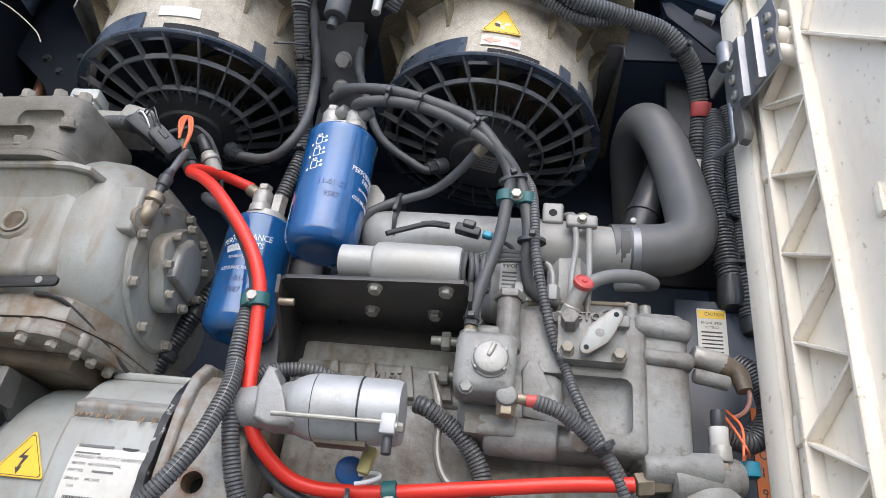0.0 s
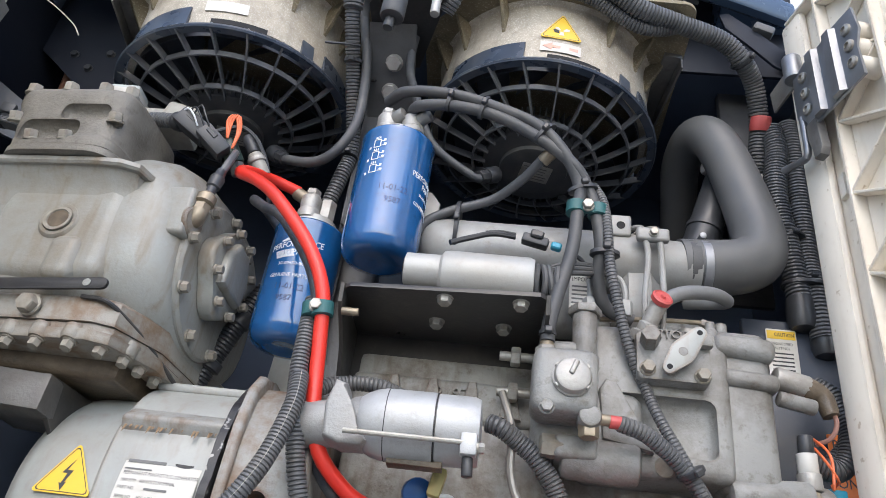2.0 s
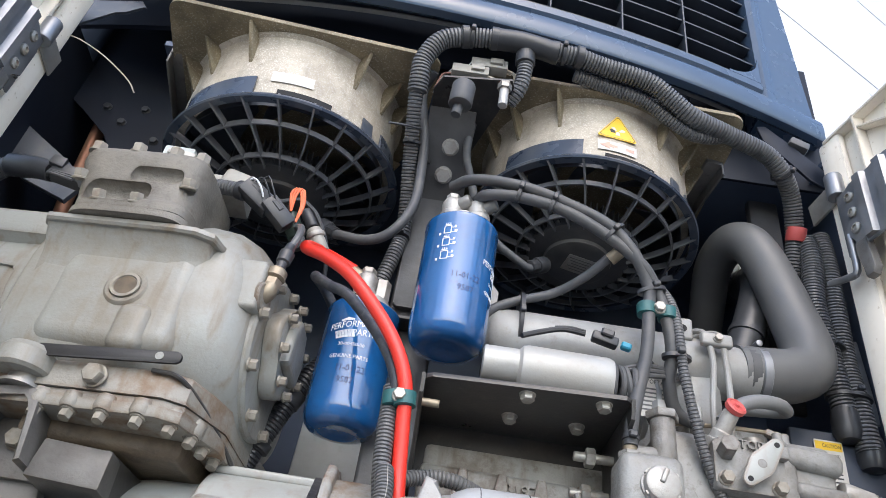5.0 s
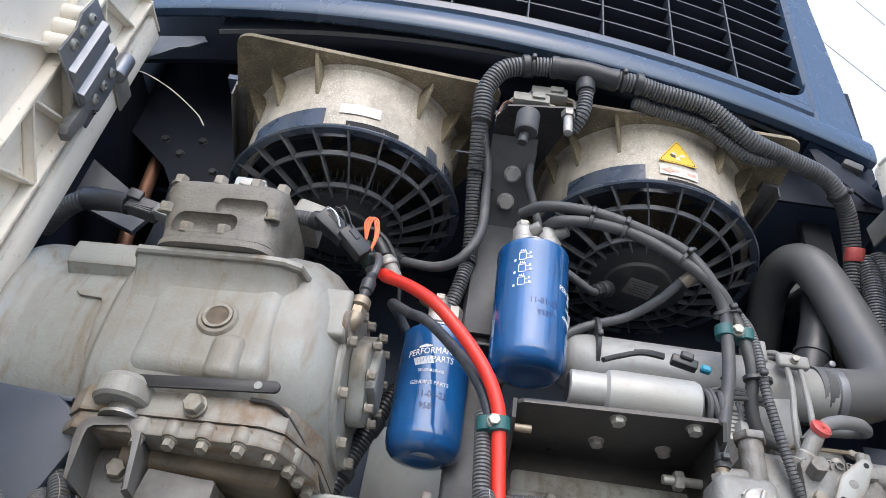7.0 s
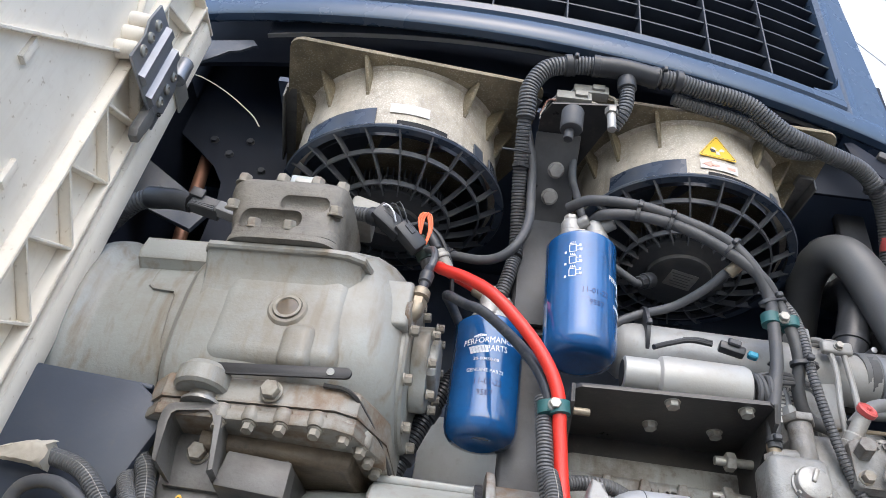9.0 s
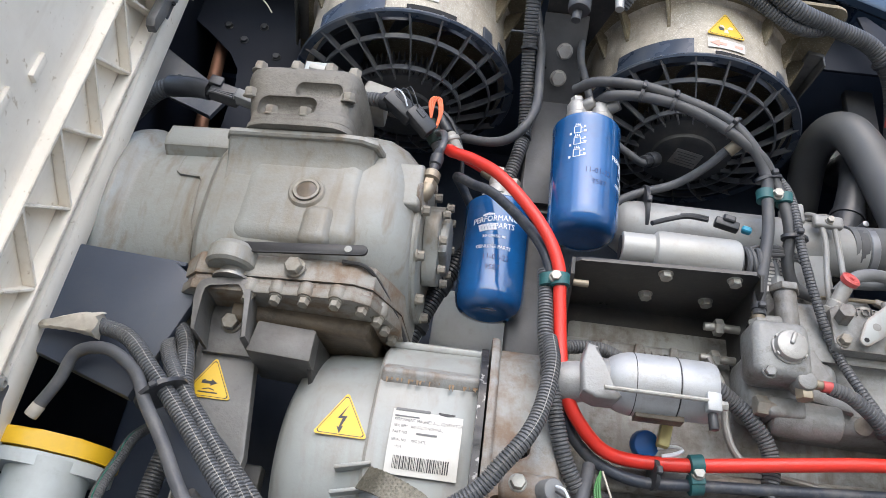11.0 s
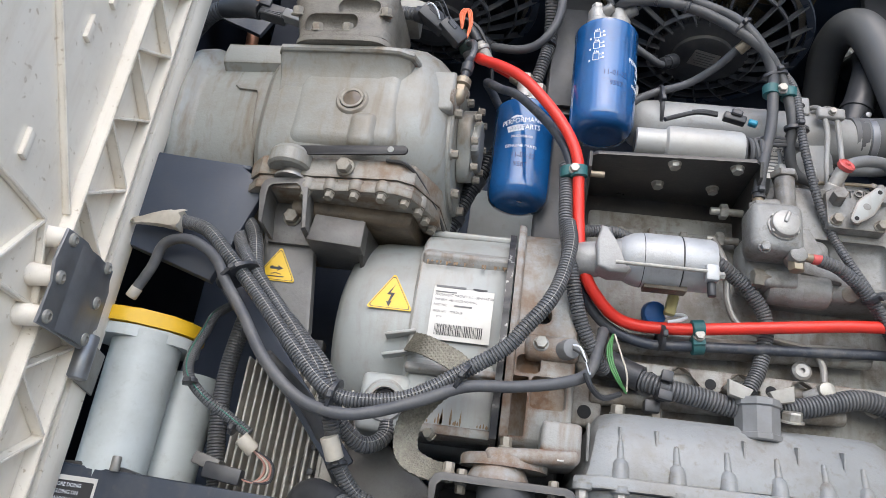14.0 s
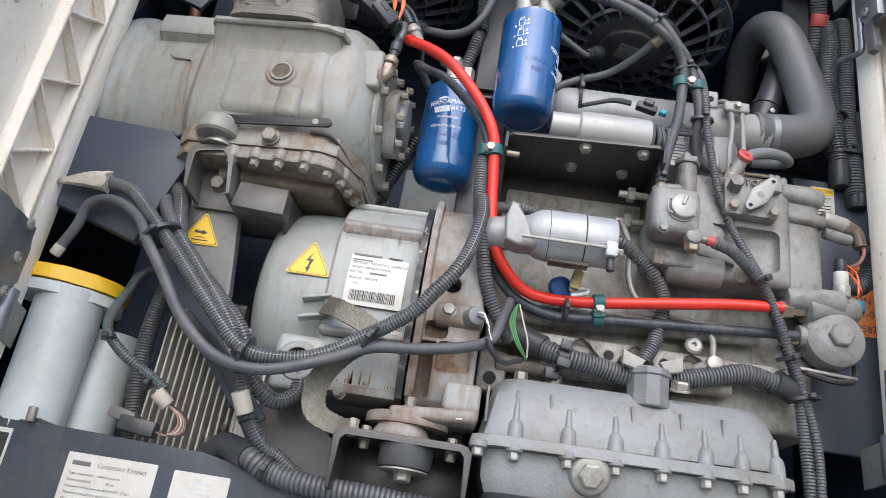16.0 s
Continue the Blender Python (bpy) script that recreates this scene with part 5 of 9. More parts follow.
mount = [(-0.412, 1.530), (-0.414, 1.598), (-0.408, 1.607), (-0.399, 1.610), (-0.243, 1.610), (-0.234, 1.607), (-0.228, 1.598), (-0.230, 1.530), (-0.237, 1.530), (-0.236, 1.594), (-0.243, 1.602), (-0.399, 1.602), (-0.406, 1.594), (-0.405, 1.530)]
bm = add_prism(B(), mount, Matrix.Translation((0, 0.960, 0)) @ Matrix.Rotation(radians(90), 4, "X"), 0.108, 0.002)
part("channel", bm, M_BLACKSTEEL, em)
part("back_plate", add_box(B(), (-0.321, 0.963, 1.568), (0.176, 0.006, 0.07), 0.002), M_BLACKSTEEL, em)
bm = B()
add_lathe(bm, (-0.328, 0.895, 1.610), (0, 0, 1), [(0.042, 0), (0.040, 0.006), (0.035, 0.016), (0.034, 0.019)], 32)
part("upper_buffer", bm, M_BELL, em)
bm = B()
add_lathe(bm, (-0.316, 0.890, 1.571), (0, 0, 1), [(0.034, 0), (0.036, 0.004), (0.038, 0.03)], 30)
part("rubber", bm, M_RUBBER, em)
bm = B()
add_lathe(bm, (-0.316, 0.888, 1.566), (0, 0, 1), [(0.030, 0), (0.033, 0.001), (0.033, 0.003), (0.030, 0.004)], 30)
part("washer", bm, M_ZINC, em)
bolt((-0.316, 0.886, 1.565), (0, -0.2, -1), em, M_ZINC, 0.02, 0.010)
for x in (-0.375, -0.256):
    bolt((x, 0.885, 1.601), (0, 0, -1), em, M_BOLTCAP, 0.012, 0.010)
    bolt((x, 0.885, 1.610), (0, 0, 1), em, M_BOLTCAP, 0.012, 0.008)
# braided earth strap
bs = thing("earth_strap", (-0.42, 0.9, 1.61), "flat braided earth strap from generator to mount", "strap")


def ribbon(bm, pts, w, side, th=0.003):
    line = spline(pts, 0.0016)
    rings = []
    for i, p in enumerate(line):
        t = (line[min(i + 1, len(line) - 1)] - line[max(i - 1, 0)]).normalized()
        s = (Vector(side) - t * Vector(side).dot(t)).normalized()
        n = t.cross(s)
        k = 1 + 0.03 * math.sin(i * 1.9)
        top, low = [], []
        for j in range(13):
            q = j / 6 - 1
            lift = 0.0007 * math.sin(2 * math.pi * (i * 0.0016 / 0.0095 + 1.5 * abs((j / 3) % 2 - 1)))
            top.append(p + s * w / 2 * k * q + n * (th / 2 + lift))
            low.append(p + s * w / 2 * k * q - n * (th / 2 + lift))
        rings.append(top + low[::-1])
    return add_rings(bm, rings)


part("upper_run", ribbon(B(), [(-0.470, 0.895, 1.785), (-0.445, 0.870, 1.775), (-0.405, 0.862, 1.758), (-0.385, 0.858, 1.742)], 0.030, (0.3, 0.2, 1)), M_BRAID, bs)
part("lower_run", ribbon(B(), [(-0.392, 0.862, 1.728), (-0.430, 0.868, 1.700), (-0.452, 0.872, 1.665), (-0.448, 0.870, 1.628), (-0.42, 0.870, 1.613), (-0.385, 0.872, 1.612)], 0.033, (0.9, 0.35, 0.35)), M_BRAID, bs)
bolt((-0.392, 0.872, 1.612), (0, 0, 1), bs, M_BOLTCAP, 0.013, 0.011)

ENGINE_FIRST = len(scene.objects)
# ---- engine ----
eng = thing("diesel_engine", (0.03, 1.05, 1.54), "grey painted diesel engine with oil-stained castings", "engine")
bm = add_box(B(), (0.04, 1.178, 1.90), (0.52, 0.36, 0.36), 0.012, 3)
part("block", bm, M_BLOCK, eng)
bm = add_box(B(), (-0.07, 1.04, 2.02), (0.30, 0.10, 0.055), 0.008, 3)
part("deck", bm, M_BLOCK, eng)
for x in (-0.165, -0.115, -0.065, -0.015):
    bm = B()
    add_prism(bm, [(-0.014, 0.0), (0.014, 0.0), (0.005, 0.045), (-0.005, 0.045)], facing((x, 0.99, 1.998), (0, -1, 0)), 0.010, 0.003)
    part("block_web", bm, M_BLOCK, eng)
bm = add_words(B(), "21970", 0.021, facing((-0.085, 0.9880, 2.026), (0, -1, 0)), 0.006)
part("cast_number", bm, M_BLOCK, eng)
bm = add_box(B(), (0.06, 1.14, 2.13), (0.40, 0.22, 0.12), 0.015, 3)
part("cylinder_head", bm, M_ENGINE, eng)
# lower block flange with bolt ears
bm = B()
add_box(bm, (0.0, 1.0, 1.800), (0.44, 0.05, 0.018), 0.005, 3)
part("block_flange", bm, M_BLOCK, eng)
for x in (-0.115, -0.03, 0.055, 0.14, 0.20):
    ear = B()
    add_prism(ear, [(-0.042, 0.014), (-0.024, 0.004), (-0.017, -0.012), (-0.010, -0.021), (0.0, -0.025), (0.010, -0.021), (0.017, -0.012), (0.024, 0.004), (0.042, 0.014)], facing((x, 0.972, 1.800), (0, -1, 0)), 0.012, 0.003)
    e = part("ear", ear, M_BLOCK, eng)
    hole = add_lathe(B(), (x, 0.9600, 1.793), (0, -1, 0), [(0.0080, 0), (0.0080, 0.0008), (0.0, 0.0008)], 18)
    part("hole", hole, M_HOLE, e)
bm = add_cyl(B(), (-0.18, 0.972, 1.842), (0.20, 0.972, 1.862), 0.016, 18, 0.004)
part("oil_gallery", bm, M_BLOCK, eng)
bm = add_cyl(B(), (-0.20, 0.975, 1.760), (0.16, 0.975, 1.772), 0.014, 18, 0.004)
part("lower_gallery", bm, M_BLOCK, eng)
bm = add_box(B(), (-0.204, 0.985, 1.745), (0.044, 0.03, 0.065), 0.005, 3)
part("corner_ear", bm, M_BLOCK, eng)
bm = add_lathe(B(), (-0.206, 0.9695, 1.733), (0, -1, 0), [(0.010, 0), (0.010, 0.0008), (0, 0.0008)], 18)
part("ear_hole", bm, M_HOLE, eng)
for x, z in ((-0.12, 1.775), (-0.05, 1.72), (0.10, 1.83)):
    bm = add_lathe(B(), (x, 0.968, z), (0, -1, 0), [(0.014, 0), (0.014, 0.006), (0.010, 0.009), (0.004, 0.009), (0.003, 0.004)], 20)
    part("plug_boss", bm, M_ALU, eng)

# sump
pan = thing("oil_sump", (0.02, 1.0, 1.545), "pale grey cast oil sump with flange bolts and drain plug", "sump")
bm = B()
rings = []
for z, ex, yf in ((1.628, 0.0, 0.880), (1.640, -0.004, 0.878), (1.68, -0.012, 0.888), (1.705, -0.018, 0.900), (1.718, -0.028, 0.915), (1.724, -0.045, 0.940)):
    x0, x1 = -0.214 - ex, 0.225 + ex
    o = [(x0, 1.2), (x0, yf + 0.03), (x0 + 0.008, yf + 0.01), (x0 + 0.03, yf), (x1 - 0.03, yf + 0.025), (x1 - 0.008, yf + 0.035), (x1, yf + 0.055), (x1, 1.2)]
    rings.append([Vector((x, y, z + 0.01 * (x + 0.2))) for x, y in o])
add_rings(bm, rings)
part("upper_casting", bm, M_PAN, pan)
bm = B()
add_prism(bm, [(-0.224, 1.2), (-0.222, 0.885), (-0.19, 0.866), (0.20, 0.892), (0.232, 0.92), (0.236, 1.2)], Matrix.Translation((0, 0, 1.612)), 0.016, 0.004)
part("flange", bm, M_PAN, pan)
bm = B()
rings = []
for z, g in ((1.611, 0.016), (1.600, 0.018), (1.575, 0.018), (1.555, 0.026), (1.545, 0.045)):
    rings.append([Vector((x, y, z)) for x, y in ((-0.222 + g, 1.2), (-0.222 + g, 0.880 + g), (-0.195 + g, 0.866 + g), (0.20 - g, 0.890 + g), (0.232 - g, 0.915 + g), (0.236 - g, 1.2))])
add_rings(bm, rings)
part("lower_tray", bm, M_PAN, pan)
SUMP_X = (-0.212, -0.163, -0.090, -0.024, 0.041, 0.102, 0.153, 0.202)
for k, x in enumerate(SUMP_X):
    y = 0.866 + 0.067 * (x + 0.2)
    if 0 < k:
        bm = B()
        add_lathe(bm, (x, y + 0.012, 1.615), (0, 0.10, 1), [(0.0115, 0.0), (0.0115, 0.026), (0.0095, 0.034), (0.0055, 0.038), (0.0045, 0.050), (0.003, 0.062), (0.0, 0.064)], 18)
        part("bolt_column", bm, M_PAN, pan)
    bm = B()
    add_lathe(bm, (x, y + 0.010, 1.613), (0, 0, -1), [(0.0125, -0.004), (0.0125, 0.004), (0.0105, 0.0055)], 18)
    part("bolt_boss", bm, M_PAN, pan)
    bolt((x, y + 0.010, 1.6085), (0, -0.1, -1), pan, M_ALU, 0.0135, 0.010)
for x in (-0.205, -0.163, -0.115, 0.0, 0.07, 0.13):
    bm = B()
    add_box(bm, (x, 0.894 + 0.06 * (x + 0.2), 1.672), (0.004, 0.016, 0.050), 0.002, 2, (10, 0, 0))
    part("cast_fin", bm, M_PAN, pan)
bm = add_lathe(B(), (-0.058, 0.893, 1.594), (0, -1, -0.25), [(0.030, 0), (0.028, 0.008), (0.026, 0.010), (0.024, 0.010)], 30)
part("drain_boss", bm, M_PAN, pan)
bm = B()
add_lathe(bm, (-0.058, 0.884, 1.592), (0, -1, -0.25), [(0.023, 0), (0.024, 0.003), (0.020, 0.004)], 28)
add_lathe(bm, (-0.058, 0.881, 1.591), (0, -1, -0.25), [(0.017, 0), (0.017, 0.011), (0.014, 0.013)], 6)
part("drain_plug", bm, M_ZINC, pan, smooth=25)
bolt((-0.155, 0.965, 1.728), (0, -0.3, 1), pan, M_ZINC, 0.018, 0.012)
bolt((-0.105, 0.955, 1.726), (0, -0.3, 1), pan, M_ZINC, 0.018, 0.012)
bolt((0.075, 0.93, 1.735), (0, -0.4, 1), pan, M_ZINC, 0.024, 0.012)
pan.rotation_euler.y = radians(-1.2)
pan.location.z += 0.010
bm = add_cyl(B(), (-0.14, 0.87, 1.50), (-0.14, 0.87, 1.545), 0.0075, 14, 0.002)
solo("stud", bm, M_BRASS, "short threaded stud standing on the beam", "stud")

# timing case and governor housing
gc = thing("injection_pump", (0.2, 0.97, 1.92), "grey cast injection pump with stop lever and governor housing", "pump")
bm = carve(add_box(B(), (0.155, 0.995, 2.025), (0.175, 0.13, 0.185), 0.012, 3), [add_box(B(), (0.160, 0.930, 1.992), (0.125, 0.036, 0.072), 0.012, 3), add_box(B(), (0.10, 0.930, 1.985), (0.02, 0.03, 0.08), 0.008, 3)])
part("housing", bm, M_ENGINE, gc)
bm = add_box(B(), (0.260, 1.003, 2.028), (0.072, 0.13, 0.205), 0.016, 5)
part("gear_case", bm, M_ENGINE, gc)
bm = add_cyl(B(), (0.235, 0.952, 1.925), (0.328, 0.957, 1.932), 0.020, 20, 0.004)
part("lower_tube", bm, M_ENGINE, gc)
bolt((0.328, 0.957, 1.932), (1, 0, 0), gc, M_BOLTCAP, 0.016, 0.009)
bm = add_box(B(), (0.262, 0.948, 2.104), (0.076, 0.045, 0.030), 0.012, 5, (0, 4, 0))
part("upper_ledge", bm, M_ENGINE, gc)
bm = add_box(B(), (0.268, 0.944, 2.062), (0.066, 0.030, 0.022), 0.009, 5, (0, 4, 0))
part("lower_ledge", bm, M_ENGINE, gc)
part("breather_post", add_lathe(B(), (0.226, 0.945, 2.112), (0, 0, 1), [(0.012, 0), (0.010, 0.012), (0.006, 0.018), (0.006, 0.026), (0.0, 0.027)], 16), M_ENGINE, gc)
bm = B()
add_prism(bm, [(-0.028, -0.034), (0.030, -0.045), (0.026, -0.03), (-0.012, 0.038), (-0.024, 0.040), (-0.032, 0.026)], facing((0.118, 0.930, 2.0), (0, -1, 0)), 0.010, 0.004)
part("casting_web", bm, M_ENGINE, gc)
bm = add_cyl(B(), (0.045, 0.945, 1.948), (0.135, 0.940, 1.945), 0.026, 22, 0.008)
part("barrel", bm, M_ENGINE, gc)
bm = add_box(B(), (0.075, 0.96, 1.985), (0.13, 0.07, 0.09), 0.02, 4)
part("pump_neck", bm, M_ENGINE, gc)
bm = add_cyl(B(), (0.168, 0.945, 1.948), (0.160, 0.925, 1.942), 0.012, 14, 0.002)
part("plug", bm, M_BOLTCAP, gc)
# governor plate, lever, lettering
bm = B()
add_prism(bm, rounded(0.086, 0.066, 0.008), facing((0.171, 0.93, 2.072), (0, -1, 0.03)), 0.020, 0.004, 3)
gov = part("governor_plate", bm, M_ENGINE, gc)
bolt((0.140, 0.909, 2.052), (0, -1, 0), gc, M_BOLTCAP, 0.014, 0.009)
bolt((0.203, 0.909, 2.048), (0, -1, 0), gc, M_BOLTCAP, 0.014, 0.009)
bm = add_words(B(), "-STOP", 0.016, facing((0.168, 0.908, 2.098), (0, -1, 0.03)), 0.003)
part("cast_word", bm, M_ENGINE, gov)
bm = add_cyl(B(), (0.143, 0.912, 2.086), (0.141, 0.888, 2.089), 0.0115, 6, 0.001)
part("stop_screw", bm, M_ENGINE, gc, smooth=25)
bm = B()
lever = []
for k in range(9):
    a = radians(90 + 22.5 * k)
    lever.append((-0.024 + 0.0075 * math.cos(a), 0.0075 * math.sin(a)))
for k in range(3):
    lever.append((0.0 + 0.014 * math.cos(radians(250 + 20 * k)), 0.014 * math.sin(radians(250 + 20 * k))))
for k in range(9):
    a = radians(-90 + 22.5 * k)
    lever.append((0.030 + 0.008 * math.cos(a), 0.008 * math.sin(a)))
for k in range(3):
    lever.append((0.0 + 0.014 * math.cos(radians(70 + 20 * k)), 0.014 * math.sin(radians(70 + 20 * k))))
LM = facing((0.178, 0.896, 2.070), (0, -1, 0), spin=52) @ Matrix.Scale(1.10, 4)
add_prism(bm, lever, LM, 0.004, 0.001)
lv = part("stop_lever", bm, M_GEN, gc, "pale grey two-hole stop lever")
for x in (-0.024, 0.030):
    hole = add_lathe(B(), LM @ Vector((x, 0, 0.0042)), (0, -1, 0), [(0.0034, 0), (0.0034, 0.0004), (0, 0.0004)], 14)
    part("hole", hole, M_HOLE, lv)
bm = add_lathe(B(), LM @ Vector((0, 0, -0.012)), (0, -1, 0), [(0.010, 0), (0.010, 0.012), (0.007, 0.0125), (0.007, 0.0175), (0.0, 0.018)], 20)
part("pivot", bm, M_ENGINE, gc)
part("stop_tab", add_box(B(), (0.205, 0.905, 2.092), (0.022, 0.012, 0.016), 0.002), M_ENGINE, gc)
# feed pump block with round cap and vertical tube
fp = thing("feed_pump", (0.045, 0.90, 1.97), "grey fuel feed pump with a round screw cap", "pump")
bm = add_box(B(), (0.042, 0.899, 2.014), (0.074, 0.060, 0.078), 0.013, 4)
part("body", bm, M_ENGINE, fp)
bm = add_lathe(B(), (0.048, 0.871, 2.013), (0.05, -1, 0.02), [(0.0225, 0), (0.0225, 0.004), (0.0205, 0.005), (0.0210, 0.010), (0.0195, 0.0135), (0.017, 0.0150), (0.0, 0.0165)], 36)
cap = part("cap", bm, M_ALU, fp, "dull metal cap with a raised grip bar")
bm = add_box(B(), (0.049, 0.8540, 2.0205), (0.006, 0.005, 0.018), 0.002, 3, (0, 22, 0))
part("grip_bar", bm, M_ALU, cap)
for a in (35, 145, 215, 325):
    bm = add_box(B(), (0.048 + 0.0210 * math.cos(radians(a)), 0.8625, 2.013 + 0.0210 * math.sin(radians(a))), (0.003, 0.006, 0.005), 0.001, 2, (0, -a, 0))
    part("grip_notch", bm, M_ALU, cap)
bm = B()
add_cyl(bm, (0.066, 0.904, 2.040), (0.065, 0.904, 2.112), 0.0150, 24, 0.003)
part("tube", bm, M_ENGINE, fp)
bm = add_cyl(B(), (0.065, 0.904, 2.110), (0.065, 0.904, 2.121), 0.0205, 6, 0.002)
part("hex_collar", bm, M_ENGINE, fp, smooth=25)
bm = add_cyl(B(), (0.066, 0.904, 2.040), (0.066, 0.904, 2.056), 0.0170, 24, 0.002)
part("lower_collar", bm, M_ENGINE, fp)
bm = add_cyl(B(), (0.020, 0.888, 2.046), (0.020, 0.888, 2.056), 0.0135, 6, 0.002)
part("union", bm, M_ENGINE, fp, smooth=25)
bm = add_cyl(B(), (0.020, 0.888, 2.055), (0.020, 0.887, 2.078), 0.0085, 16, 0.001)
part("tail", bm, M_BRASS, fp)
bm = add_cyl(B(), (0.025, 0.904, 2.062), (0.06, 0.904, 2.064), 0.010, 16, 0.002)
part("link_tube", bm, M_ENGINE, fp)
bm = add_cyl(B(), (0.070, 0.905, 1.974), (0.070, 0.872, 1.974), 0.0130, 20, 0.004)
part("banjo", bm, M_ENGINE, fp)
bm = add_cyl(B(), (0.070, 0.887, 1.974), (0.070, 0.887, 1.952), 0.0115, 6, 0.002)
part("banjo_bolt", bm, M_BRASS, fp, smooth=25)
bm = add_cyl(B(), (0.078, 0.884, 1.974), (0.096, 0.886, 1.974), 0.0065, 14, 0.001)
part("banjo_tail", bm, M_BRASS, fp)
bolt((0.022, 0.873, 1.978), (0, -1, 0), fp, M_ENGINE, 0.013, 0.006)
part("lower_union", add_cyl(B(), (0.02, 0.925, 1.952), (0.045, 0.928, 1.952), 0.014, 6, 0.002), M_BOLTCAP, fp, smooth=25)
part("union_body", add_box(B(), (0.060, 0.935, 1.952), (0.05, 0.04, 0.028), 0.006, 3), M_ENGINE, fp)
# primer plunger with red cap
pl = thing("primer_plunger", (0.146, 0.93, 2.10), "steel primer plunger with a red plastic cap", "plunger")
bm = B()
add_lathe(bm, (0.138, 0.935, 2.098), (0.25, -0.35, 0.6), [(0.017, 0), (0.017, 0.012), (0.0125, 0.014), (0.0125, 0.024), (0.0105, 0.026), (0.0105, 0.052)], 18)
part("stem", bm, M_ALU, pl)
bm = B()
add_lathe(bm, (0.1565, 0.9095, 2.142), (0.25, -0.75, 0.35), [(0.010, 0), (0.0130, 0.003), (0.0135, 0.009), (0.011, 0.011), (0.0095, 0.0095), (0.004, 0.0095), (0.003, 0.012), (0.0, 0.0125)], 26)
part("cap", bm, M_REDCAP, pl)
# grey return hose loop
bm = add_tube(B(), [(0.150, 0.93, 2.135), (0.172, 0.925, 2.158), (0.201, 0.935, 2.175), (0.236, 0.95, 2.184), (0.255, 0.968, 2.188), (0.262, 0.985, 2.194), (0.250, 1.005, 2.202), (0.215, 1.020, 2.207)], 0.0092, 14)
solo("return_hose", bm, M_FILLER, "grey rubber return hose looped behind the plunger", "hose")
bm = add_tube(B(), [(0.09, 0.955, 2.135), (0.17, 0.955, 2.142), (0.235, 0.96, 2.146)], 0.0032, 8)
solo("control_rod", bm, M_BRASS, "thin rusty control rod", "rod")
bm = add_box(B(), (0.225, 0.96, 2.144), (0.014, 0.010, 0.010), 0.003, 2, (0, 20, 0))
solo("rod_clip", bm, M_BELL, "rusty clip on the control rod", "clip")
for x, z, r in ((0.205, 2.125, 0.020), (0.248, 2.140, 0.011), (0.115, 2.128, 0.012)):
    bm = add_lathe(B(), (x, 0.975, z - 0.02), (0, 0, 1), [(r, 0), (r, 0.018), (r * 0.75, 0.022), (r * 0.75, 0.032), (0, 0.034)], 18)
    solo("delivery_valve", bm, M_STEEL if r > 0.015 else M_ENGINE, "small capped delivery valve on the pump", "valve", "delivery valves")
# solenoid at the case's end
so = thing("solenoid", (0.33, 0.96, 2.07), "brownish-grey stop solenoid with taped wires", "solenoid")
part("body", add_cyl(B(), (0.302, 0.957, 2.078), (0.346, 0.962, 2.070), 0.0145, 20, 0.004), M_ALU, so)
part("plunger_tube", add_cyl(B(), (0.300, 0.945, 2.046), (0.345, 0.950, 2.040), 0.0095, 16, 0.003), M_ENGINE, so)
part("boot", add_tube(B(), [(0.342, 0.962, 2.070), (0.360, 0.962, 2.060), (0.366, 0.960, 2.036)], 0.015, 12, r_end=0.010), M_OILY, so, "brown taped wire joint")
part("wire", add_tube(B(), [(0.370, 0.960, 2.042), (0.372, 0.962, 2.026), (0.366, 0.97, 2.012), (0.355, 0.985, 2.008)], 0.003, 8), M_PINK, so)
part("conduit", add_tube(B(), [(0.345, 1.0, 1.99), (0.385, 1.0, 1.985), (0.405, 1.0, 2.03), (0.395, 1.01, 2.08), (0.375, 1.02, 2.10)], 0.014, 12, 0.005), M_CONDUIT, so)
# thermostat / lift pump at lower right
wp = thing("fuel_tee", (0.31, 0.95, 1.86), "grey cast tee with a round hexagon-capped body", "fitting")
part("pipe_body", add_cyl(B(), (0.268, 0.957, 1.912), (0.355, 0.975, 1.930), 0.023, 22, 0.004), M_ENGINE, wp)
part("round_body", add_lathe(B(), (0.315, 0.985, 1.872), (0, -1, 0), [(0.046, 0), (0.048, 0.02), (0.045, 0.032), (0.034, 0.040), (0.020, 0.042)], 34), M_ENGINE, wp)
part("hex_cap", add_lathe(B(), (0.317, 0.945, 1.873), (0, -1, 0), [(0.019, 0), (0.019, 0.010), (0.016, 0.012)], 6), M_ENGINE, wp, smooth=25)
part("neck", add_cyl(B(), (0.262, 0.97, 1.872), (0.292, 0.968, 1.872), 0.018, 18, 0.003), M_ENGINE, wp)
part("hex_fitting", add_cyl(B(), (0.226, 0.953, 1.904), (0.246, 0.956, 1.908), 0.015, 6, 0.002), M_BRASS, wp, smooth=25)
part("hex_fitting", add_cyl(B(), (0.246, 0.956, 1.908), (0.268, 0.958, 1.911), 0.0115, 6, 0.002), M_BRASS, wp, smooth=25)
part("hose_nut", add_cyl(B(), (0.243, 0.969, 1.864), (0.262, 0.969, 1.868), 0.012, 6, 0.002), M_BRASS, wp, smooth=25)
part("bracket_bar", add_box(B(), (0.30, 0.97, 1.816), (0.10, 0.02, 0.006), 0.002, 2, (0, 3, 0)), M_STEEL, wp)
part("lower_pipe", add_tube(B(), [(0.27, 0.96, 1.812), (0.31, 0.955, 1.803), (0.345, 0.965, 1.812), (0.356, 0.98, 1.84)], 0.005, 8), M_BLACKSTEEL, wp)
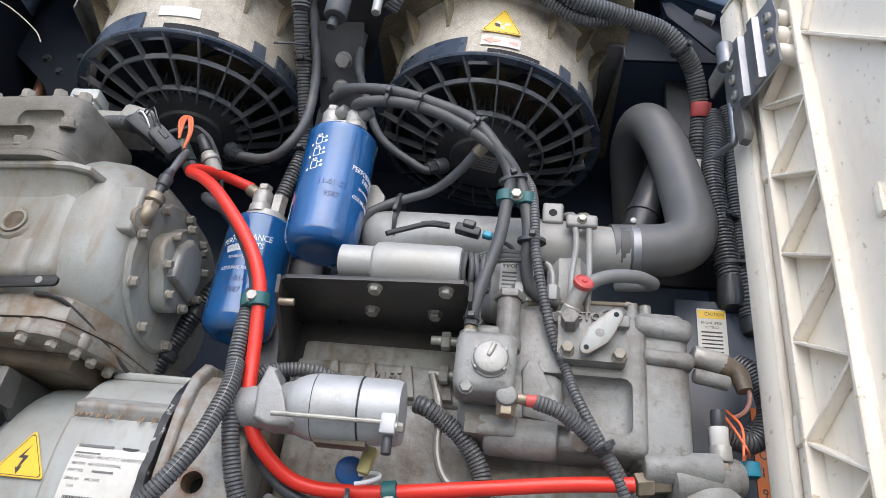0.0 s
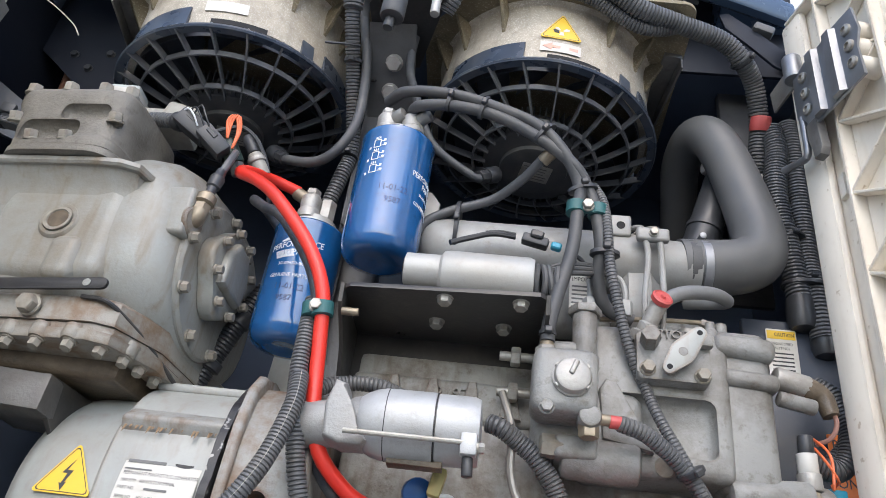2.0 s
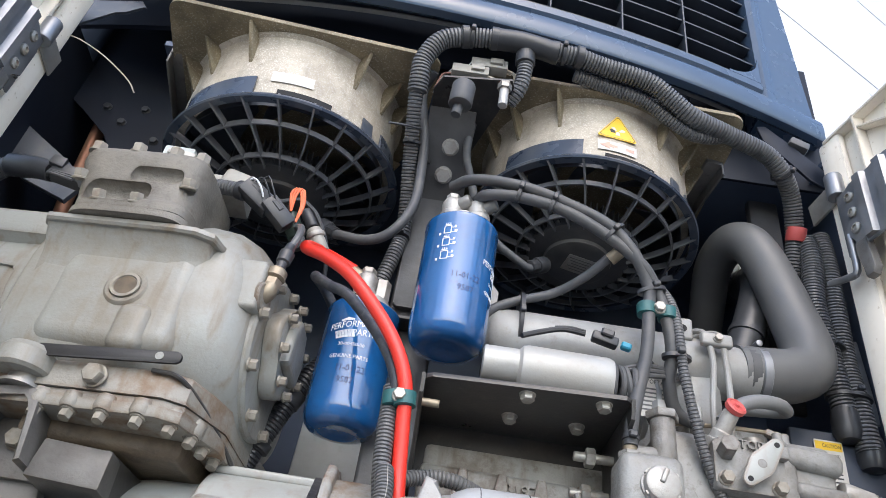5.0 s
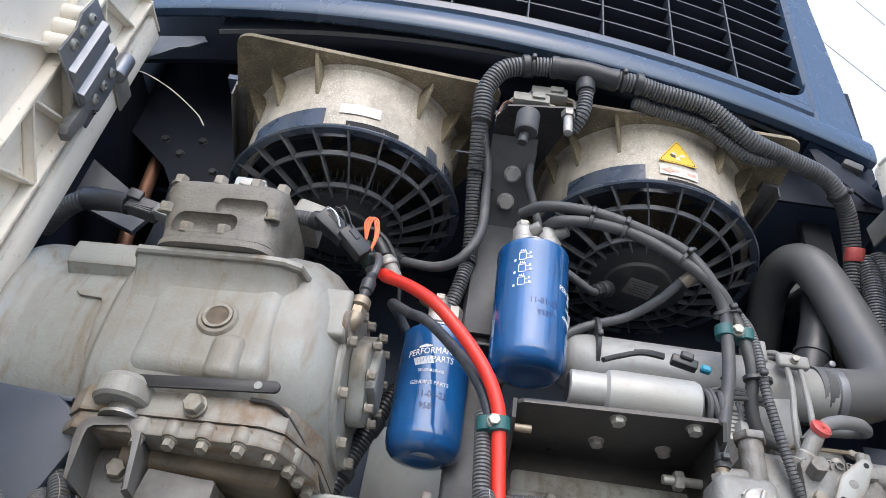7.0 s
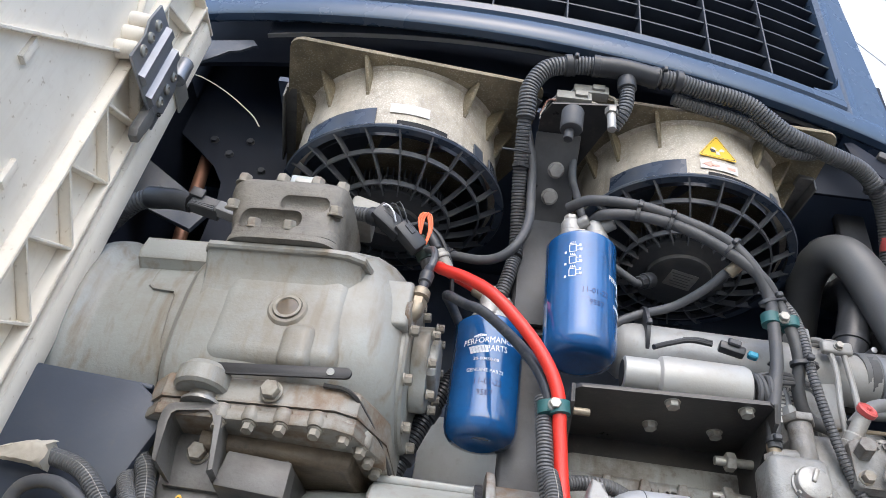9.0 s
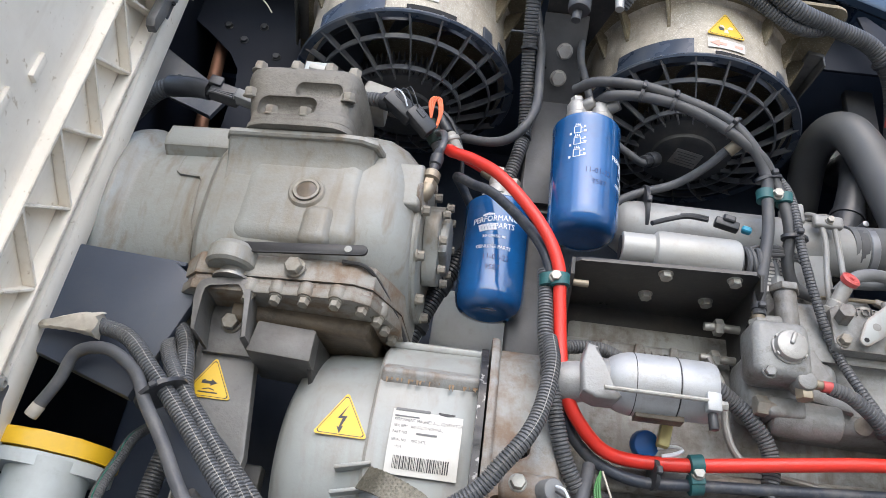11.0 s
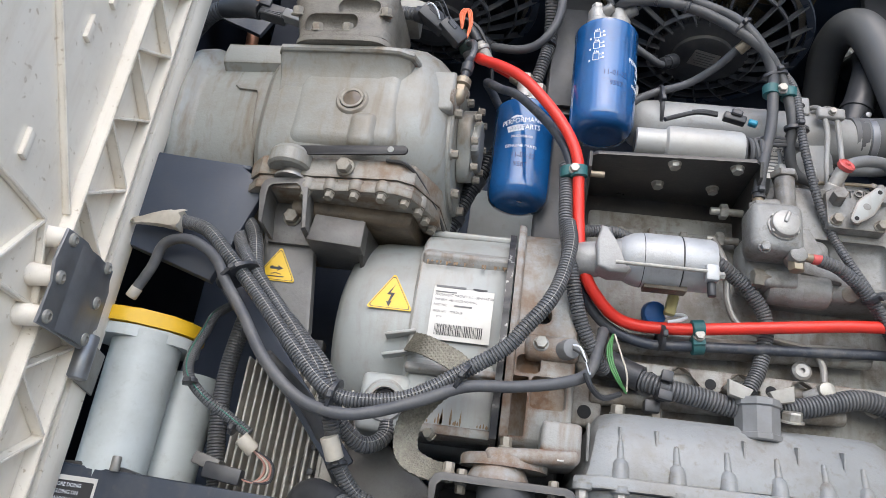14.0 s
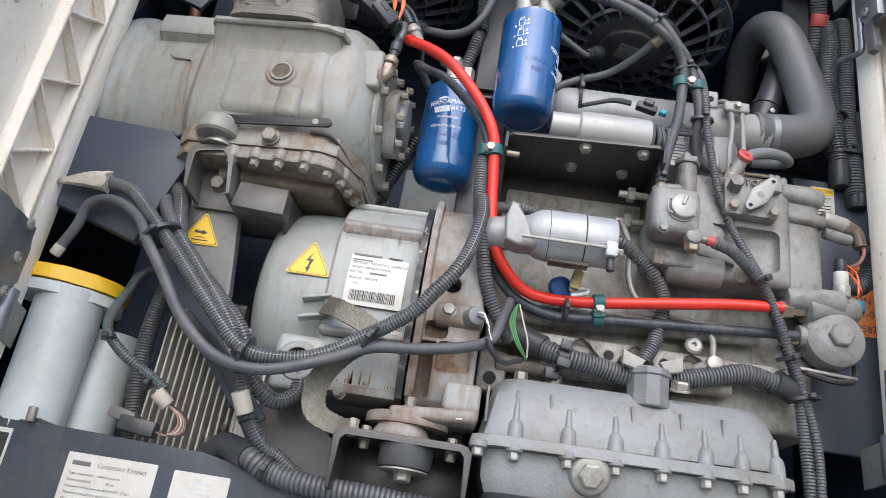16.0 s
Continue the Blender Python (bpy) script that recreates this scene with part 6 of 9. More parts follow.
ps = thing("oil_sensor", (0.33, 0.95, 1.93), "silver oil pressure sensor with a white band and blue plug", "sensor")
part("base_nut", add_cyl(B(), (0.330, 0.962, 1.925), (0.330, 0.958, 1.942), 0.011, 6, 0.001), M_BRASS, ps, smooth=25)
part("can", add_cyl(B(), (0.330, 0.958, 1.942), (0.329, 0.956, 1.962), 0.0135, 20, 0.002), M_ALU, ps)
part("band", add_cyl(B(), (0.329, 0.956, 1.961), (0.328, 0.953, 1.984), 0.0115, 20, 0.001), M_LABEL, ps)
part("boot", add_cyl(B(), (0.328, 0.953, 1.983), (0.328, 0.951, 2.005), 0.009, 16, 0.002), M_PLASTIC, ps)
bm = add_box(B(), (0.376, 1.005, 1.950), (0.024, 0.02, 0.020), 0.003)
solo("blue_plug", bm, M_CYAN, "small blue wire plug beside the tee", "plug")
bm = B()
add_tube(bm, [(0.35, 0.99, 2.02), (0.36, 0.965, 1.99), (0.357, 0.96, 1.95), (0.368, 0.990, 1.962)], 0.0018, 6)
add_tube(bm, [(0.345, 0.99, 2.015), (0.352, 0.965, 1.985), (0.363, 0.96, 1.96), (0.373, 0.992, 1.962)], 0.0018, 6)
solo("sensor_wires", bm, M_ORWIRE, "two thin orange sensor wires", "wires")
# intake manifold
im = thing("intake_manifold", (0.03, 0.99, 2.2), "smooth grey painted intake manifold pipe", "manifold")
MY, MZ, MR = 1.000, 2.246, 0.0440
bm = add_lathe(B(), (-0.165, MY, MZ + 0.002), (1, 0, 0.004), [(0.0, 0), (0.018, 0.002), (0.033, 0.010), (0.042, 0.024), (MR, 0.045), (MR, 0.30), (0.0390, 0.345), (0.0385, 0.395)], 36)
part("pipe", bm, M_MANIFOLD, im)
for x, w in ((0.145, 0.06), (-0.06, 0.06), (0.05, 0.05)):
    bm = add_loft(B(), [(x - w / 2, MY + 0.01, MZ - 0.06, 0.026, 0.05, 2.4), (x - w / 4, MY, MZ - 0.06, 0.034, 0.06, 2.4), (x + w / 4, MY, MZ - 0.06, 0.034, 0.06, 2.4), (x + w / 2, MY + 0.01, MZ - 0.06, 0.026, 0.05, 2.4)], 28)
    part("runner", bm, M_MANIFOLD, im)
bm = add_box(B(), (0.118, 0.972, 2.287), (0.030, 0.03, 0.035), 0.004, 3)
part("lug", bm, M_MANIFOLD, im)
bm = add_lathe(B(), (0.118, 0.9565, 2.286), (0, -1, 0), [(0.006, 0), (0.006, 0.0006), (0, 0.0006)], 14)
part("lug_hole", bm, M_HOLE, im)
# two injector pipes under a clip
for dx in (-0.010, 0.010):
    bm = add_tube(B(), [(0.157 + dx, 0.945, 2.12), (0.157 + dx * 1.2, 0.94, 2.165), (0.160 + dx * 0.9, 0.942, 2.225), (0.158 + dx, 0.946, 2.262), (0.155 + dx, 0.962, 2.288), (0.135 + dx, 0.985, 2.292), (0.11 + dx, 1.01, 2.28)], 0.0042, 10)
    solo("injector_pipe", bm, M_MANIFOLD, "thin painted injector pipe bent over the manifold", "pipe", "injector pipes")
bm = add_box(B(), (0.158, 0.942, 2.263), (0.044, 0.012, 0.020), 0.004, 3)
clip = solo("pipe_clip", bm, M_MANIFOLD, "small grey clip holding two injector pipes", "clip")
bolt((0.158, 0.9355, 2.263), (0, -1, 0), clip, M_ZINC, 0.010, 0.005)
for x0 in (0.03, 0.075):
    bm = add_tube(B(), [(-0.02 + x0, 0.955, 2.19), (0.03 + x0, 0.948, 2.196), (0.044 + x0, 0.945, 2.18), (0.046 + x0, 0.945, 2.15)], 0.0042, 10)
    solo("injector_pipe", bm, M_MANIFOLD, "thin painted injector pipe bent over the manifold", "pipe", "injector pipes")
    bm = add_cyl(B(), (0.046 + x0, 0.945, 2.135), (0.046 + x0, 0.945, 2.158), 0.010, 6, 0.002)
    solo("pipe_nut", bm, M_MANIFOLD, "painted hexagon pipe nut", "nut", "pipe nuts")
# rubber elbow with its clamp
el = thing("intake_elbow", (0.28, 1.0, 2.2), "matt black rubber intake elbow with a steel band clamp", "hose")
bm = add_tube(B(), [(0.205, 1.000, 2.252), (0.250, 1.002, 2.257), (0.290, 1.005, 2.265), (0.318, 1.010, 2.284), (0.329, 1.020, 2.322), (0.326, 1.035, 2.38), (0.315, 1.047, 2.45), (0.300, 1.055, 2.512), (0.284, 1.066, 2.554), (0.270, 1.093, 2.576), (0.263, 1.135, 2.580), (0.262, 1.18, 2.566), (0.272, 1.24, 2.530), (0.285, 1.32, 2.47)], 0.0405, 28, r_end=0.031)
part("elbow", bm, M_ELBOW, el)
part("rear_band", add_lathe(B(), (0.213, 1.001, 2.252), (1, 0.05, 0.05), [(0.0406, 0), (0.0414, 0.001), (0.0414, 0.014), (0.0406, 0.015)], 36), M_RUBBER, el, "dark inner clamp band")
bm = add_lathe(B(), (0.230, 1.002, 2.253), (1, 0.05, 0.05), [(0.0408, 0), (0.0420, 0.001), (0.0420, 0.012), (0.0408, 0.013)], 36)
part("band_clamp", bm, M_STEELGALV, el, "bright steel band clamp")
part("clamp_screw", add_cyl(B(), (0.236, 0.976, 2.294), (0.236, 1.0, 2.298), 0.005, 10, 0.001), M_STEELGALV, el)
bp = thing("breather_pipe", (0.26, 1.09, 2.33), "dark plastic pipe with a band behind the intake elbow", "pipe")
part("pipe", add_tube(B(), [(0.245, 1.095, 2.30), (0.269, 1.090, 2.373), (0.285, 1.092, 2.42), (0.305, 1.105, 2.48), (0.33, 1.15, 2.55), (0.35, 1.25, 2.60)], 0.027, 20), M_PLASTIC, bp)
part("band", add_lathe(B(), (0.270, 1.090, 2.376), (0.3, 0, 0.95), [(0.027, 0), (0.0295, 0.001), (0.0295, 0.010), (0.027, 0.011)], 26), M_PLASTIC, bp)
bm = add_box(B(), (0.30, 1.20, 2.36), (0.22, 0.012, 0.10), 0.003, 2, (0, 0, 0))
solo("bulkhead", bm, M_BLACKSTEEL, "black folded panel behind the intake elbow", "panel")

# ---- starter motor ----
st = thing("starter_motor", (-0.12, 0.885, 1.905), "bright aluminium starter motor with through bolts", "motor")
SA = Vector((-0.212, 0.882, 1.941))
SD = Vector((1, 0.0, 0.012)).normalized()
bm = add_lathe(B(), SA + SD * 0.026, SD, [(0.022, 0.0), (0.027, 0.004), (0.0325, 0.012), (0.0370, 0.022), (0.0392, 0.032), (0.0395, 0.038), (0.0395, 0.089)], 40)
part("yoke", bm, M_STARTER, st)
bm = add_lathe(B(), SA + SD * 0.1165, SD, [(0.0375, 0), (0.0387, 0.001), (0.0385, 0.040), (0.036, 0.047), (0.010, 0.0495), (0.0, 0.0495)], 36)
part("end_cover", bm, M_STARTER, st)
for h in (0.062, 0.1155):
    part("joint_ring", add_lathe(B(), SA + SD * h, SD, [(0.0398, 0), (0.0398, 0.001)], 36), M_INK, st)
bm = add_lathe(B(), SA + SD * 0.012, SD, [(0.020, 0), (0.027, 0.012), (0.030, 0.030)], 28)
part("drive_cone", bm, M_NOSE, st)
bm = add_prism(B(), [(-0.214, 1.914), (-0.196, 1.907), (-0.172, 1.908), (-0.166, 1.913), (-0.170, 1.919), (-0.186, 1.934), (-0.194, 1.952), (-0.196, 1.974), (-0.210, 1.978), (-0.217, 1.95)], Matrix.Translation((0, 0.886, 0)) @ Matrix.Rotation(radians(90), 4, "X"), 0.036, 0.005, 3)
part("nose_housing", bm, M_NOSE, st)
part("nose_rib", add_lathe(B(), (-0.196, 0.868, 1.948), (1, 0.1, 0), [(0.012, 0), (0.010, 0.012), (0.004, 0.022), (0, 0.024)], 20), M_NOSE, st)
bm = add_cyl(B(), (-0.255, 0.895, 1.935), (-0.205, 0.885, 1.938), 0.026, 24, 0.006)
part("drive_nose", bm, M_NOSE, st)
bm = add_cyl(B(), (-0.190, 0.840, 1.917), (-0.060, 0.844, 1.919), 0.0028, 10)
part("through_bolt", bm, M_ZINC, st)
bm = add_box(B(), (-0.058, 0.849, 1.918), (0.018, 0.016, 0.024), 0.003)
part("bolt_lug", bm, M_STARTER, st)
bolt((-0.049, 0.849, 1.916), (1, 0, 0), st, M_ZINC, 0.010, 0.006)
part("drain_tube", add_cyl(B(), (-0.058, 0.853, 1.906), (-0.057, 0.853, 1.886), 0.006, 12, 0.001), M_PLASTIC, st)
part("lower_strip", add_box(B(), (-0.115, 0.884, 1.902), (0.06, 0.020, 0.008), 0.001), M_OILY, st)
bm = add_cyl(B(), (-0.116, 0.965, 1.892), (-0.112, 0.948, 1.888), 0.018, 20, 0.003)
solo("blue_connector", bm, M_BLUEPLUG, "round blue connector under the starter", "connector")
bm = add_box(B(), (-0.092, 0.940, 1.900), (0.016, 0.016, 0.034), 0.004, 2, (0, 12, 0))
solo("cream_clip", bm, M_PALEYELLOW, "pale yellow plastic clip beside the blue connector", "clip")
bm = add_tube(B(), [(-0.10, 0.945, 1.884), (-0.080, 0.938, 1.886), (-0.072, 0.93, 1.880), (-0.085, 0.925, 1.872), (-0.10, 0.925, 1.868)], 0.0028, 8)
solo("white_wire", bm, M_WHITEINK, "short white wire under the starter", "wire")

# the whole engine group sits a little nearer the generator
for ob in list(scene.objects)[ENGINE_FIRST:]:
    if ob.parent is None:
        ob.location.x -= 0.008

# ---- filters ----
def filter_can(name, x, y, z0, z1, r, label):
    f = thing(name, (x, y, z0), label, "filter", "blue spin-on filters")
    h = z1 - z0
    bm = add_lathe(B(), (x, y, z0), (0, 0, 1), [(0.0, 0.003), (r * 0.30, 0.002), (r * 0.50, 0.0), (r * 0.68, 0.001), (r * 0.84, 0.004), (r * 0.93, 0.010), (r * 0.98, 0.019), (r, 0.029), (r, h - 0.012), (r * 1.02, h - 0.009), (r * 1.02, h - 0.003), (r * 0.98, h), (r * 0.8, h + 0.002), (0.0, h + 0.002)], 56)
    part("can", bm, M_BLUE, f)
    bm = add_lathe(B(), (x, y, z1 + 0.001), (0, 0, 1), [(r * 0.80, 0), (r * 0.80, 0.008), (r * 0.6, 0.012), (0.0, 0.012)], 32)
    part("seat", bm, M_SILVER, f)
    return f


def on_can(x, y, z, r, deg):
    a = radians(deg)
    n = Vector((math.sin(a), -math.cos(a), 0))
    return facing(Vector((x, y, z)) + n * r, n)


RX, RY, RR = -0.218, 0.950, 0.0535
fr = filter_can("fuel_filter", RX, RY, 2.186, 2.388, RR, "glossy blue spin-on filter with white pictograms")
LX, LY = -0.343, 1.040
fl = filter_can("fuel_filter", LX, LY, 2.086, 2.275, RR, "glossy blue spin-on filter with white lettering")


def can_words(bm, x, y, z, deg, text, size, wide=0.9):
    add_words(bm, text, size, on_can(x, y, z, RR + 0.0004, deg), 0.0003, "CENTER", RR, wide)


bm = B()
can_words(bm, RX, RY, 2.312, 76, "PERFORMANCE", 0.013, 0.75)
can_words(bm, RX, RY, 2.300, 78, "PARTS", 0.013, 0.75)
can_words(bm, RX, RY, 2.284, 76, "30-00450-00", 0.007, 0.9)
can_words(bm, RX, RY, 2.266, 76, "GENUINE PARTS", 0.0085, 0.8)
part("lettering", bm, M_WHITEINK, fr)
bm = B()
for k, z in enumerate((2.352, 2.330, 2.307)):
    for dx, dz, w, h in ((0, 0, 0.010, 0.0012), (0, 0.013, 0.010, 0.0012), (-0.005, 0.0065, 0.0012, 0.013), (0.005, 0.0065, 0.0012, 0.013), (0.008, 0.010, 0.006, 0.001), (0.011, 0.012, 0.003, 0.004), (-0.011, 0.0, 0.003, 0.004), (0.009, 0.002, 0.009, 0.001), (0.012, 0.0045, 0.004, 0.003), (0.0, 0.0155, 0.009, 0.001), (-0.003, 0.0175, 0.001, 0.003), (0.0, 0.0175, 0.001, 0.003), (0.003, 0.0175, 0.001, 0.003)):
        add_box(bm, on_can(RX, RY, z + dz - 0.006, RR + 0.0002, -23 + math.degrees(dx / RR)).translation, (w, 0.0006, h), 0, rot=(0, 0, -23 + math.degrees(dx / RR)))
part("pictograms", bm, M_WHITEINK, fr)
bm = B()
can_words(bm, RX, RY, 2.276, 14, "11-01-22", 0.014, 0.85)
can_words(bm, RX, RY, 2.256, 16, "9587", 0.013, 0.9)
part("marker_writing", bm, M_MARKER, fr)
bm = B()
can_words(bm, LX, LY, 2.228, -2, "PERFORMANCE", 0.0145, 0.8)
can_words(bm, LX, LY, 2.2135, 12, "PARTS", 0.0145, 0.8)
for k in range(9):
    z, d = 2.2190 - 0.0014 * k, 26 - 0.5 * k
    for j in range(6):
        add_box(bm, on_can(LX, LY, z, RR + 0.0002, -d - 6 + j * 5).translation, (0.0041, 0.0006, 0.0009 if k < 7 else 0.0014), 0, rot=(0, 0, -d - 6 + j * 5))
for j in range(7):
    add_box(bm, on_can(LX, LY, 2.2365 + 0.0004 * (3 - abs(j - 3)), RR + 0.0002, -26 + 3.0 * j).translation, (0.0024, 0.0006, 0.0050 - 0.0008 * abs(j - 3)), 0, rot=(0, 0, -26 + 3.0 * j))
for v in bm.verts:
    v.co.z += (v.co.x - LX) * 0.13
can_words(bm, LX, LY, 2.195, -4, "30-00450-00", 0.0075, 1.0)
can_words(bm, LX, LY, 2.176, -4, "GENUINE PARTS", 0.0085, 0.9)
part("lettering", bm, M_WHITEINK, fl)
bm = B()
can_words(bm, LX, LY, 2.158, 2, "11-01-22", 0.014, 0.85)
can_words(bm, LX, LY, 2.140, -2, "9587", 0.013, 0.9)
part("marker_writing", bm, M_MARKER, fl)
# heads and fittings
hr = thing("hose_manifold", (RX, RY, 2.40), "cast filter head with brass hose unions", "fitting")
part("body", add_lathe(B(), (RX, RY + 0.005, 2.398), (0, 0, 1), [(0.034, 0), (0.034, 0.012), (0.022, 0.018), (0, 0.018)], 28), M_SILVER, hr)
for x, y, z in ((RX - 0.018, RY - 0.015, 2.405), (RX + 0.020, RY - 0.020, 2.402)):
    part("union", add_lathe(B(), (x, y, z - 0.006), (-0.05, -0.08, 1), [(0.0185, 0), (0.0185, 0.008), (0.016, 0.011), (0.0165, 0.019), (0.0165, 0.027), (0.013, 0.033), (0.009, 0.035)], 26), M_ALU, hr)
    part("hex_cap", add_cyl(B(), (x - 0.002, y - 0.003, z + 0.028), (x - 0.002, y - 0.004, z + 0.037), 0.011, 6, 0.002), M_ALU, hr, smooth=25)
    part("collar", add_cyl(B(), (x + 0.006, y - 0.006, z + 0.016), (x + 0.024, y - 0.018, z + 0.022), 0.0105, 16, 0.002), M_STEEL, hr)
hl = thing("hose_manifold", (LX, LY, 2.285), "cast filter head with a dull steel elbow union", "fitting")
part("body", add_lathe(B(), (LX, LY, 2.286), (0, 0, 1), [(0.034, 0), (0.034, 0.010), (0.020, 0.016), (0, 0.016)], 28), M_SILVER, hl)
part("union", add_lathe(B(), (LX - 0.006, LY - 0.02, 2.292), (0, -0.05, 1), [(0.0175, 0), (0.0175, 0.012), (0.015, 0.016), (0.016, 0.026), (0.016, 0.036), (0.012, 0.042), (0.009, 0.044)], 26), M_ALU, hl)
part("hex_cap", add_cyl(B(), (LX - 0.006, LY - 0.022, 2.334), (LX - 0.006, LY - 0.022, 2.344), 0.012, 6, 0.002), M_ALU, hl, smooth=25)
part("union", add_cyl(B(), (LX + 0.018, LY - 0.01, 2.298), (LX + 0.018, LY - 0.010, 2.332), 0.013, 6, 0.002), M_ALU, hl, smooth=25)
part("elbow", add_cyl(B(), (LX - 0.012, LY - 0.022, 2.326), (LX - 0.034, LY - 0.02, 2.340), 0.0105, 14, 0.003), M_BRASS, hl)
bm = add_box(B(), (-0.255, 1.055, 2.278), (0.19, 0.05, 0.006), 0.002)
solo("filter_bracket", bm, M_BLACKSTEEL, "black flat bracket that carries the rear filter", "bracket")
bm = B()
add_prism(bm, [(-0.03, -0.05), (-0.01, -0.07), (-0.005, 0.03), (-0.02, 0.05), (-0.12, 0.05), (-0.12, -0.05)], facing((-0.145, 1.01, 2.30), (0, -1, 0)), 0.006, 0.001)
solo("filter_bracket", bm, M_STEEL, "bare grey steel plate behind the front filter", "bracket")

# ---- centre post with its plate and shelf ----
cp = thing("centre_post", (-0.265, 1.06, 1.55), "black steel centre post with bolted plate", "post")
part("upright", add_box(B(), (-0.275, 1.085, 2.06), (0.074, 0.04, 1.08), 0.006, 3), M_UPRIGHT, cp)
bm = B()
add_prism(bm, rounded(0.074, 0.24, 0.006), facing((-0.270, 1.060, 2.430), (0, -1, 0)), 0.008, 0.002)
part("plate", bm, M_UPRIGHT, cp)
bm = add_prism(B(), [(1.062, 2.535), (0.940, 2.643), (0.935, 2.637), (1.057, 2.529)], Matrix(((0, 0, 1, -0.302), (1, 0, 0, 0), (0, 1, 0, 0), (0, 0, 0, 1))), 0.078, 0.001)
part("sloping_plate", bm, M_UPRIGHT, cp)
bolt((-0.259, 0.984, 2.596), (0, -0.66, -0.75), cp, M_ALU, 0.024, 0.011)
bolt((-0.264, 1.020, 2.564), (0, -0.66, -0.75), cp, M_ALU, 0.024, 0.011)
part("slot", add_box(B(), (-0.292, 1.006, 2.574), (0.008, 0.004, 0.024), 0.001, 1, (-42, 0, 0)), M_HOLE, cp)
sh = thing("connector_shelf", (-0.245, 0.93, 2.63), "black folded shelf with grey connectors and a rubber cap", "shelf")
bm = B()
add_prism(bm, [(-0.300, 1.035), (-0.300, 0.90), (-0.285, 0.872), (-0.175, 0.860), (-0.170, 0.875), (-0.225, 1.035)], Matrix.Translation((0, 0, 2.640)), 0.005, 0.001)
part("plate", bm, M_BLACKSTEEL, sh)
part("rubber_cap", add_cyl(B(), (-0.252, 0.872, 2.578), (-0.250, 0.868, 2.622), 0.019, 26, 0.004), M_RUBBER, sh)
part("cap_nipple", add_cyl(B(), (-0.256, 0.876, 2.560), (-0.254, 0.874, 2.580), 0.008, 14, 0.001), M_RUBBER, sh)
part("tube_tip", add_cyl(B(), (-0.186, 0.866, 2.585), (-0.186, 0.866, 2.630), 0.0075, 16, 0.0015), M_ALU, sh)
part("tube_nut", add_cyl(B(), (-0.186, 0.866, 2.622), (-0.186, 0.866, 2.636), 0.0115, 6, 0.001), M_STEEL, sh, smooth=25)
for k, (x, z) in enumerate(((-0.245, 2.690), (-0.215, 2.712))):
    g = thing("wire_connector", (x, 0.90, z), "grey multi-pin connector with coloured wires", "connector", "connectors on the shelf")
    part("shell", add_box(B(), (x, 0.898, z), (0.062, 0.020, 0.020), 0.002), M_GREYCONN, g)
    part("latch", add_box(B(), (x + 0.012, 0.886, z + 0.002), (0.022, 0.006, 0.012), 0.001), M_GREYCONN, g)
    for j in range(4):
        part("wire", add_tube(B(), [(x - 0.03, 0.90, z + 0.004 * (j - 1.5)), (x - 0.045, 0.905 + 0.003 * j, z - 0.004), (x - 0.055, 0.915, z - 0.03 - 0.004 * j)], 0.0018, 6), (M_PINK, M_TAPE, M_POST, M_WHITEINK)[j], g)
    part("wire", add_tube(B(), [(x + 0.03, 0.90, z), (x + 0.045, 0.90, z - 0.01), (x + 0.046, 0.91, z - 0.035)], 0.003, 6), M_TAPE, g)

# ---- bracket with its silver cylinder ----
br = thing("steel_bracket", (-0.117, 0.93, 2.03), "black folded steel bracket with bolts from below", "bracket")
bm = B()
add_prism(bm, [(-0.238, 1.005), (-0.236, 0.875), (-0.228, 0.868), (0.0, 0.852), (0.008, 0.86), (0.012, 1.005)], Matrix.Translation((0, 0, 2.103)), 0.006, 0.001)
part("plate", bm, M_BLACKSTEEL, br)
part("back_plate", add_box(B(), (-0.113, 1.004, 2.065), (0.25, 0.006, 0.08), 0.002), M_BLACKSTEEL, br)
bm = B()
add_prism(bm, [(0.870, 2.108), (1.004, 2.108), (1.004, 2.00), (0.955, 2.005), (0.93, 2.05), (0.875, 2.085)], Matrix(((0, 0, 1, -0.2405), (1, 0, 0, 0), (0, 1, 0, 0), (0, 0, 0, 1))), 0.005, 0.001)
part("side_plate", bm, M_BLACKSTEEL, br)
bm = B()
add_prism(bm, [(0.856, 2.108), (1.004, 2.108), (1.004, 2.00), (0.955, 2.015), (0.92, 2.06), (0.862, 2.085)], Matrix(((0, 0, 1, 0.007), (1, 0, 0, 0), (0, 1, 0, 0), (0, 0, 0, 1))), 0.005, 0.001)
part("side_plate", bm, M_BLACKSTEEL, br)
for x, y in ((-0.113, 0.876), (-0.022, 0.872), (-0.125, 0.940), (-0.040, 0.940)):
    bolt((x, y, 2.103), (0, -0.1, -1), br, M_ZINC, 0.015, 0.007)
for x, y, z in ((-0.012, 0.945, 2.066), (-0.012, 0.968, 2.028)):
    b = part("stud", add_cyl(B(), (x - 0.03, y, z), (x + 0.02, y, z), 0.006, 12, 0.001), M_ZINC, br)
    part("nut", add_cyl(B(), (x - 0.016, y, z), (x - 0.004, y, z), 0.0125, 6, 0.002), M_ZINC, b, smooth=25)
part("stud", add_cyl(B(), (-0.236, 0.885, 2.077), (-0.215, 0.885, 2.077), 0.005, 10, 0.001), M_BRASS, br)
cyl = thing("silver_canister", (-0.07, 0.905, 2.11), "satin silver cylindrical canister lying on the bracket", "canister")
bm = add_lathe(B(), (-0.126, 0.902, 2.148), (1, -0.03, -0.02), [(0.010, 0), (0.026, 0.001), (0.031, 0.005), (0.0325, 0.012), (0.0325, 0.112), (0.030, 0.118), (0.0, 0.119)], 36)
part("body", bm, M_SILVER, cyl)
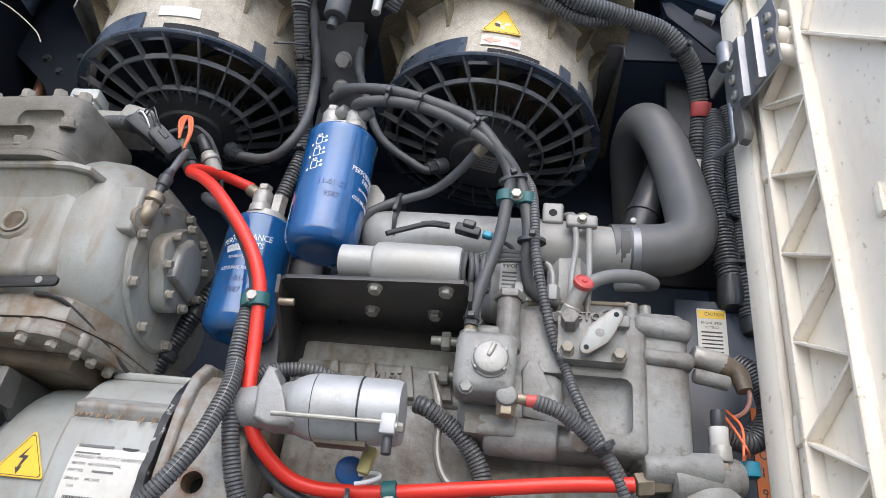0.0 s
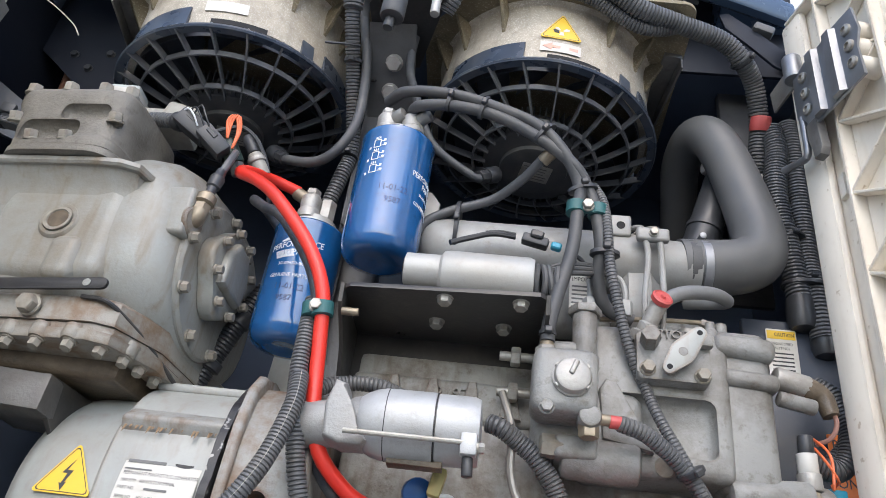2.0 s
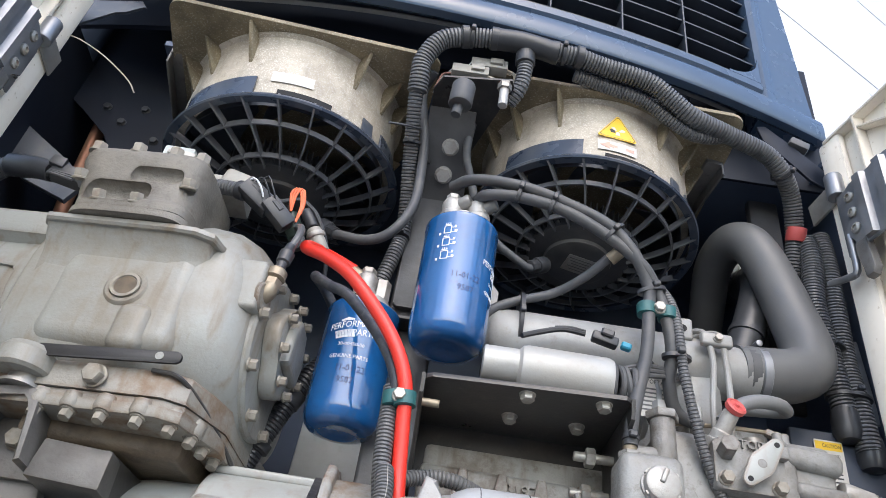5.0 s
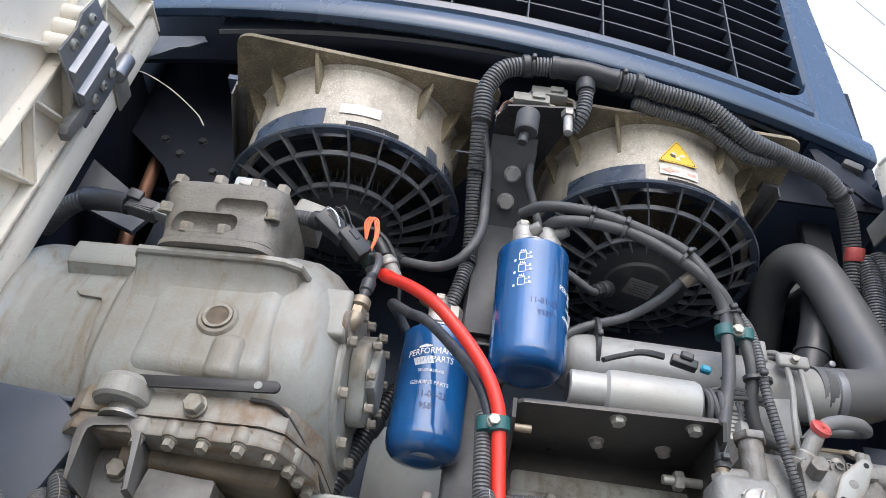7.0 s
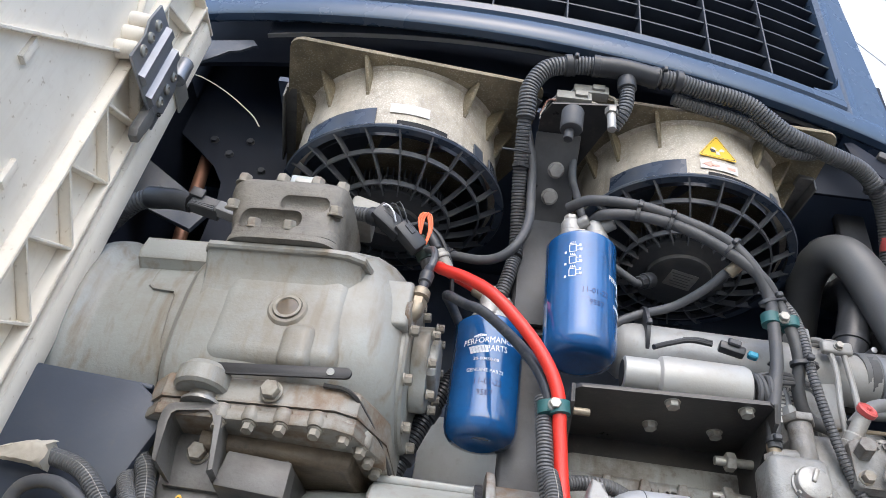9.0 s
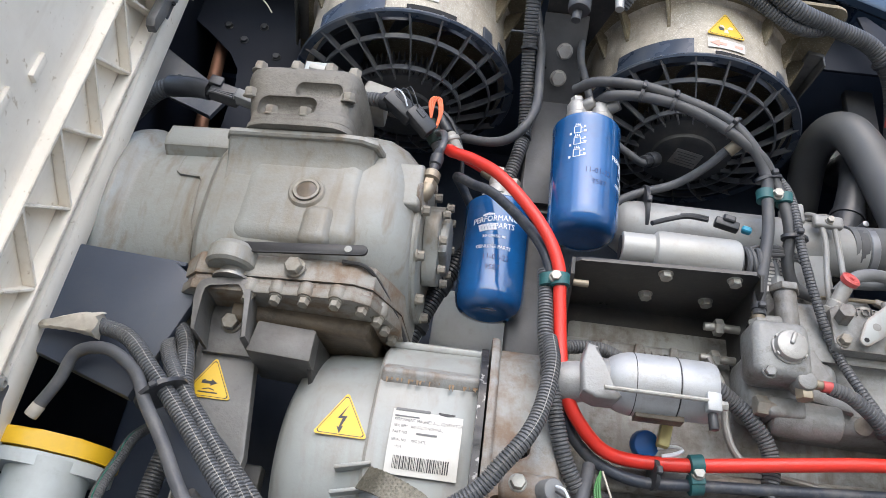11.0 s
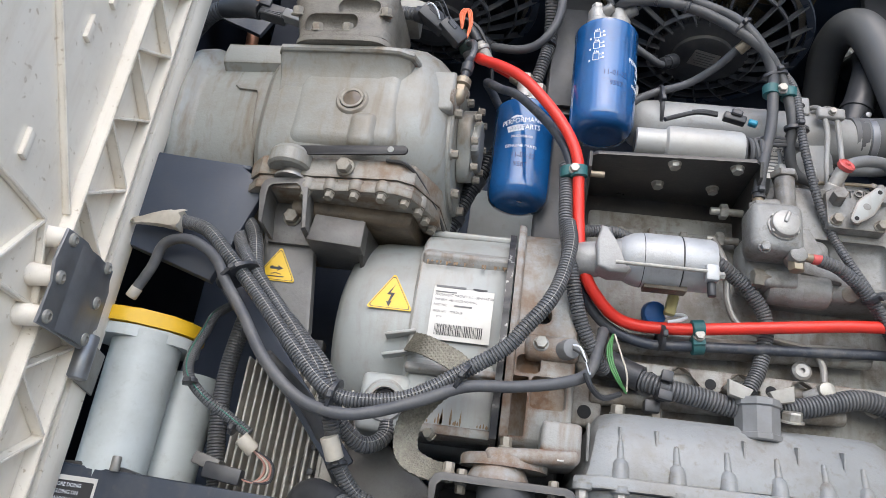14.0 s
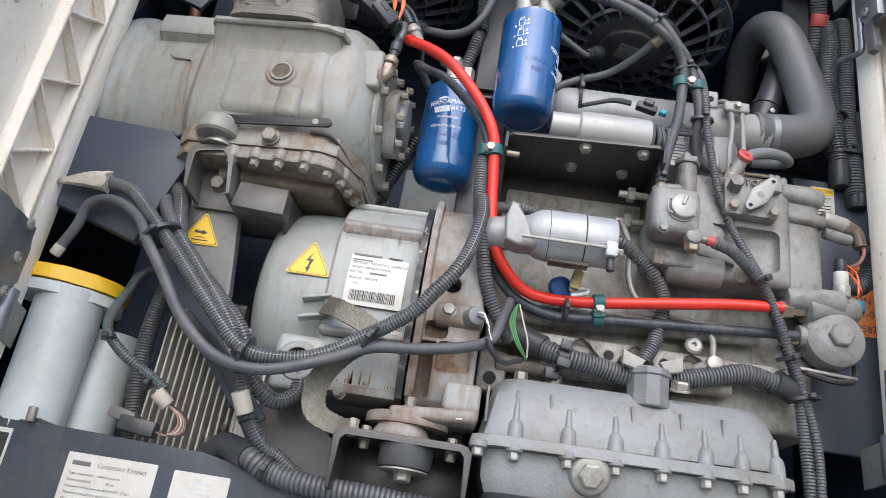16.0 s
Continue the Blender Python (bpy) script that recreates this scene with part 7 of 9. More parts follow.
bm = add_lathe(B(), (-0.170, 0.900, 2.150), (1, -0.03, -0.02), [(0.019, 0), (0.023, 0.0015), (0.0235, 0.045)], 28)
part("neck", bm, M_SILVER, cyl)
part("dark_end", add_lathe(B(), (-0.1705, 0.900, 2.150), (-1, 0.03, 0.02), [(0.018, 0), (0.018, 0.0006), (0, 0.0006)], 20), M_HOLE, cyl)
curved_sticker("label", facing((-0.055, 0.884, 2.173), (0, -0.55, 0.83), (0, 0.83, 0.55)), 0.034, 0.016, 3.0, M_LABEL, "small blank white label", cyl)
coil = []
for k in range(85):
    a = 2 * math.pi * k / 16
    coil.append((-0.018 + 0.046 * k / 84 + 0.002 * math.sin(a * 1.7), 0.905 + 0.020 * math.cos(a), 2.148 + (0.023 + 0.002 * math.sin(k * 0.37)) * math.sin(a)))
bm = add_tube(B(), coil, 0.0042, 8, step=0.005)
solo("lead_coil", bm, M_RUBBER, "bundle of grey leads coiled beside the canister", "wires")
for k in range(3):
    bm = add_tube(B(), [(0.0, 0.905, 2.170), (0.03, 0.905, 2.182 - 0.006 * k), (0.06, 0.915, 2.190 - 0.006 * k), (0.10, 0.94, 2.195)], 0.0036, 8)
    solo("grey_lead", bm, M_RUBBER, "grey lead running behind the hoses", "wire")
cw = thing("sensor_plug", (-0.01, 0.93, 2.225), "black in-line plug with a light blue end above the canister", "plug")
part("shell", add_box(B(), (-0.008, 0.928, 2.228), (0.036, 0.015, 0.014), 0.003, 2, (0, 14, 0)), M_PLASTIC, cw)
part("latch", add_box(B(), (-0.006, 0.919, 2.234), (0.018, 0.007, 0.011), 0.002, 1, (0, 14, 0)), M_PLASTIC, cw)
part("blue_end", add_box(B(), (0.020, 0.926, 2.221), (0.014, 0.011, 0.010), 0.002, 1, (0, 14, 0)), M_CYAN, cw)
part("lead", add_tube(B(), [(-0.034, 0.93, 2.234), (-0.065, 0.93, 2.236), (-0.095, 0.928, 2.225), (-0.12, 0.92, 2.21)], 0.004, 8), M_PLASTIC, cw)
part("lead_sleeve", add_tube(B(), [(-0.034, 0.927, 2.237), (-0.055, 0.928, 2.240), (-0.075, 0.928, 2.237)], 0.0016, 6), M_RUBBER, cw)
part("tail", add_tube(B(), [(0.04, 0.926, 2.213), (0.055, 0.93, 2.205), (0.065, 0.94, 2.19)], 0.003, 8), M_PLASTIC, cw)
il = thing("notice_label", (0.065, 0.95, 2.17), "white notice label with black heading on the engine", "label")
MI = facing((0.064, 0.9450, 2.163), (0, -1, -0.1))
part("film", add_prism(B(), rounded(0.046, 0.055, 0.002), MI, 0.0008), M_LABEL, il)
bm = add_words(B(), "IMPORTANT", 0.0085, MI @ Matrix.Translation((0, 0.021, 0.0012)), 0.0002, wide=0.85)
part("heading", bm, M_INK, il)
bm = B()
for k in range(6):
    add_prism(bm, [(-0.020, 0), (0.018 - 0.004 * (k % 3), 0), (0.018 - 0.004 * (k % 3), 0.0022), (-0.020, 0.0022)], MI @ Matrix.Translation((0, 0.010 - 0.0058 * k, 0.0009)), 0.0003)
part("small_print", bm, M_GREYINK, il)

# ---- hoses and cables ----
def hose(name, pts, r, m, label, category="hose", rib=0.0, n=12):
    return solo(name, add_tube(B(), pts, r, n, rib), m, label, category)


def tie(p, axis, r, label="black nylon cable tie", squash=1.0, head=(0, -1, 0), m=None):
    """A cable tie round a hose at p, with its locking head."""
    p, w = Vector(p), Vector(axis).normalized()
    t = thing("cable_tie", p, label, "cable tie", "cable ties")
    bm = add_lathe(B(), p - w * 0.003, w, [(r, 0), (r + 0.0016, 0.0004), (r + 0.0016, 0.0056), (r, 0.006)], 20, True, squash)
    part("band", bm, m or M_PLASTIC, t)
    h = Vector(head)
    h = (h - w * h.dot(w)).normalized()
    bm = B()
    add_box(bm, (0, 0, 0), (0.010, 0.008, 0.008), 0.0015, 1)
    bm.transform(facing(p + h * (r + 0.003), h, w))
    part("head", bm, m or M_PLASTIC, t)
    return t


def striped_hose(pts, r, label):
    """A corrugated conduit with a thin pale tracer line on its front."""
    t = thing("conduit_hose", pts[len(pts) // 2], label, "hose")
    part("conduit", add_tube(B(), pts, r, 14, 0.0046), M_CONDUIT, t)
    part("tracer_line", add_tube(B(), [(x + r * 0.30, y - r * 0.93, z + r * 0.22) for x, y, z in pts], 0.0005, 5), M_GREYCONN, t)
    return t


red = thing("red_cable", (-0.2, 0.88, 1.85), "thick bright red battery cable", "cable")
part("jacket", add_tube(B(), [(-0.372, 1.020, 2.341), (-0.410, 0.995, 2.343), (-0.432, 0.950, 2.322), (-0.428, 0.920, 2.296), (-0.390, 0.893, 2.266), (-0.345, 0.868, 2.221), (-0.289, 0.863, 2.152), (-0.260, 0.866, 2.094), (-0.253, 0.876, 2.039), (-0.249, 0.882, 1.993), (-0.243, 0.884, 1.946), (-0.229, 0.893, 1.905), (-0.202, 0.912, 1.877), (-0.178, 0.925, 1.864), (-0.150, 0.932, 1.860), (-0.115, 0.932, 1.860), (-0.065, 0.925, 1.862), (0.054, 0.922, 1.878), (0.140, 0.922, 1.890), (0.213, 0.923, 1.897)], 0.0088, 16), M_RED, red)
hose("dark_hose", [(-0.375, 1.060, 2.262), (-0.392, 1.035, 2.280), (-0.408, 1.005, 2.292), (-0.417, 0.975, 2.288), (-0.4095, 0.955, 2.274), (-0.388, 0.943, 2.256), (-0.355, 0.926, 2.232), (-0.297, 0.890, 2.152), (-0.270, 0.880, 2.096), (-0.263, 0.890, 2.046), (-0.255, 0.895, 1.989), (-0.249, 0.900, 1.943), (-0.239, 0.910, 1.910), (-0.222, 0.925, 1.881), (-0.188, 0.940, 1.854), (-0.133, 0.945, 1.838), (-0.060, 0.940, 1.841), (0.062, 0.945, 1.851), (0.176, 0.950, 1.861), (0.248, 0.955, 1.866)], 0.0076, mat("blue_black_hose_rubber", (0.042, 0.049, 0.064), 0.42, 0.0, 0.15, 40, (0.17, 0.165, 0.155), 0.6, 26, 0.08, 400, fleck=0.6), "dark blue-black rubber hose beside the red cable", n=14)
hose("conduit_hose", [(-0.274, 0.890, 2.091), (-0.271, 0.880, 2.039), (-0.268, 0.876, 1.987), (-0.260, 0.874, 1.939), (-0.247, 0.882, 1.879), (-0.232, 0.892, 1.835), (-0.211, 0.905, 1.801), (-0.195, 0.930, 1.785)], 0.0106, M_CONDUIT, "black corrugated conduit beside the red cable", rib=0.0046)
striped_hose([(-0.264, 0.872, 1.985), (-0.260, 0.855, 1.943), (-0.270, 0.840, 1.884), (-0.286, 0.830, 1.842), (-0.313, 0.832, 1.805), (-0.337, 0.838, 1.775), (-0.388, 0.845, 1.739), (-0.455, 0.838, 1.694), (-0.521, 0.832, 1.681), (-0.563, 0.832, 1.692), (-0.619, 0.840, 1.743), (-0.694, 0.855, 1.820), (-0.746, 0.862, 1.870), (-0.793, 0.872, 1.911), (-0.844, 0.885, 1.928)], 0.0106, "black corrugated conduit sweeping across the generator")
striped_hose([(-0.785, 0.985, 2.005), (-0.775, 0.955, 1.970), (-0.757, 0.915, 1.920), (-0.718, 0.880, 1.868), (-0.662, 0.866, 1.808), (-0.606, 0.853, 1.747), (-0.570, 0.850, 1.698), (-0.552, 0.870, 1.647), (-0.540, 0.895, 1.607), (-0.515, 0.910, 1.574), (-0.494, 0.920, 1.564), (-0.450, 0.930, 1.535)], 0.0106, "black corrugated conduit with a cream tape band")
striped_hose([(-0.810, 0.960, 1.990), (-0.791, 0.940, 1.976), (-0.742, 0.920, 1.939), (-0.702, 0.890, 1.844), (-0.632, 0.874, 1.778), (-0.572, 0.868, 1.718), (-0.552, 0.880, 1.666), (-0.516, 0.900, 1.637), (-0.489, 0.915, 1.651), (-0.488, 0.925, 1.683)], 0.0118, "black corrugated conduit curling into the generator port")
hose("sheathed_cable", [(-0.200, 0.915, 1.840), (-0.206, 0.900, 1.815), (-0.221, 0.880, 1.767), (-0.260, 0.860, 1.743), (-0.321, 0.850, 1.728), (-0.382, 0.840, 1.718), (-0.438, 0.832, 1.691), (-0.494, 0.825, 1.668), (-0.537, 0.820, 1.660), (-0.592, 0.825, 1.673), (-0.649, 0.830, 1.718), (-0.700, 0.843, 1.783), (-0.734, 0.848, 1.824), (-0.766, 0.860, 1.866), (-0.813, 0.870, 1.892), (-0.857, 0.885, 1.888), (-0.874, 0.900, 1.853), (-0.896, 0.910, 1.811)], 0.0080, M_SHEATH, "smooth grey-black sheathed cable below the conduits", "cable", n=14)
hose("sheathed_cable", [(-0.66, 0.86, 1.73), (-0.60, 0.93, 1.68), (-0.55, 0.97, 1.60), (-0.50, 0.98, 1.54)], 0.012, M_RUBBER, "smooth black cable dropping behind the conduits", "cable")
dh = thing("drain_hose", (-0.76, 0.92, 1.70), "thin black conduit with a green tracer line beside the bowls", "hose")
DH = [(-0.785, 1.030, 1.850), (-0.7925, 0.985, 1.8143), (-0.7917, 0.96, 1.7782), (-0.7910, 0.938, 1.7480), (-0.7844, 0.915, 1.7177), (-0.7707, 0.905, 1.694), (-0.7422, 0.908, 1.6701), (-0.7133, 0.92, 1.6545), (-0.676, 0.925, 1.634)]
part("conduit", add_tube(B(), DH, 0.0078, 12, 0.0042), M_CONDUIT, dh)
part("stripe", add_tube(B(), [(x - 0.001, y - 0.0076, z + 0.0022) for x, y, z in DH], 0.0010, 6), mat("green_tracer_ink", (0.02, 0.16, 0.12), 0.5, 0, 0.2, 60, GRIME, 0.4, 60, 0.0), dh)
hose("large_hose", [(-0.594, 0.950, 1.560), (-0.571, 0.930, 1.571), (-0.528, 0.900, 1.556), (-0.493, 0.900, 1.540), (-0.427, 0.890, 1.531), (-0.350, 0.890, 1.530), (-0.250, 0.895, 1.525)], 0.0152, M_CONDUIT, "thick grey-black conduit along the beam", rib=0.007)
solo("hose_joint", add_tube(B(), [(-0.600, 0.958, 1.548), (-0.590, 0.945, 1.564), (-0.571, 0.930, 1.571), (-0.545, 0.911, 1.563), (-0.528, 0.900, 1.556)], 0.0178, 16), M_PLASTIC, "smooth black joint at the end of the thick conduit", "joint")
hose("conduit_hose", [(-0.745, 1.0, 1.86), (-0.750, 1.0, 1.814), (-0.757, 1.0, 1.735), (-0.750, 1.0, 1.643), (-0.729, 1.0, 1.550)], 0.0135, M_CONDUIT, "black corrugated conduit behind the bowls", rib=0.0046)
hose("starter_hose", [(-0.049, 0.930, 1.973), (-0.033, 0.927, 1.967), (-0.011, 0.935, 1.955), (0.014, 0.940, 1.935), (0.039, 0.950, 1.893), (0.030, 0.952, 1.828), (0.011, 0.945, 1.787)], 0.0115, M_CONDUIT, "black corrugated hose from the starter to the filler", rib=0.0048)
hose("pump_hose", [(0.095, 0.887, 1.973), (0.128, 0.894, 1.964), (0.169, 0.912, 1.937), (0.199, 0.930, 1.902), (0.228, 0.950, 1.849), (0.247, 0.955, 1.791), (0.255, 0.955, 1.707), (0.258, 0.950, 1.627), (0.258, 0.950, 1.520)], 0.0096, M_CONDUIT, "black corrugated hose from the feed pump", rib=0.0048)
bm = add_cyl(B(), (0.084, 0.8855, 1.973), (0.098, 0.887, 1.973), 0.0074, 16, 0.001)
solo("red_sleeve", bm, M_REDCAP, "short red sleeve on the pump hose", "sleeve")
hose("long_conduit", [(0.066, 0.915, 2.318), (0.078, 0.906, 2.285), (0.083, 0.900, 2.240), (0.088, 0.903, 2.180), (0.110, 0.915, 2.085), (0.132, 0.925, 2.034), (0.146, 0.915, 1.992), (0.174, 0.910, 1.937), (0.203, 0.920, 1.881), (0.225, 0.935, 1.835), (0.249, 0.945, 1.780), (0.267, 0.945, 1.708), (0.269, 0.940, 1.628), (0.268, 0.940, 1.520)], 0.0068, M_CONDUIT, "thin black corrugated conduit crossing the engine", rib=0.0048)
hose("fuel_hose", [(-0.243, 0.930, 2.459), (-0.211, 0.900, 2.454), (-0.144, 0.883, 2.439), (-0.080, 0.880, 2.418), (-0.017, 0.880, 2.389), (0.021, 0.885, 2.349), (0.045, 0.900, 2.306), (0.044, 0.899, 2.268), (0.038, 0.895, 2.200), (0.022, 0.888, 2.130), (0.013, 0.884, 2.085), (0.012, 0.884, 2.062)], 0.0086, M_RUBBER, "grey-black rubber fuel hose with cable ties", n=14)
hose("fuel_hose", [(-0.205, 0.935, 2.440), (-0.190, 0.900, 2.427), (-0.142, 0.886, 2.420), (-0.079, 0.883, 2.405), (-0.020, 0.883, 2.373), (0.034, 0.890, 2.334), (0.059, 0.905, 2.299), (0.071, 0.905, 2.253), (0.076, 0.910, 2.211), (0.075, 0.925, 2.177), (0.088, 0.940, 2.144), (0.122, 0.950, 2.135)], 0.0086, M_RUBBER, "grey-black rubber fuel hose with cable ties", n=14)
hose("fan_lead", [(-0.205, 0.915, 2.675), (-0.218, 0.95, 2.708), (-0.231, 0.975, 2.596), (-0.218, 0.995, 2.545), (-0.182, 1.03, 2.469), (-0.113, 1.055, 2.428), (-0.095, 1.062, 2.428)], 0.0070, M_SHEATH, "grey-black fan motor lead", "cable")
hose("fan_lead", [(-0.005, 0.912, 2.357), (-0.032, 0.940, 2.338), (-0.072, 0.970, 2.321), (-0.128, 0.970, 2.296), (-0.163, 0.970, 2.273), (-0.173, 0.975, 2.251)], 0.0070, M_SHEATH, "grey-black fan motor lead", "cable")
hose("fan_lead", [(-0.425, 1.050, 2.427), (-0.365, 1.020, 2.402), (-0.326, 1.000, 2.412), (-0.301, 0.990, 2.464), (-0.300, 0.985, 2.541), (-0.305, 0.965, 2.599), (-0.320, 0.950, 2.678), (-0.305, 0.915, 2.700)], 0.0082, M_SHEATH, "grey-black fan motor lead", "cable")
for p, q in (((-0.420, 1.047, 2.424), (-0.452, 1.066, 2.452)), ((-0.100, 1.060, 2.428), (-0.072, 1.078, 2.452))):
    gl = thing("cable_gland", p, "dark round cable gland on a fan motor", "gland", "fan motor glands")
    part("nut", add_cyl(B(), p, Vector(p).lerp(Vector(q), 0.45), 0.0115, 8, 0.002), M_PLASTIC, gl, smooth=25)
    part("body", add_cyl(B(), Vector(p).lerp(Vector(q), 0.4), q, 0.0140, 18, 0.003), M_PLASTIC, gl)
bm = add_cyl(B(), (-0.006, 0.910, 2.350), (0.010, 0.896, 2.362), 0.0095, 16, 0.001)
solo("lead_clamp", bm, M_BRASS, "small metal clamp at the end of a fan lead", "clamp")
eh = thing("engine_conduit", (0.03, 0.95, 1.76), "thick grey-black corrugated conduit along the block", "hose")
part("conduit", add_tube(B(), [(-0.170, 0.950, 1.800), (-0.154, 0.945, 1.788), (-0.108, 0.930, 1.771), (-0.056, 0.935, 1.765), (0.005, 0.940, 1.757), (0.081, 0.945, 1.770), (0.159, 0.950, 1.792), (0.203, 0.955, 1.788), (0.234, 0.960, 1.781)], 0.0148, 14, 0.0052), M_CONDUIT, eh)
part("end_cuff", add_tube(B(), [(-0.186, 0.955, 1.806), (-0.160, 0.947, 1.792), (-0.140, 0.94, 1.783)], 0.019, 14), M_PLASTIC, eh)
part("end_cuff", add_tube(B(), [(0.212, 0.955, 1.788), (0.226, 0.958, 1.784), (0.244, 0.962, 1.778)], 0.0195, 14), M_PLASTIC, eh)
cc = thing("conduit_clip", (-0.112, 0.915, 1.768), "black plastic clip on the engine conduit", "clip")
part("band", add_lathe(B(), (-0.119, 0.932, 1.772), (1, 0, -0.15), [(0.0150, 0), (0.0185, 0.001), (0.0185, 0.013), (0.0150, 0.014)], 22), M_PLASTIC, cc)
part("latch", add_box(B(), (-0.110, 0.912, 1.784), (0.016, 0.012, 0.016), 0.002, 2, (0, 10, 0)), M_PLASTIC, cc)
part("latch", add_box(B(), (-0.112, 0.913, 1.757), (0.020, 0.012, 0.014), 0.002, 2, (0, 10, 0)), M_PLASTIC, cc)
part("foot", add_box(B(), (-0.124, 0.944, 1.746), (0.022, 0.020, 0.018), 0.003, 2), M_PLASTIC, cc)
hn = thing("main_harness", (-0.2, 0.88, 2.7), "thick grey-black corrugated wiring harness with a tee", "harness")
part("conduit", add_tube(B(), [(-0.326, 0.905, 2.632), (-0.326, 0.892, 2.655), (-0.324, 0.880, 2.685), (-0.299, 0.865, 2.722), (-0.251, 0.863, 2.738), (-0.205, 0.861, 2.741)], 0.0165, 14, 0.0060), M_CONDUIT, hn)
part("drop_conduit", add_tube(B(), [(-0.340, 1.060, 2.326), (-0.322, 1.050, 2.400), (-0.314, 1.045, 2.460), (-0.322, 0.985, 2.555), (-0.327, 0.920, 2.620), (-0.326, 0.900, 2.645)], 0.0125, 14, 0.0058), M_CONDUIT, hn)
part("tee", add_tube(B(), [(-0.215, 0.861, 2.741), (-0.164, 0.859, 2.738), (-0.108, 0.863, 2.729)], 0.0185, 16), M_PLASTIC, hn)
part("conduit", add_tube(B(), [(-0.112, 0.864, 2.735), (-0.070, 0.869, 2.735), (-0.026, 0.878, 2.732), (0.053, 0.887, 2.721), (0.097, 0.900, 2.700), (0.138, 0.915, 2.682), (0.206, 0.940, 2.681), (0.276, 0.965, 2.678), (0.312, 0.985, 2.660), (0.342, 1.020, 2.638), (0.358, 1.058, 2.588), (0.358, 1.080, 2.534), (0.358, 1.100, 2.477), (0.360, 1.110, 2.400)], 0.0160, 14, 0.0060), M_CONDUIT, hn)
for p, ax in (((-0.213, 0.861, 2.741), (1, 0, 0)), ((-0.110, 0.864, 2.732), (1, 0, -0.1)), ((-0.068, 0.869, 2.735), (1, 0.1, 0)), ((-0.262, 0.863, 2.737), (1, 0, 0.2))):
    part("cuff", add_lathe(B(), Vector(p) - Vector(ax).normalized() * 0.007, ax, [(0.0165, 0), (0.0195, 0.0015), (0.0195, 0.0125), (0.0165, 0.014)], 22), M_PLASTIC, hn)
part("branch", add_tube(B(), [(-0.158, 0.868, 2.725), (-0.156, 0.873, 2.695), (-0.160, 0.885, 2.658), (-0.175, 0.905, 2.636)], 0.013, 12, 0.006), M_CONDUIT, hn)
part("branch_cuff", add_cyl(B(), (-0.158, 0.868, 2.722), (-0.157, 0.871, 2.698), 0.0165, 16, 0.002), M_PLASTIC, hn)
part("second_conduit", add_tube(B(), [(-0.07, 0.896, 2.722), (-0.026, 0.904, 2.717), (0.053, 0.914, 2.704), (0.097, 0.926, 2.683), (0.138, 0.938, 2.668), (0.175, 0.945, 2.672), (0.20, 0.945, 2.680)], 0.0115, 12, 0.0055), M_CONDUIT, hn)
part("red_tape", add_cyl(B(), (0.3595, 1.050, 2.594), (0.3595, 1.063, 2.573), 0.0172, 20, 0.001), M_REDCAP, hn, "red tape band")
part("white_tape", add_cyl(B(), (0.358, 1.092, 2.498), (0.358, 1.099, 2.476), 0.0171, 20, 0.001), M_LABEL, hn, "white printed tape band")
for pts in ([(0.378, 1.065, 2.580), (0.380, 1.060, 2.525), (0.370, 1.060, 2.437), (0.378, 1.060, 2.341), (0.383, 1.060, 2.271), (0.387, 1.060, 2.233)], [(0.410, 1.075, 2.600), (0.411, 1.070, 2.542), (0.409, 1.070, 2.436), (0.407, 1.070, 2.339), (0.408, 1.060, 2.245), (0.410, 1.060, 2.190)]):
    hose("side_conduit", pts, 0.0185, M_CONDUIT, "black corrugated conduit down the compartment side", rib=0.0060)
for p in ((0.383, 1.060, 2.238), (0.413, 1.064, 2.200)):
    bm = add_lathe(B(), p, (0, 0, -1), [(0.0190, -0.014), (0.0205, 0.0), (0.0205, 0.022), (0.016, 0.034), (0, 0.038)], 20)
    solo("conduit_boot", bm, M_PLASTIC, "black rounded conduit boot", "boot")
hose("side_conduit", [(0.40, 1.02, 2.08), (0.405, 1.02, 2.05), (0.398, 1.02, 2.02), (0.37, 1.02, 1.99)], 0.013, M_CONDUIT, "black corrugated conduit by the solenoid", rib=0.0055)
# clamps and ties
def p_clamp(c, gap, r, m, label, axis=(0, 0, 1)):
    """A pair clamp: two half shells with a bolt between."""
    t = thing("pair_clamp", c, label, "clamp", "pair clamps")
    c, g = Vector(c), Vector(gap)
    w = Vector(axis).normalized()
    for s in (-0.5, 0.5):
        part("ring", add_lathe(B(), c + g * s - w * 0.009, w, [(r, 0), (r + 0.0025, 0.001), (r + 0.0025, 0.017), (r, 0.018)], 20), m, t)
    bm = B()
    n = w.cross(g).normalized()
    add_box(bm, (0, 0, 0), (g.length, 0.018, 0.006), 0.001, 1)
    mm = facing(c - Vector((0, r * 0.6, 0)), (0, -1, 0), w)
    mm = mm @ Matrix.Rotation(math.atan2(g.dot(mm.col[1].to_3d()), g.dot(mm.col[0].to_3d())), 4, "Z")
    bm.transform(mm)
    part("strap", bm, m, t)
    bolt(c - Vector((0, r * 0.6 + 0.004, 0)), (0, -1, 0), t, M_ZINC, 0.013, 0.006)
    return t


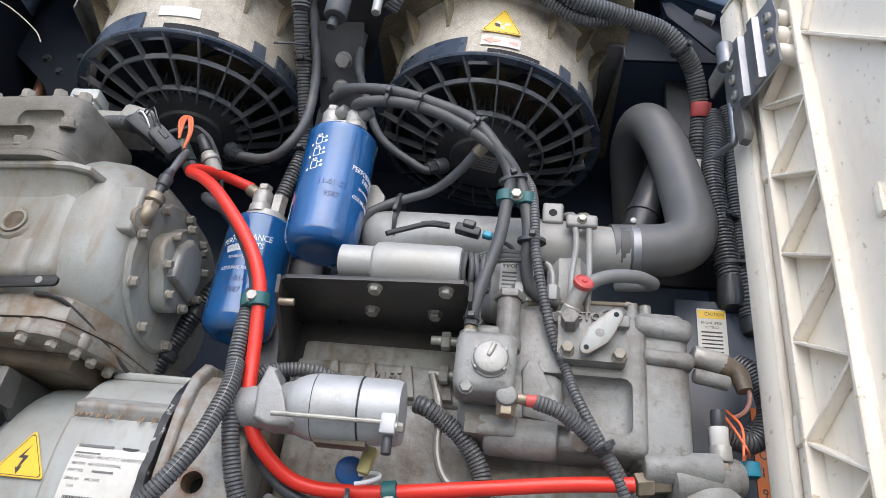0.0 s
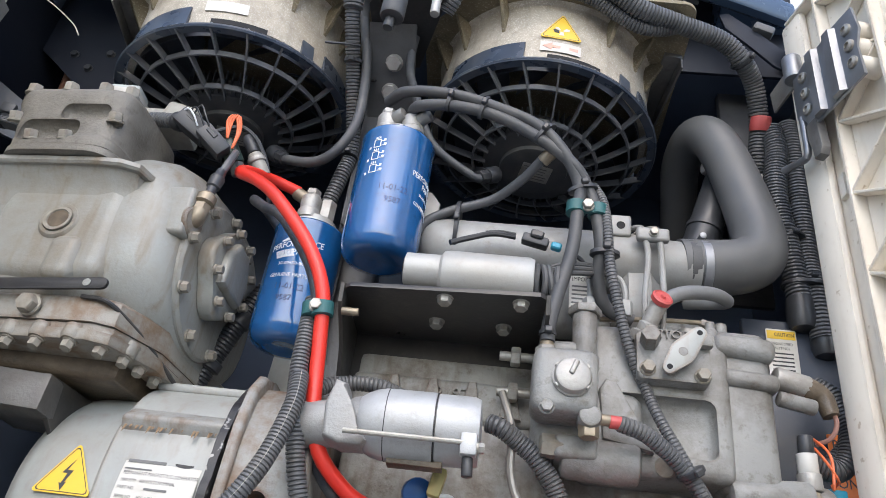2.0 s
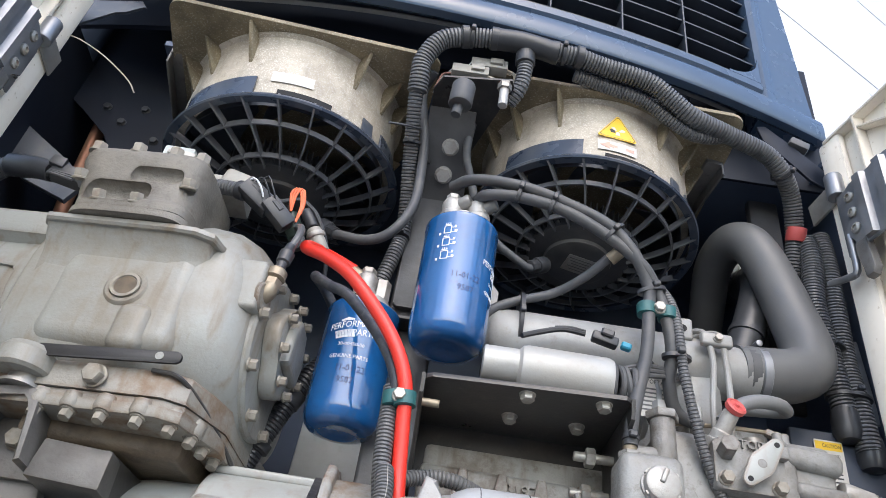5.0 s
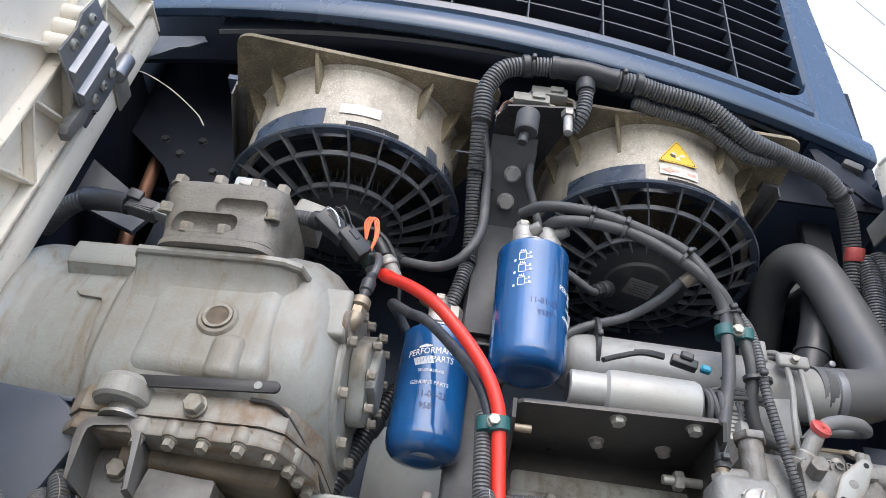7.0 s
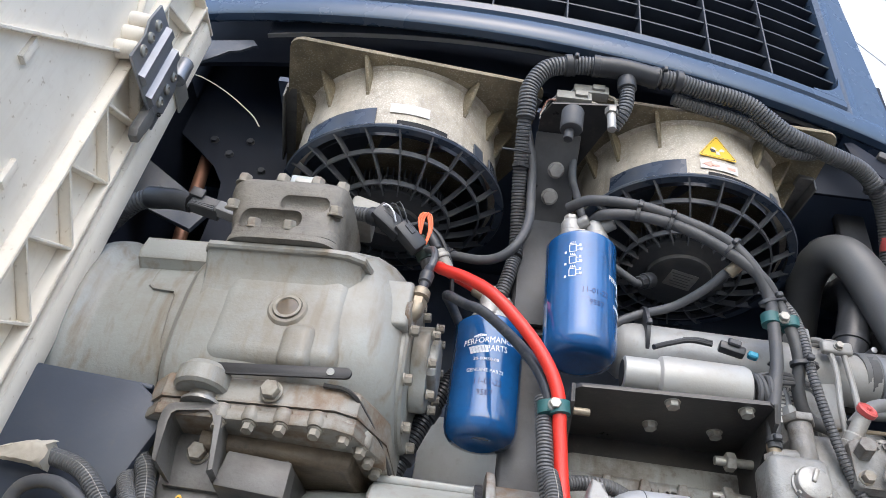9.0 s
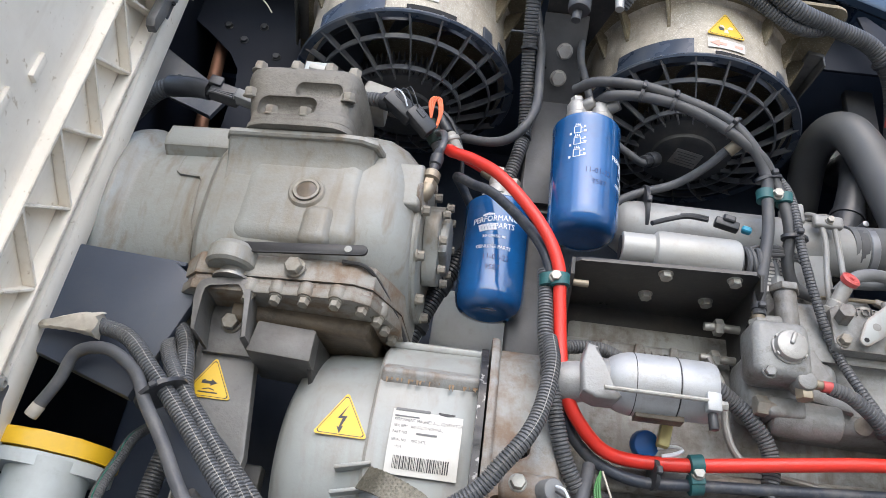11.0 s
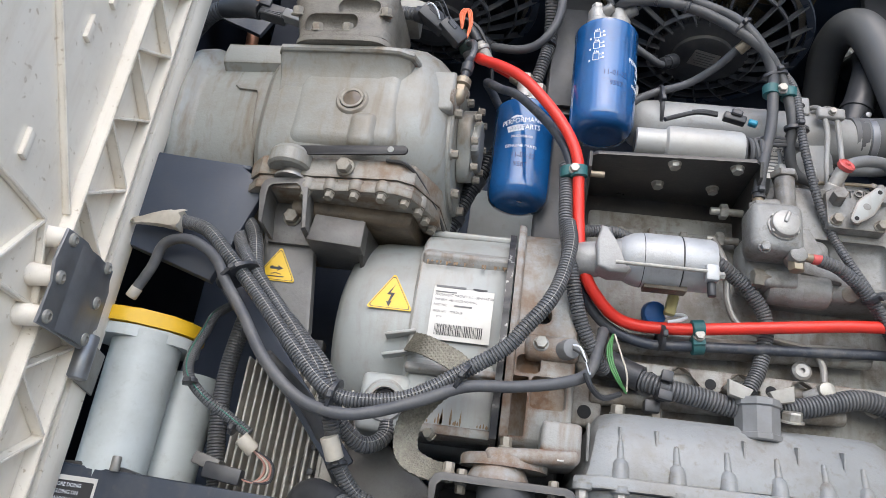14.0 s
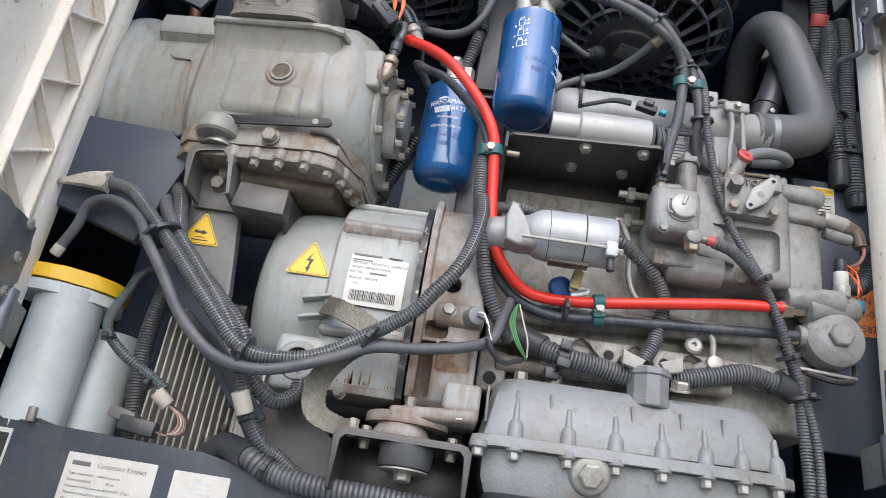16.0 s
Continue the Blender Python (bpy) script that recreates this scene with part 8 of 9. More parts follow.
p_clamp((0.056, 0.903, 2.268), (0.029, 0.004, 0.0), 0.0105, M_TEAL, "teal rubber pair clamp on the two fuel hoses")
p_clamp((-0.064, 0.932, 1.852), (0.003, 0.015, -0.021), 0.0105, M_TEAL, "dark green pair clamp on the red cable and hose", (1, 0, 0.15))
p_clamp((-0.262, 0.874, 2.070), (0.014, -0.008, -0.002), 0.0105, M_TEAL, "teal clamp that holds the red cable", (0.1, 0.1, -1))
for p, ax, r, *flat in (((-0.143, 0.884, 2.430), (1, 0, -0.25), 0.0100, 1.9), ((-0.094, 0.881, 2.416), (1, 0, -0.3), 0.0100, 1.8), ((-0.006, 0.882, 2.378), (0.7, 0, -0.6), 0.0100, 1.75), ((0.050, 0.903, 2.302), (0.3, 0.1, -1), 0.0190, 0.58), ((0.081, 0.908, 2.205), (0, 0, -1), 0.0180, 0.60), ((-0.118, 0.995, 2.268), (1, 0, 0), 0.05), ((-0.388, 0.842, 1.729), (1, 0, -0.5), 0.0202), ((-0.728, 0.869, 1.845), (0.6, 0, -0.8), 0.0310), ((-0.550, 0.836, 1.680), (0.9, 0, -0.2), 0.0252), ((-0.768, 0.896, 1.690), (0.3, 0, -1), 0.0092), ((-0.540, 0.893, 1.605), (0.4, 0, -0.9), 0.0122), ((-0.700, 0.924, 1.639), (0.8, 0, -0.4), 0.0092), ((-0.250, 0.863, 2.739), (1, 0, 0), 0.0178), ((-0.095, 0.866, 2.735), (1, 0, 0), 0.0178), ((0.315, 0.988, 2.659), (0.7, 0.6, -0.4), 0.0188), ((0.385, 1.062, 2.36), (0, 0, 1), 0.0195), ((0.395, 1.06, 2.275), (0, 0, 1), 0.034, 0.62), ((0.228, 0.942, 1.826), (0.4, 0.2, -0.9), 0.0195, 0.65), ((0.255, 0.950, 1.768), (0.2, 0, -1), 0.0215, 0.65), ((0.176, 0.910, 1.933), (0.6, 0.3, -0.8), 0.0175, 0.7), ((-0.323, 0.965, 2.575), (0, 0.6, -1), 0.0135), ((-0.316, 1.047, 2.44), (0, 0, 1), 0.0135), ((-0.50, 0.898, 1.544), (1, 0, -0.3), 0.0168), ((-0.115, 0.938, 1.848), (1, 0.1, 0.05), 0.019), ((0.012, 0.884, 2.072), (0, 0, 1), 0.0088)):
    tie(p, ax, r, squash=flat[0] if flat else 1.0)
bm = add_tube(B(), [(-0.310, 0.940, 2.585), (-0.335, 0.925, 2.572), (-0.36, 0.915, 2.562)], 0.0022, 6)
solo("tie_tail", bm, M_PLASTIC, "loose tail of a cable tie", "cable tie")
bm = add_cyl(B(), (-0.890, 0.908, 1.822), (-0.898, 0.911, 1.806), 0.0088, 16, 0.002)
solo("tape_band", bm, M_TAPE, "cream tape round the end of a sheathed cable", "tape")
# tapes, plugs, small wires in the lower left
bm = add_cyl(B(), (-0.552, 0.862, 1.636), (-0.541, 0.874, 1.610), 0.0122, 18, 0.001)
solo("tape_band", bm, M_TAPE, "cream tape band on the conduit", "tape")
rw = random.Random(5)
rings = []
for i in range(13):
    f = i / 12
    c = Vector((-0.838 - 0.082 * f, 0.880 + 0.012 * f, 1.925 + 0.004 * math.sin(3 * f) - 0.004 * f))
    hz, hy = 0.0175 * (1 - 0.72 * f ** 1.3), 0.0150 * (1 - 0.8 * f)
    rings.append([c + Vector((0.004 * math.sin(j * 1.9), math.cos(0.4488 * j) * hy, math.sin(0.4488 * j) * hz)) + Vector((0, rw.uniform(-1, 1), rw.uniform(-1, 1))) * 0.0013 for j in range(14)])
bm = add_rings(B(), rings)
solo("tape_wrap", bm, M_TAPE, "cream tape wrapped round a conduit end", "tape")
bm = add_cyl(B(), (-0.685, 0.917, 1.627), (-0.666, 0.926, 1.612), 0.0105, 18, 0.001)
solo("tape_band", bm, M_TAPE, "cream tape band at the end of a thin conduit", "tape")
pk = thing("loom_plug", (-0.70, 0.945, 1.575), "grey plug with thin pink and cream wires", "plug")
part("shell", add_box(B(), (-0.705, 0.940, 1.578), (0.055, 0.022, 0.022), 0.003, 2, (0, 6, 0)), M_PLASTIC, pk)
part("socket", add_box(B(), (-0.735, 0.955, 1.592), (0.04, 0.03, 0.018), 0.003, 2, (0, 14, 0)), M_POST, pk)
for k, m_ in enumerate((M_PINK, M_TAPE, M_PINK, M_PLASTIC)):
    part("wire", add_tube(B(), [(-0.668, 0.926, 1.614), (-0.650 + 0.004 * k, 0.93, 1.600), (-0.648 + 0.004 * k, 0.935, 1.585 - 0.003 * k), (-0.660, 0.938, 1.572), (-0.680, 0.94, 1.575)], 0.0018, 6), m_, pk)
for k in range(3):
    bm = add_tube(B(), [(-0.188, 0.900, 1.832), (-0.191 - 0.0028 * k, 0.888, 1.808), (-0.189 - 0.0028 * k, 0.880, 1.785), (-0.180 - 0.0024 * k, 0.880, 1.764), (-0.168, 0.892, 1.748)], 0.0015, 6)
    solo("green_wire", bm, M_GREENWIRE, "thin green wire beside the block", "wire")
bm = add_tube(B(), [(-0.186, 0.899, 1.832), (-0.178, 0.886, 1.800), (-0.170, 0.881, 1.772), (-0.168, 0.889, 1.750)], 0.0013, 6)
solo("white_wire", bm, M_TAPE, "thin white wire beside the block", "wire")
bm = add_tube(B(), [(-0.228, 0.856, 1.760), (-0.218, 0.862, 1.742), (-0.200, 0.88, 1.735), (-0.175, 0.90, 1.748)], 0.004, 8)
solo("black_wire", bm, M_PLASTIC, "short black wire beside the bell housing", "wire")
# filler neck
fn = thing("filler_neck", (0.017, 0.945, 1.735), "black plastic filler neck with wings", "filler")
part("body", add_lathe(B(), (0.018, 0.935, 1.712), (0, 0, 1), [(0.031, 0), (0.033, 0.002), (0.033, 0.009), (0.031, 0.010), (0.031, 0.046), (0.034, 0.048), (0.034, 0.057), (0.026, 0.06)], 10), M_FILLER, fn, smooth=20)
for s in (-1, 1):
    bm = B()
    add_prism(bm, [(0.01 * s, 0.0), (0.044 * s, 0.012), (0.044 * s, -0.010), (0.02 * s, -0.016)], facing((0.018, 0.922, 1.780), (0, -1, 0)), 0.010, 0.002)
    part("wing", bm, M_GREYCONN, fn)
# steel line and small fitting on the block
bm = add_tube(B(), [(-0.035, 0.95, 2.02), (-0.02, 0.94, 1.97), (-0.018, 0.945, 1.92), (0.0, 0.95, 1.885), (0.05, 0.955, 1.87), (0.10, 0.957, 1.862), (0.118, 0.955, 1.84), (0.118, 0.952, 1.812)], 0.005, 10)
solo("steel_line", bm, M_STEEL, "thin steel line bent across the block", "pipe")
sf = thing("line_fitting", (0.115, 0.95, 1.80), "zinc banjo fitting at the end of a steel line", "fitting")
part("banjo", add_cyl(B(), (0.118, 0.965, 1.800), (0.118, 0.940, 1.800), 0.012, 16, 0.003), M_ZINC, sf)
part("neck", add_cyl(B(), (0.095, 0.965, 1.790), (0.120, 0.950, 1.800), 0.010, 14, 0.002), M_ENGINE, sf)
hose("starter_conduit", [(-0.262, 0.895, 1.945), (-0.250, 0.912, 1.985), (-0.223, 0.928, 2.002), (-0.185, 0.935, 2.006), (-0.15, 0.95, 2.000)], 0.0095, M_CONDUIT, "black corrugated conduit above the starter nose", rib=0.005)
bc = thing("black_conduit", (-0.42, 1.06, 2.1), "black corrugated conduit with a clip below the filter", "hose")
part("conduit", add_tube(B(), [(-0.385, 1.075, 2.215), (-0.403, 1.06, 2.175), (-0.422, 1.06, 2.131), (-0.439, 1.06, 2.086), (-0.457, 1.06, 2.034), (-0.468, 1.065, 1.98)], 0.0145, 14, 0.006), M_PLASTIC, bc)
part("clip", add_lathe(B(), (-0.446, 1.06, 2.068), (-0.33, 0, -0.94), [(0.0145, 0), (0.019, 0.002), (0.019, 0.014), (0.0145, 0.016)], 20), M_PLASTIC, bc)
part("end_cuff", add_lathe(B(), (-0.416, 1.06, 2.146), (-0.4, 0, -0.9), [(0.0145, 0), (0.0175, 0.002), (0.0175, 0.022), (0.0145, 0.024)], 20), M_PLASTIC, bc)

# ---- doors ----
def door(name, side, hx, hy, z0, z1, yaw, e0, hx0, label):
    """A moulded door hinged at (hx, hy), standing open towards the viewer; local x runs from the hinge outwards."""
    d = thing(name, (hx, hy, z0), label, "door")
    w = 0.80
    s = side
    # local frame: a along the door away from the hinge, n its inner face, z up
    a = Vector((math.sin(radians(yaw)) * s, -math.cos(radians(yaw)), 0))
    n = Vector((-s * math.cos(radians(yaw)), -math.sin(radians(yaw)), 0))
    M = Matrix((a, n, Vector((0, 0, 1)))).transposed().to_4x4()
    M.translation = (hx, hy, 0)

    def slab(bm, x0, x1, y0, y1, za, zb, bevel=0.003):
        add_box(bm, ((x0 + x1) / 2, (y0 + y1) / 2, (za + zb) / 2), (abs(x1 - x0), abs(y1 - y0), abs(zb - za)), bevel)

    def put(name_, bm, m_=M_DOOR, parent=None, label_="", **k):
        bm.transform(M)
        return part(name_, bm, m_, parent or d, label_, **k)

    bm = B()
    slab(bm, e0, w, -0.012, 0.0, z0, z1, 0.004)
    put("skin", bm)
    # smooth edge strip with a rolled fold
    bm = B()
    slab(bm, e0 - 0.004, e0 + 0.045, 0.0, 0.016, z0, z1, 0.007)
    put("edge_flange", bm)
    bm = B()
    slab(bm, e0, e0 + 0.010, -0.03, 0.012, z0, z1, 0.004)
    put("edge_return", bm)
    bm = B()
    slab(bm, e0 + 0.012, w, -0.002, 0.019, z1 - 0.006, z1 - 0.0005, 0.001)
    put("top_flange", bm)
    for x in (0.112, 0.208):
        bm = B()
        add_prism(bm, [(-0.0045, 0.0), (0.0045, 0.0), (0.002, 0.020), (-0.002, 0.020)], Matrix.Translation((x, 0, z0)), z1 - z0)
        put("upright_rib", bm)
    for k in range(11):
        z = 2.686 - 0.1225 * k
        if z - 0.17 < z0:
            break
        for xa, za, xb, zb in ((0.114, z, 0.206, z - 0.053), (0.206, z - 0.056, 0.114, z - 0.119)):
            bm = B()
            L = math.hypot(xb - xa, zb - za)
            add_box(bm, (0, 0, 0), (L, 0.018, 0.0045), 0.001, 1)
            bm.transform(Matrix.Translation(((xa + xb) / 2, 0.009, (za + zb) / 2)) @ Matrix.Rotation(-math.atan2(zb - za, xb - xa), 4, "Y"))
            put("cross_rib" if xa < xb else "diagonal_rib", bm)
    # long ribs on the wide field, meeting at the hinges
    for x0, za, x1, zb in ((0.212, 2.495, 0.66, 2.00), (0.212, 2.50, 0.32, z1 - 0.01), (0.255, 1.835, 0.74, 1.90), (0.255, 1.835, 0.52, 1.48), (0.212, 1.730, 0.74, 1.745), (0.213, 1.862, 0.70, 2.52), (0.255, 1.835, 0.212, 1.735)):
        L = math.hypot(x1 - x0, zb - za)
        bm = B()
        add_box(bm, (0, 0, 0), (L, 0.011, 0.005), 0.001, 1)
        bm.transform(Matrix.Translation(((x0 + x1) / 2, 0.0055, (za + zb) / 2)) @ Matrix.Rotation(-math.atan2(zb - za, x1 - x0), 4, "Y"))
        put("long_rib", bm)
    for x, zz in ((0.085, 2.353), (0.082, 1.978), (0.060, 1.598), (0.331, 1.90), (0.275, 2.178), (0.30, 2.10), (0.29, 1.60), (0.36, 2.30)):
        bm = B()
        add_prism(bm, [(-0.006, -0.016), (0.006, -0.020), (0.006, 0.018), (-0.006, 0.020)], Matrix.Translation((x, 0.0, zz)) @ Matrix.Rotation(radians(-90), 4, "X"), 0.007, 0.002)
        put("clip_boss", bm)
    # hinges: folded plate with screws, knuckle, fixed leaf, spring and lever
    for zz, gap, up in ((1.768, 0.052, -1), (2.512, 0.031, 1)):
        for x, dz in ((0.100, gap), (0.098, 0.0), (0.096, -gap)):
            put("screw_boss", add_lathe(B(), (hx0 + x, 0.0, zz + dz), (0, 1, 0), [(0.015, 0), (0.013, 0.028), (0.010, 0.032), (0.0, 0.032)], 18))
        h = add_prism(B(), [(-0.026, 0.024), (-0.016, 0.046), (0.004, 0.057), (0.046, 0.057), (0.062, 0.064), (0.112, 0.062), (0.118, 0.015), (0.108, -0.010), (0.112, -0.064), (0.0, -0.066), (-0.012, -0.040), (-0.026, -0.030)], Matrix.Translation((hx0, 0.034, zz)) @ Matrix(((1, 0, 0, 0), (0, 0, 1, 0), (0, 1, 0, 0), (0, 0, 0, 1))), 0.004, 0.001)
        hp = put("hinge", h, M_STEELGALV, None, "bright galvanised hinge plate")
        for x in (0.026, 0.066) if up > 0 else (0.040,):
            fold = [(-0.012, 0.0), (-0.007, 0.009), (0.007, 0.009), (0.012, 0.0)] if up > 0 else [(-0.050, 0.0), (-0.002, 0.0055), (0.008, 0.0050), (0.034, 0.0)]
            bm = add_prism(B(), fold, Matrix.Translation((hx0 + x, 0.0375, zz - 0.062)), 0.118)
            put("fold", bm, M_STEELGALV, hp)
        for x in (0.0, 0.097):
            for dz in (gap, 0.0, -gap):
                bm = add_lathe(B(), (hx0 + x, 0.0375, zz + dz), (0, 1, 0), [(0.009, 0), (0.0085, 0.004), (0.0045, 0.006), (0.004, 0.003)], 18)
                put("screw", bm, M_ZINC, hp)
        za, zb = (0.060, 0.106) if up > 0 else (-0.100, -0.038)
        bm = add_cyl(B(), (hx0 - 0.032, 0.027, zz + min(za, zb)), (hx0 - 0.032, 0.027, zz + max(za, zb)), 0.0145, 22, 0.002)
        put("knuckle", bm, M_STEELGALV, hp, "rolled hinge barrel")
        bm = add_lathe(B(), (hx0 - 0.032, 0.027, zz + max(za, zb)), (0, 0, 1), [(0.0095, -0.001), (0.0095, 0.0006), (0.0, 0.0006)], 18)
        put("barrel_bore", bm, M_HOLE, hp)
        bm = add_prism(B(), [(-0.032, zb), (-0.100, zb - 0.012), (-0.096, za - 0.010), (-0.032, za)], Matrix.Translation((hx0, 0.018, zz)) @ Matrix(((1, 0, 0, 0), (0, 0, 1, 0), (0, 1, 0, 0), (0, 0, 0, 1))), 0.004, 0.001)
        put("fixed_leaf", bm, M_STEEL, hp, "dark folded hinge leaf")
        bm = B()
        slab(bm, hx0 - 0.034, hx0 + 0.006, 0.026, 0.030, zz - 0.062, zz + 0.060, 0.002)
        put("pin_guide", bm, M_STEELGALV, hp)
        if up > 0:
            pts = [(hx0 - 0.022 + 0.005 * math.cos(i * 0.9), 0.032 + 0.005 * math.sin(i * 0.9), zz - 0.038 + 0.00085 * i) for i in range(70)]
            put("spring", add_tube(B(), pts, 0.0011, 5, step=0.002), M_POST, hp)
            bm = add_prism(B(), [(-0.012, -0.055), (0.012, -0.055), (0.016, -0.110), (0.010, -0.120), (-0.004, -0.120), (-0.006, -0.080)], Matrix.Translation((hx0, 0.026, zz)) @ Matrix(((1, 0, 0, 0), (0, 0, 1, 0), (0, 1, 0, 0), (0, 0, 0, 1))), 0.014, 0.003)
            put("lever", bm, M_POST, hp, "dark steel lever end")
        if up > 0 and side > 0:
            bm = add_tube(B(), [(hx0 - 0.020, 0.034, zz - 0.030), (hx0 - 0.020, 0.034, zz - 0.085), (hx0 - 0.024, 0.034, zz - 0.100), (hx0 - 0.038, 0.034, zz - 0.098), (hx0 - 0.074, 0.036, zz - 0.088)], 0.0055, 12)
            put("pin", bm, M_STEELGALV, hp)
    return d


door("door_left", -1, -0.940, 0.965, 1.30, 2.765, 0, 0.042, 0.134, "open cream moulded door with ribs and steel hinges")
door("door_right", 1, 0.386, 1.000, 1.30, 2.715, 14, 0.030, 0.086, "open cream moulded door with ribs and steel hinges")

# ---- things in the lower left ----
bm = B()
bw = thing("filter_bowls", (-0.85, 0.99, 1.53), "two pale grey bowls under one bright yellow lid", "filter bowls")
part("bowl", add_lathe(B(), (-0.884, 0.980, 1.53), (0, 0, 1), [(0.044, 0), (0.049, 0.004), (0.050, 0.02), (0.0525, 0.22), (0.053, 0.235)], 44), M_CUP, bw)
part("bowl", add_lathe(B(), (-0.836, 1.062, 1.53), (0, 0, 1), [(0.040, 0), (0.044, 0.004), (0.046, 0.02), (0.048, 0.19), (0.046, 0.198), (0.0, 0.200)], 40), M_CUP, bw)


def stadium(p, q, r, n=14):
    p, q = Vector((*p, 0)), Vector((*q, 0))
    d = (q - p).normalized()
    a0 = math.atan2(d.y, d.x)
    out = [(q.x + r * math.cos(a0 - math.pi / 2 + math.pi * i / n), q.y + r * math.sin(a0 - math.pi / 2 + math.pi * i / n)) for i in range(n + 1)]
    return out + [(p.x + r * math.cos(a0 + math.pi / 2 + math.pi * i / n), p.y + r * math.sin(a0 + math.pi / 2 + math.pi * i / n)) for i in range(n + 1)]


part("collar", add_prism(B(), stadium((-0.912, 0.976), (-0.870, 1.000), 0.0585), Matrix.Translation((0, 0, 1.752)), 0.018, 0.003), M_CUP, bw)
part("lid", add_prism(B(), stadium((-0.912, 0.976), (-0.870, 1.000), 0.0615), Matrix.Translation((0, 0, 1.772)), 0.023, 0.005, 3), M_YELLID, bw, "bright yellow lid")
# finned aluminium box
hs = thing("finned_box", (-0.645, 1.0, 1.54), "finned aluminium regulator box with small rivets", "heat sink")
part("body", add_box(B(), (-0.650, 1.03, 1.650), (0.155, 0.05, 0.215), 0.003), M_FIN, hs)
for k in range(13):
    part("fin", add_box(B(), (-0.720 + 0.0115 * k, 0.992, 1.650), (0.0035, 0.028, 0.212), 0.001, 1), M_FIN, hs)
for z in (1.60, 1.635, 1.67, 1.70):
    bm = add_cyl(B(), (-0.594, 0.985, z), (-0.594, 0.974, z), 0.005, 12, 0.001)
    part("rivet", bm, M_PLASTIC, hs)
part("end_strip", add_box(B(), (-0.574, 1.005, 1.660), (0.026, 0.05, 0.225), 0.002), M_FIN, hs)
part("end_flange", add_box(B(), (-0.551, 1.0, 1.665), (0.005, 0.07, 0.215), 0.001), M_FIN, hs)
# dark sheet cover and strut
cvr = thing("sheet_cover", (-0.84, 0.95, 1.85), "dark blue-grey folded sheet cover below the compressor", "cover")
bm = B()
add_prism(bm, [(-0.960, 2.058), (-0.785, 2.046), (-0.740, 2.015), (-0.742, 1.985), (-0.785, 1.845), (-0.96, 1.90)], Matrix.Translation((0, 0.925, 0)) @ Matrix.Rotation(radians(90), 4, "X"), 0.016, 0.006)
part("face", bm, M_NAVY, cvr)
part("top", add_box(B(), (-0.87, 1.0, 2.050), (0.20, 0.17, 0.008), 0.003, 2, (0, 3, 0)), M_NAVY, cvr)
bm = B()
add_box(bm, (-0.715, 0.948, 1.800), (0.52, 0.008, 0.034), 0.003, 2, (0, 48, 0))
solo("diagonal_strut", bm, M_NAVY, "dark blue flat strut running diagonally behind the conduits", "strut")
bm = add_box(B(), (-0.515, 1.0, 1.585), (0.20, 0.012, 0.14), 0.004, 2, (0, 38, 0))
solo("grey_gusset", bm, M_POST, "grey sloping steel gusset under the generator", "gusset")

# ---- signs, labels ----
warning_sign(facing((-0.699, 0.9435, 1.888), (0, -1, 0)), 0.066, HOT_SIGN, "yellow hot-surface triangle sticker on the post")
MT = on_shroud(fan_2, 275.5, 0.086, 0.190)
warning_sign(MT, 0.070, FAN_SIGN, "yellow rotating-fan triangle sticker on the shroud", FAN_PALE)
arrow = thing("arrow_sticker", on_shroud(fan_2, 274, 0.072).translation, "white sticker with a red arrow on the fan shroud", "sticker")
curved_sticker("film", on_shroud(fan_2, 276, 0.0455, 0.1903), 0.066, 0.022, 0.19, M_LABEL, "", arrow)
bm = B()
m = on_shroud(fan_2, 276, 0.0455, 0.1915)
add_prism(bm, [(-0.030, 0.0), (-0.014, 0.008), (-0.014, 0.003), (0.028, 0.003), (0.028, -0.003), (-0.014, -0.003), (-0.014, -0.008)], m, 0.0004)
for v in bm.verts:
    q = m.inverted() @ v.co
    q.z += math.sqrt(0.1912**2 - q.x**2) - 0.1912
    v.co = m @ q
part("arrow", bm, M_PINKARROW, arrow)
arrow = thing("arrow_sticker", on_shroud(fan, 268, 0.08).translation, "faded white arrow sticker on the fan shroud", "sticker")
curved_sticker("film", on_shroud(fan, 278, 0.055, 0.1900), 0.068, 0.022, 0.19, M_LABEL, "", arrow)
cl = thing("caution_label", (0.38, 1.06, 2.17), "white caution label with a yellow heading", "label")
MC = facing((0.3525, 1.0655, 2.166), (0, -1, 0))
part("film", add_prism(B(), rounded(0.042, 0.074, 0.002), MC, 0.0008), M_LABEL, cl)
part("heading", add_prism(B(), rounded(0.039, 0.013, 0.001), MC @ Matrix.Translation((0, 0.028, 0.0009)), 0.0004), M_YELLOW, cl)
bm = add_words(B(), "CAUTION", 0.0082, MC @ Matrix.Translation((0.004, 0.028, 0.0016)), 0.0002, wide=0.75)
add_words(bm, "ENGINE SPEED", 0.0058, MC @ Matrix.Translation((0, 0.014, 0.0011)), 0.0002, wide=0.8)
add_words(bm, "SETTINGS", 0.0058, MC @ Matrix.Translation((0, 0.007, 0.0011)), 0.0002, wide=0.8)
for k in range(6):
    add_prism(bm, [(-0.016, 0), (0.014, 0), (0.014, 0.0022), (-0.016, 0.0022)], MC @ Matrix.Translation((0, -0.002 - 0.0062 * k, 0.0009)), 0.0003)
part("printing", bm, M_INK, cl)
ol = thing("belt_label", (0.40, 1.0, 1.95), "orange service label with black marker writing", "label")
MO = facing((0.427, 1.0675, 1.990), (0, -1, 0))
part("film", add_prism(B(), rounded(0.062, 0.130, 0.002), MO, 0.0008), M_ORANGE, ol)
bm = B()
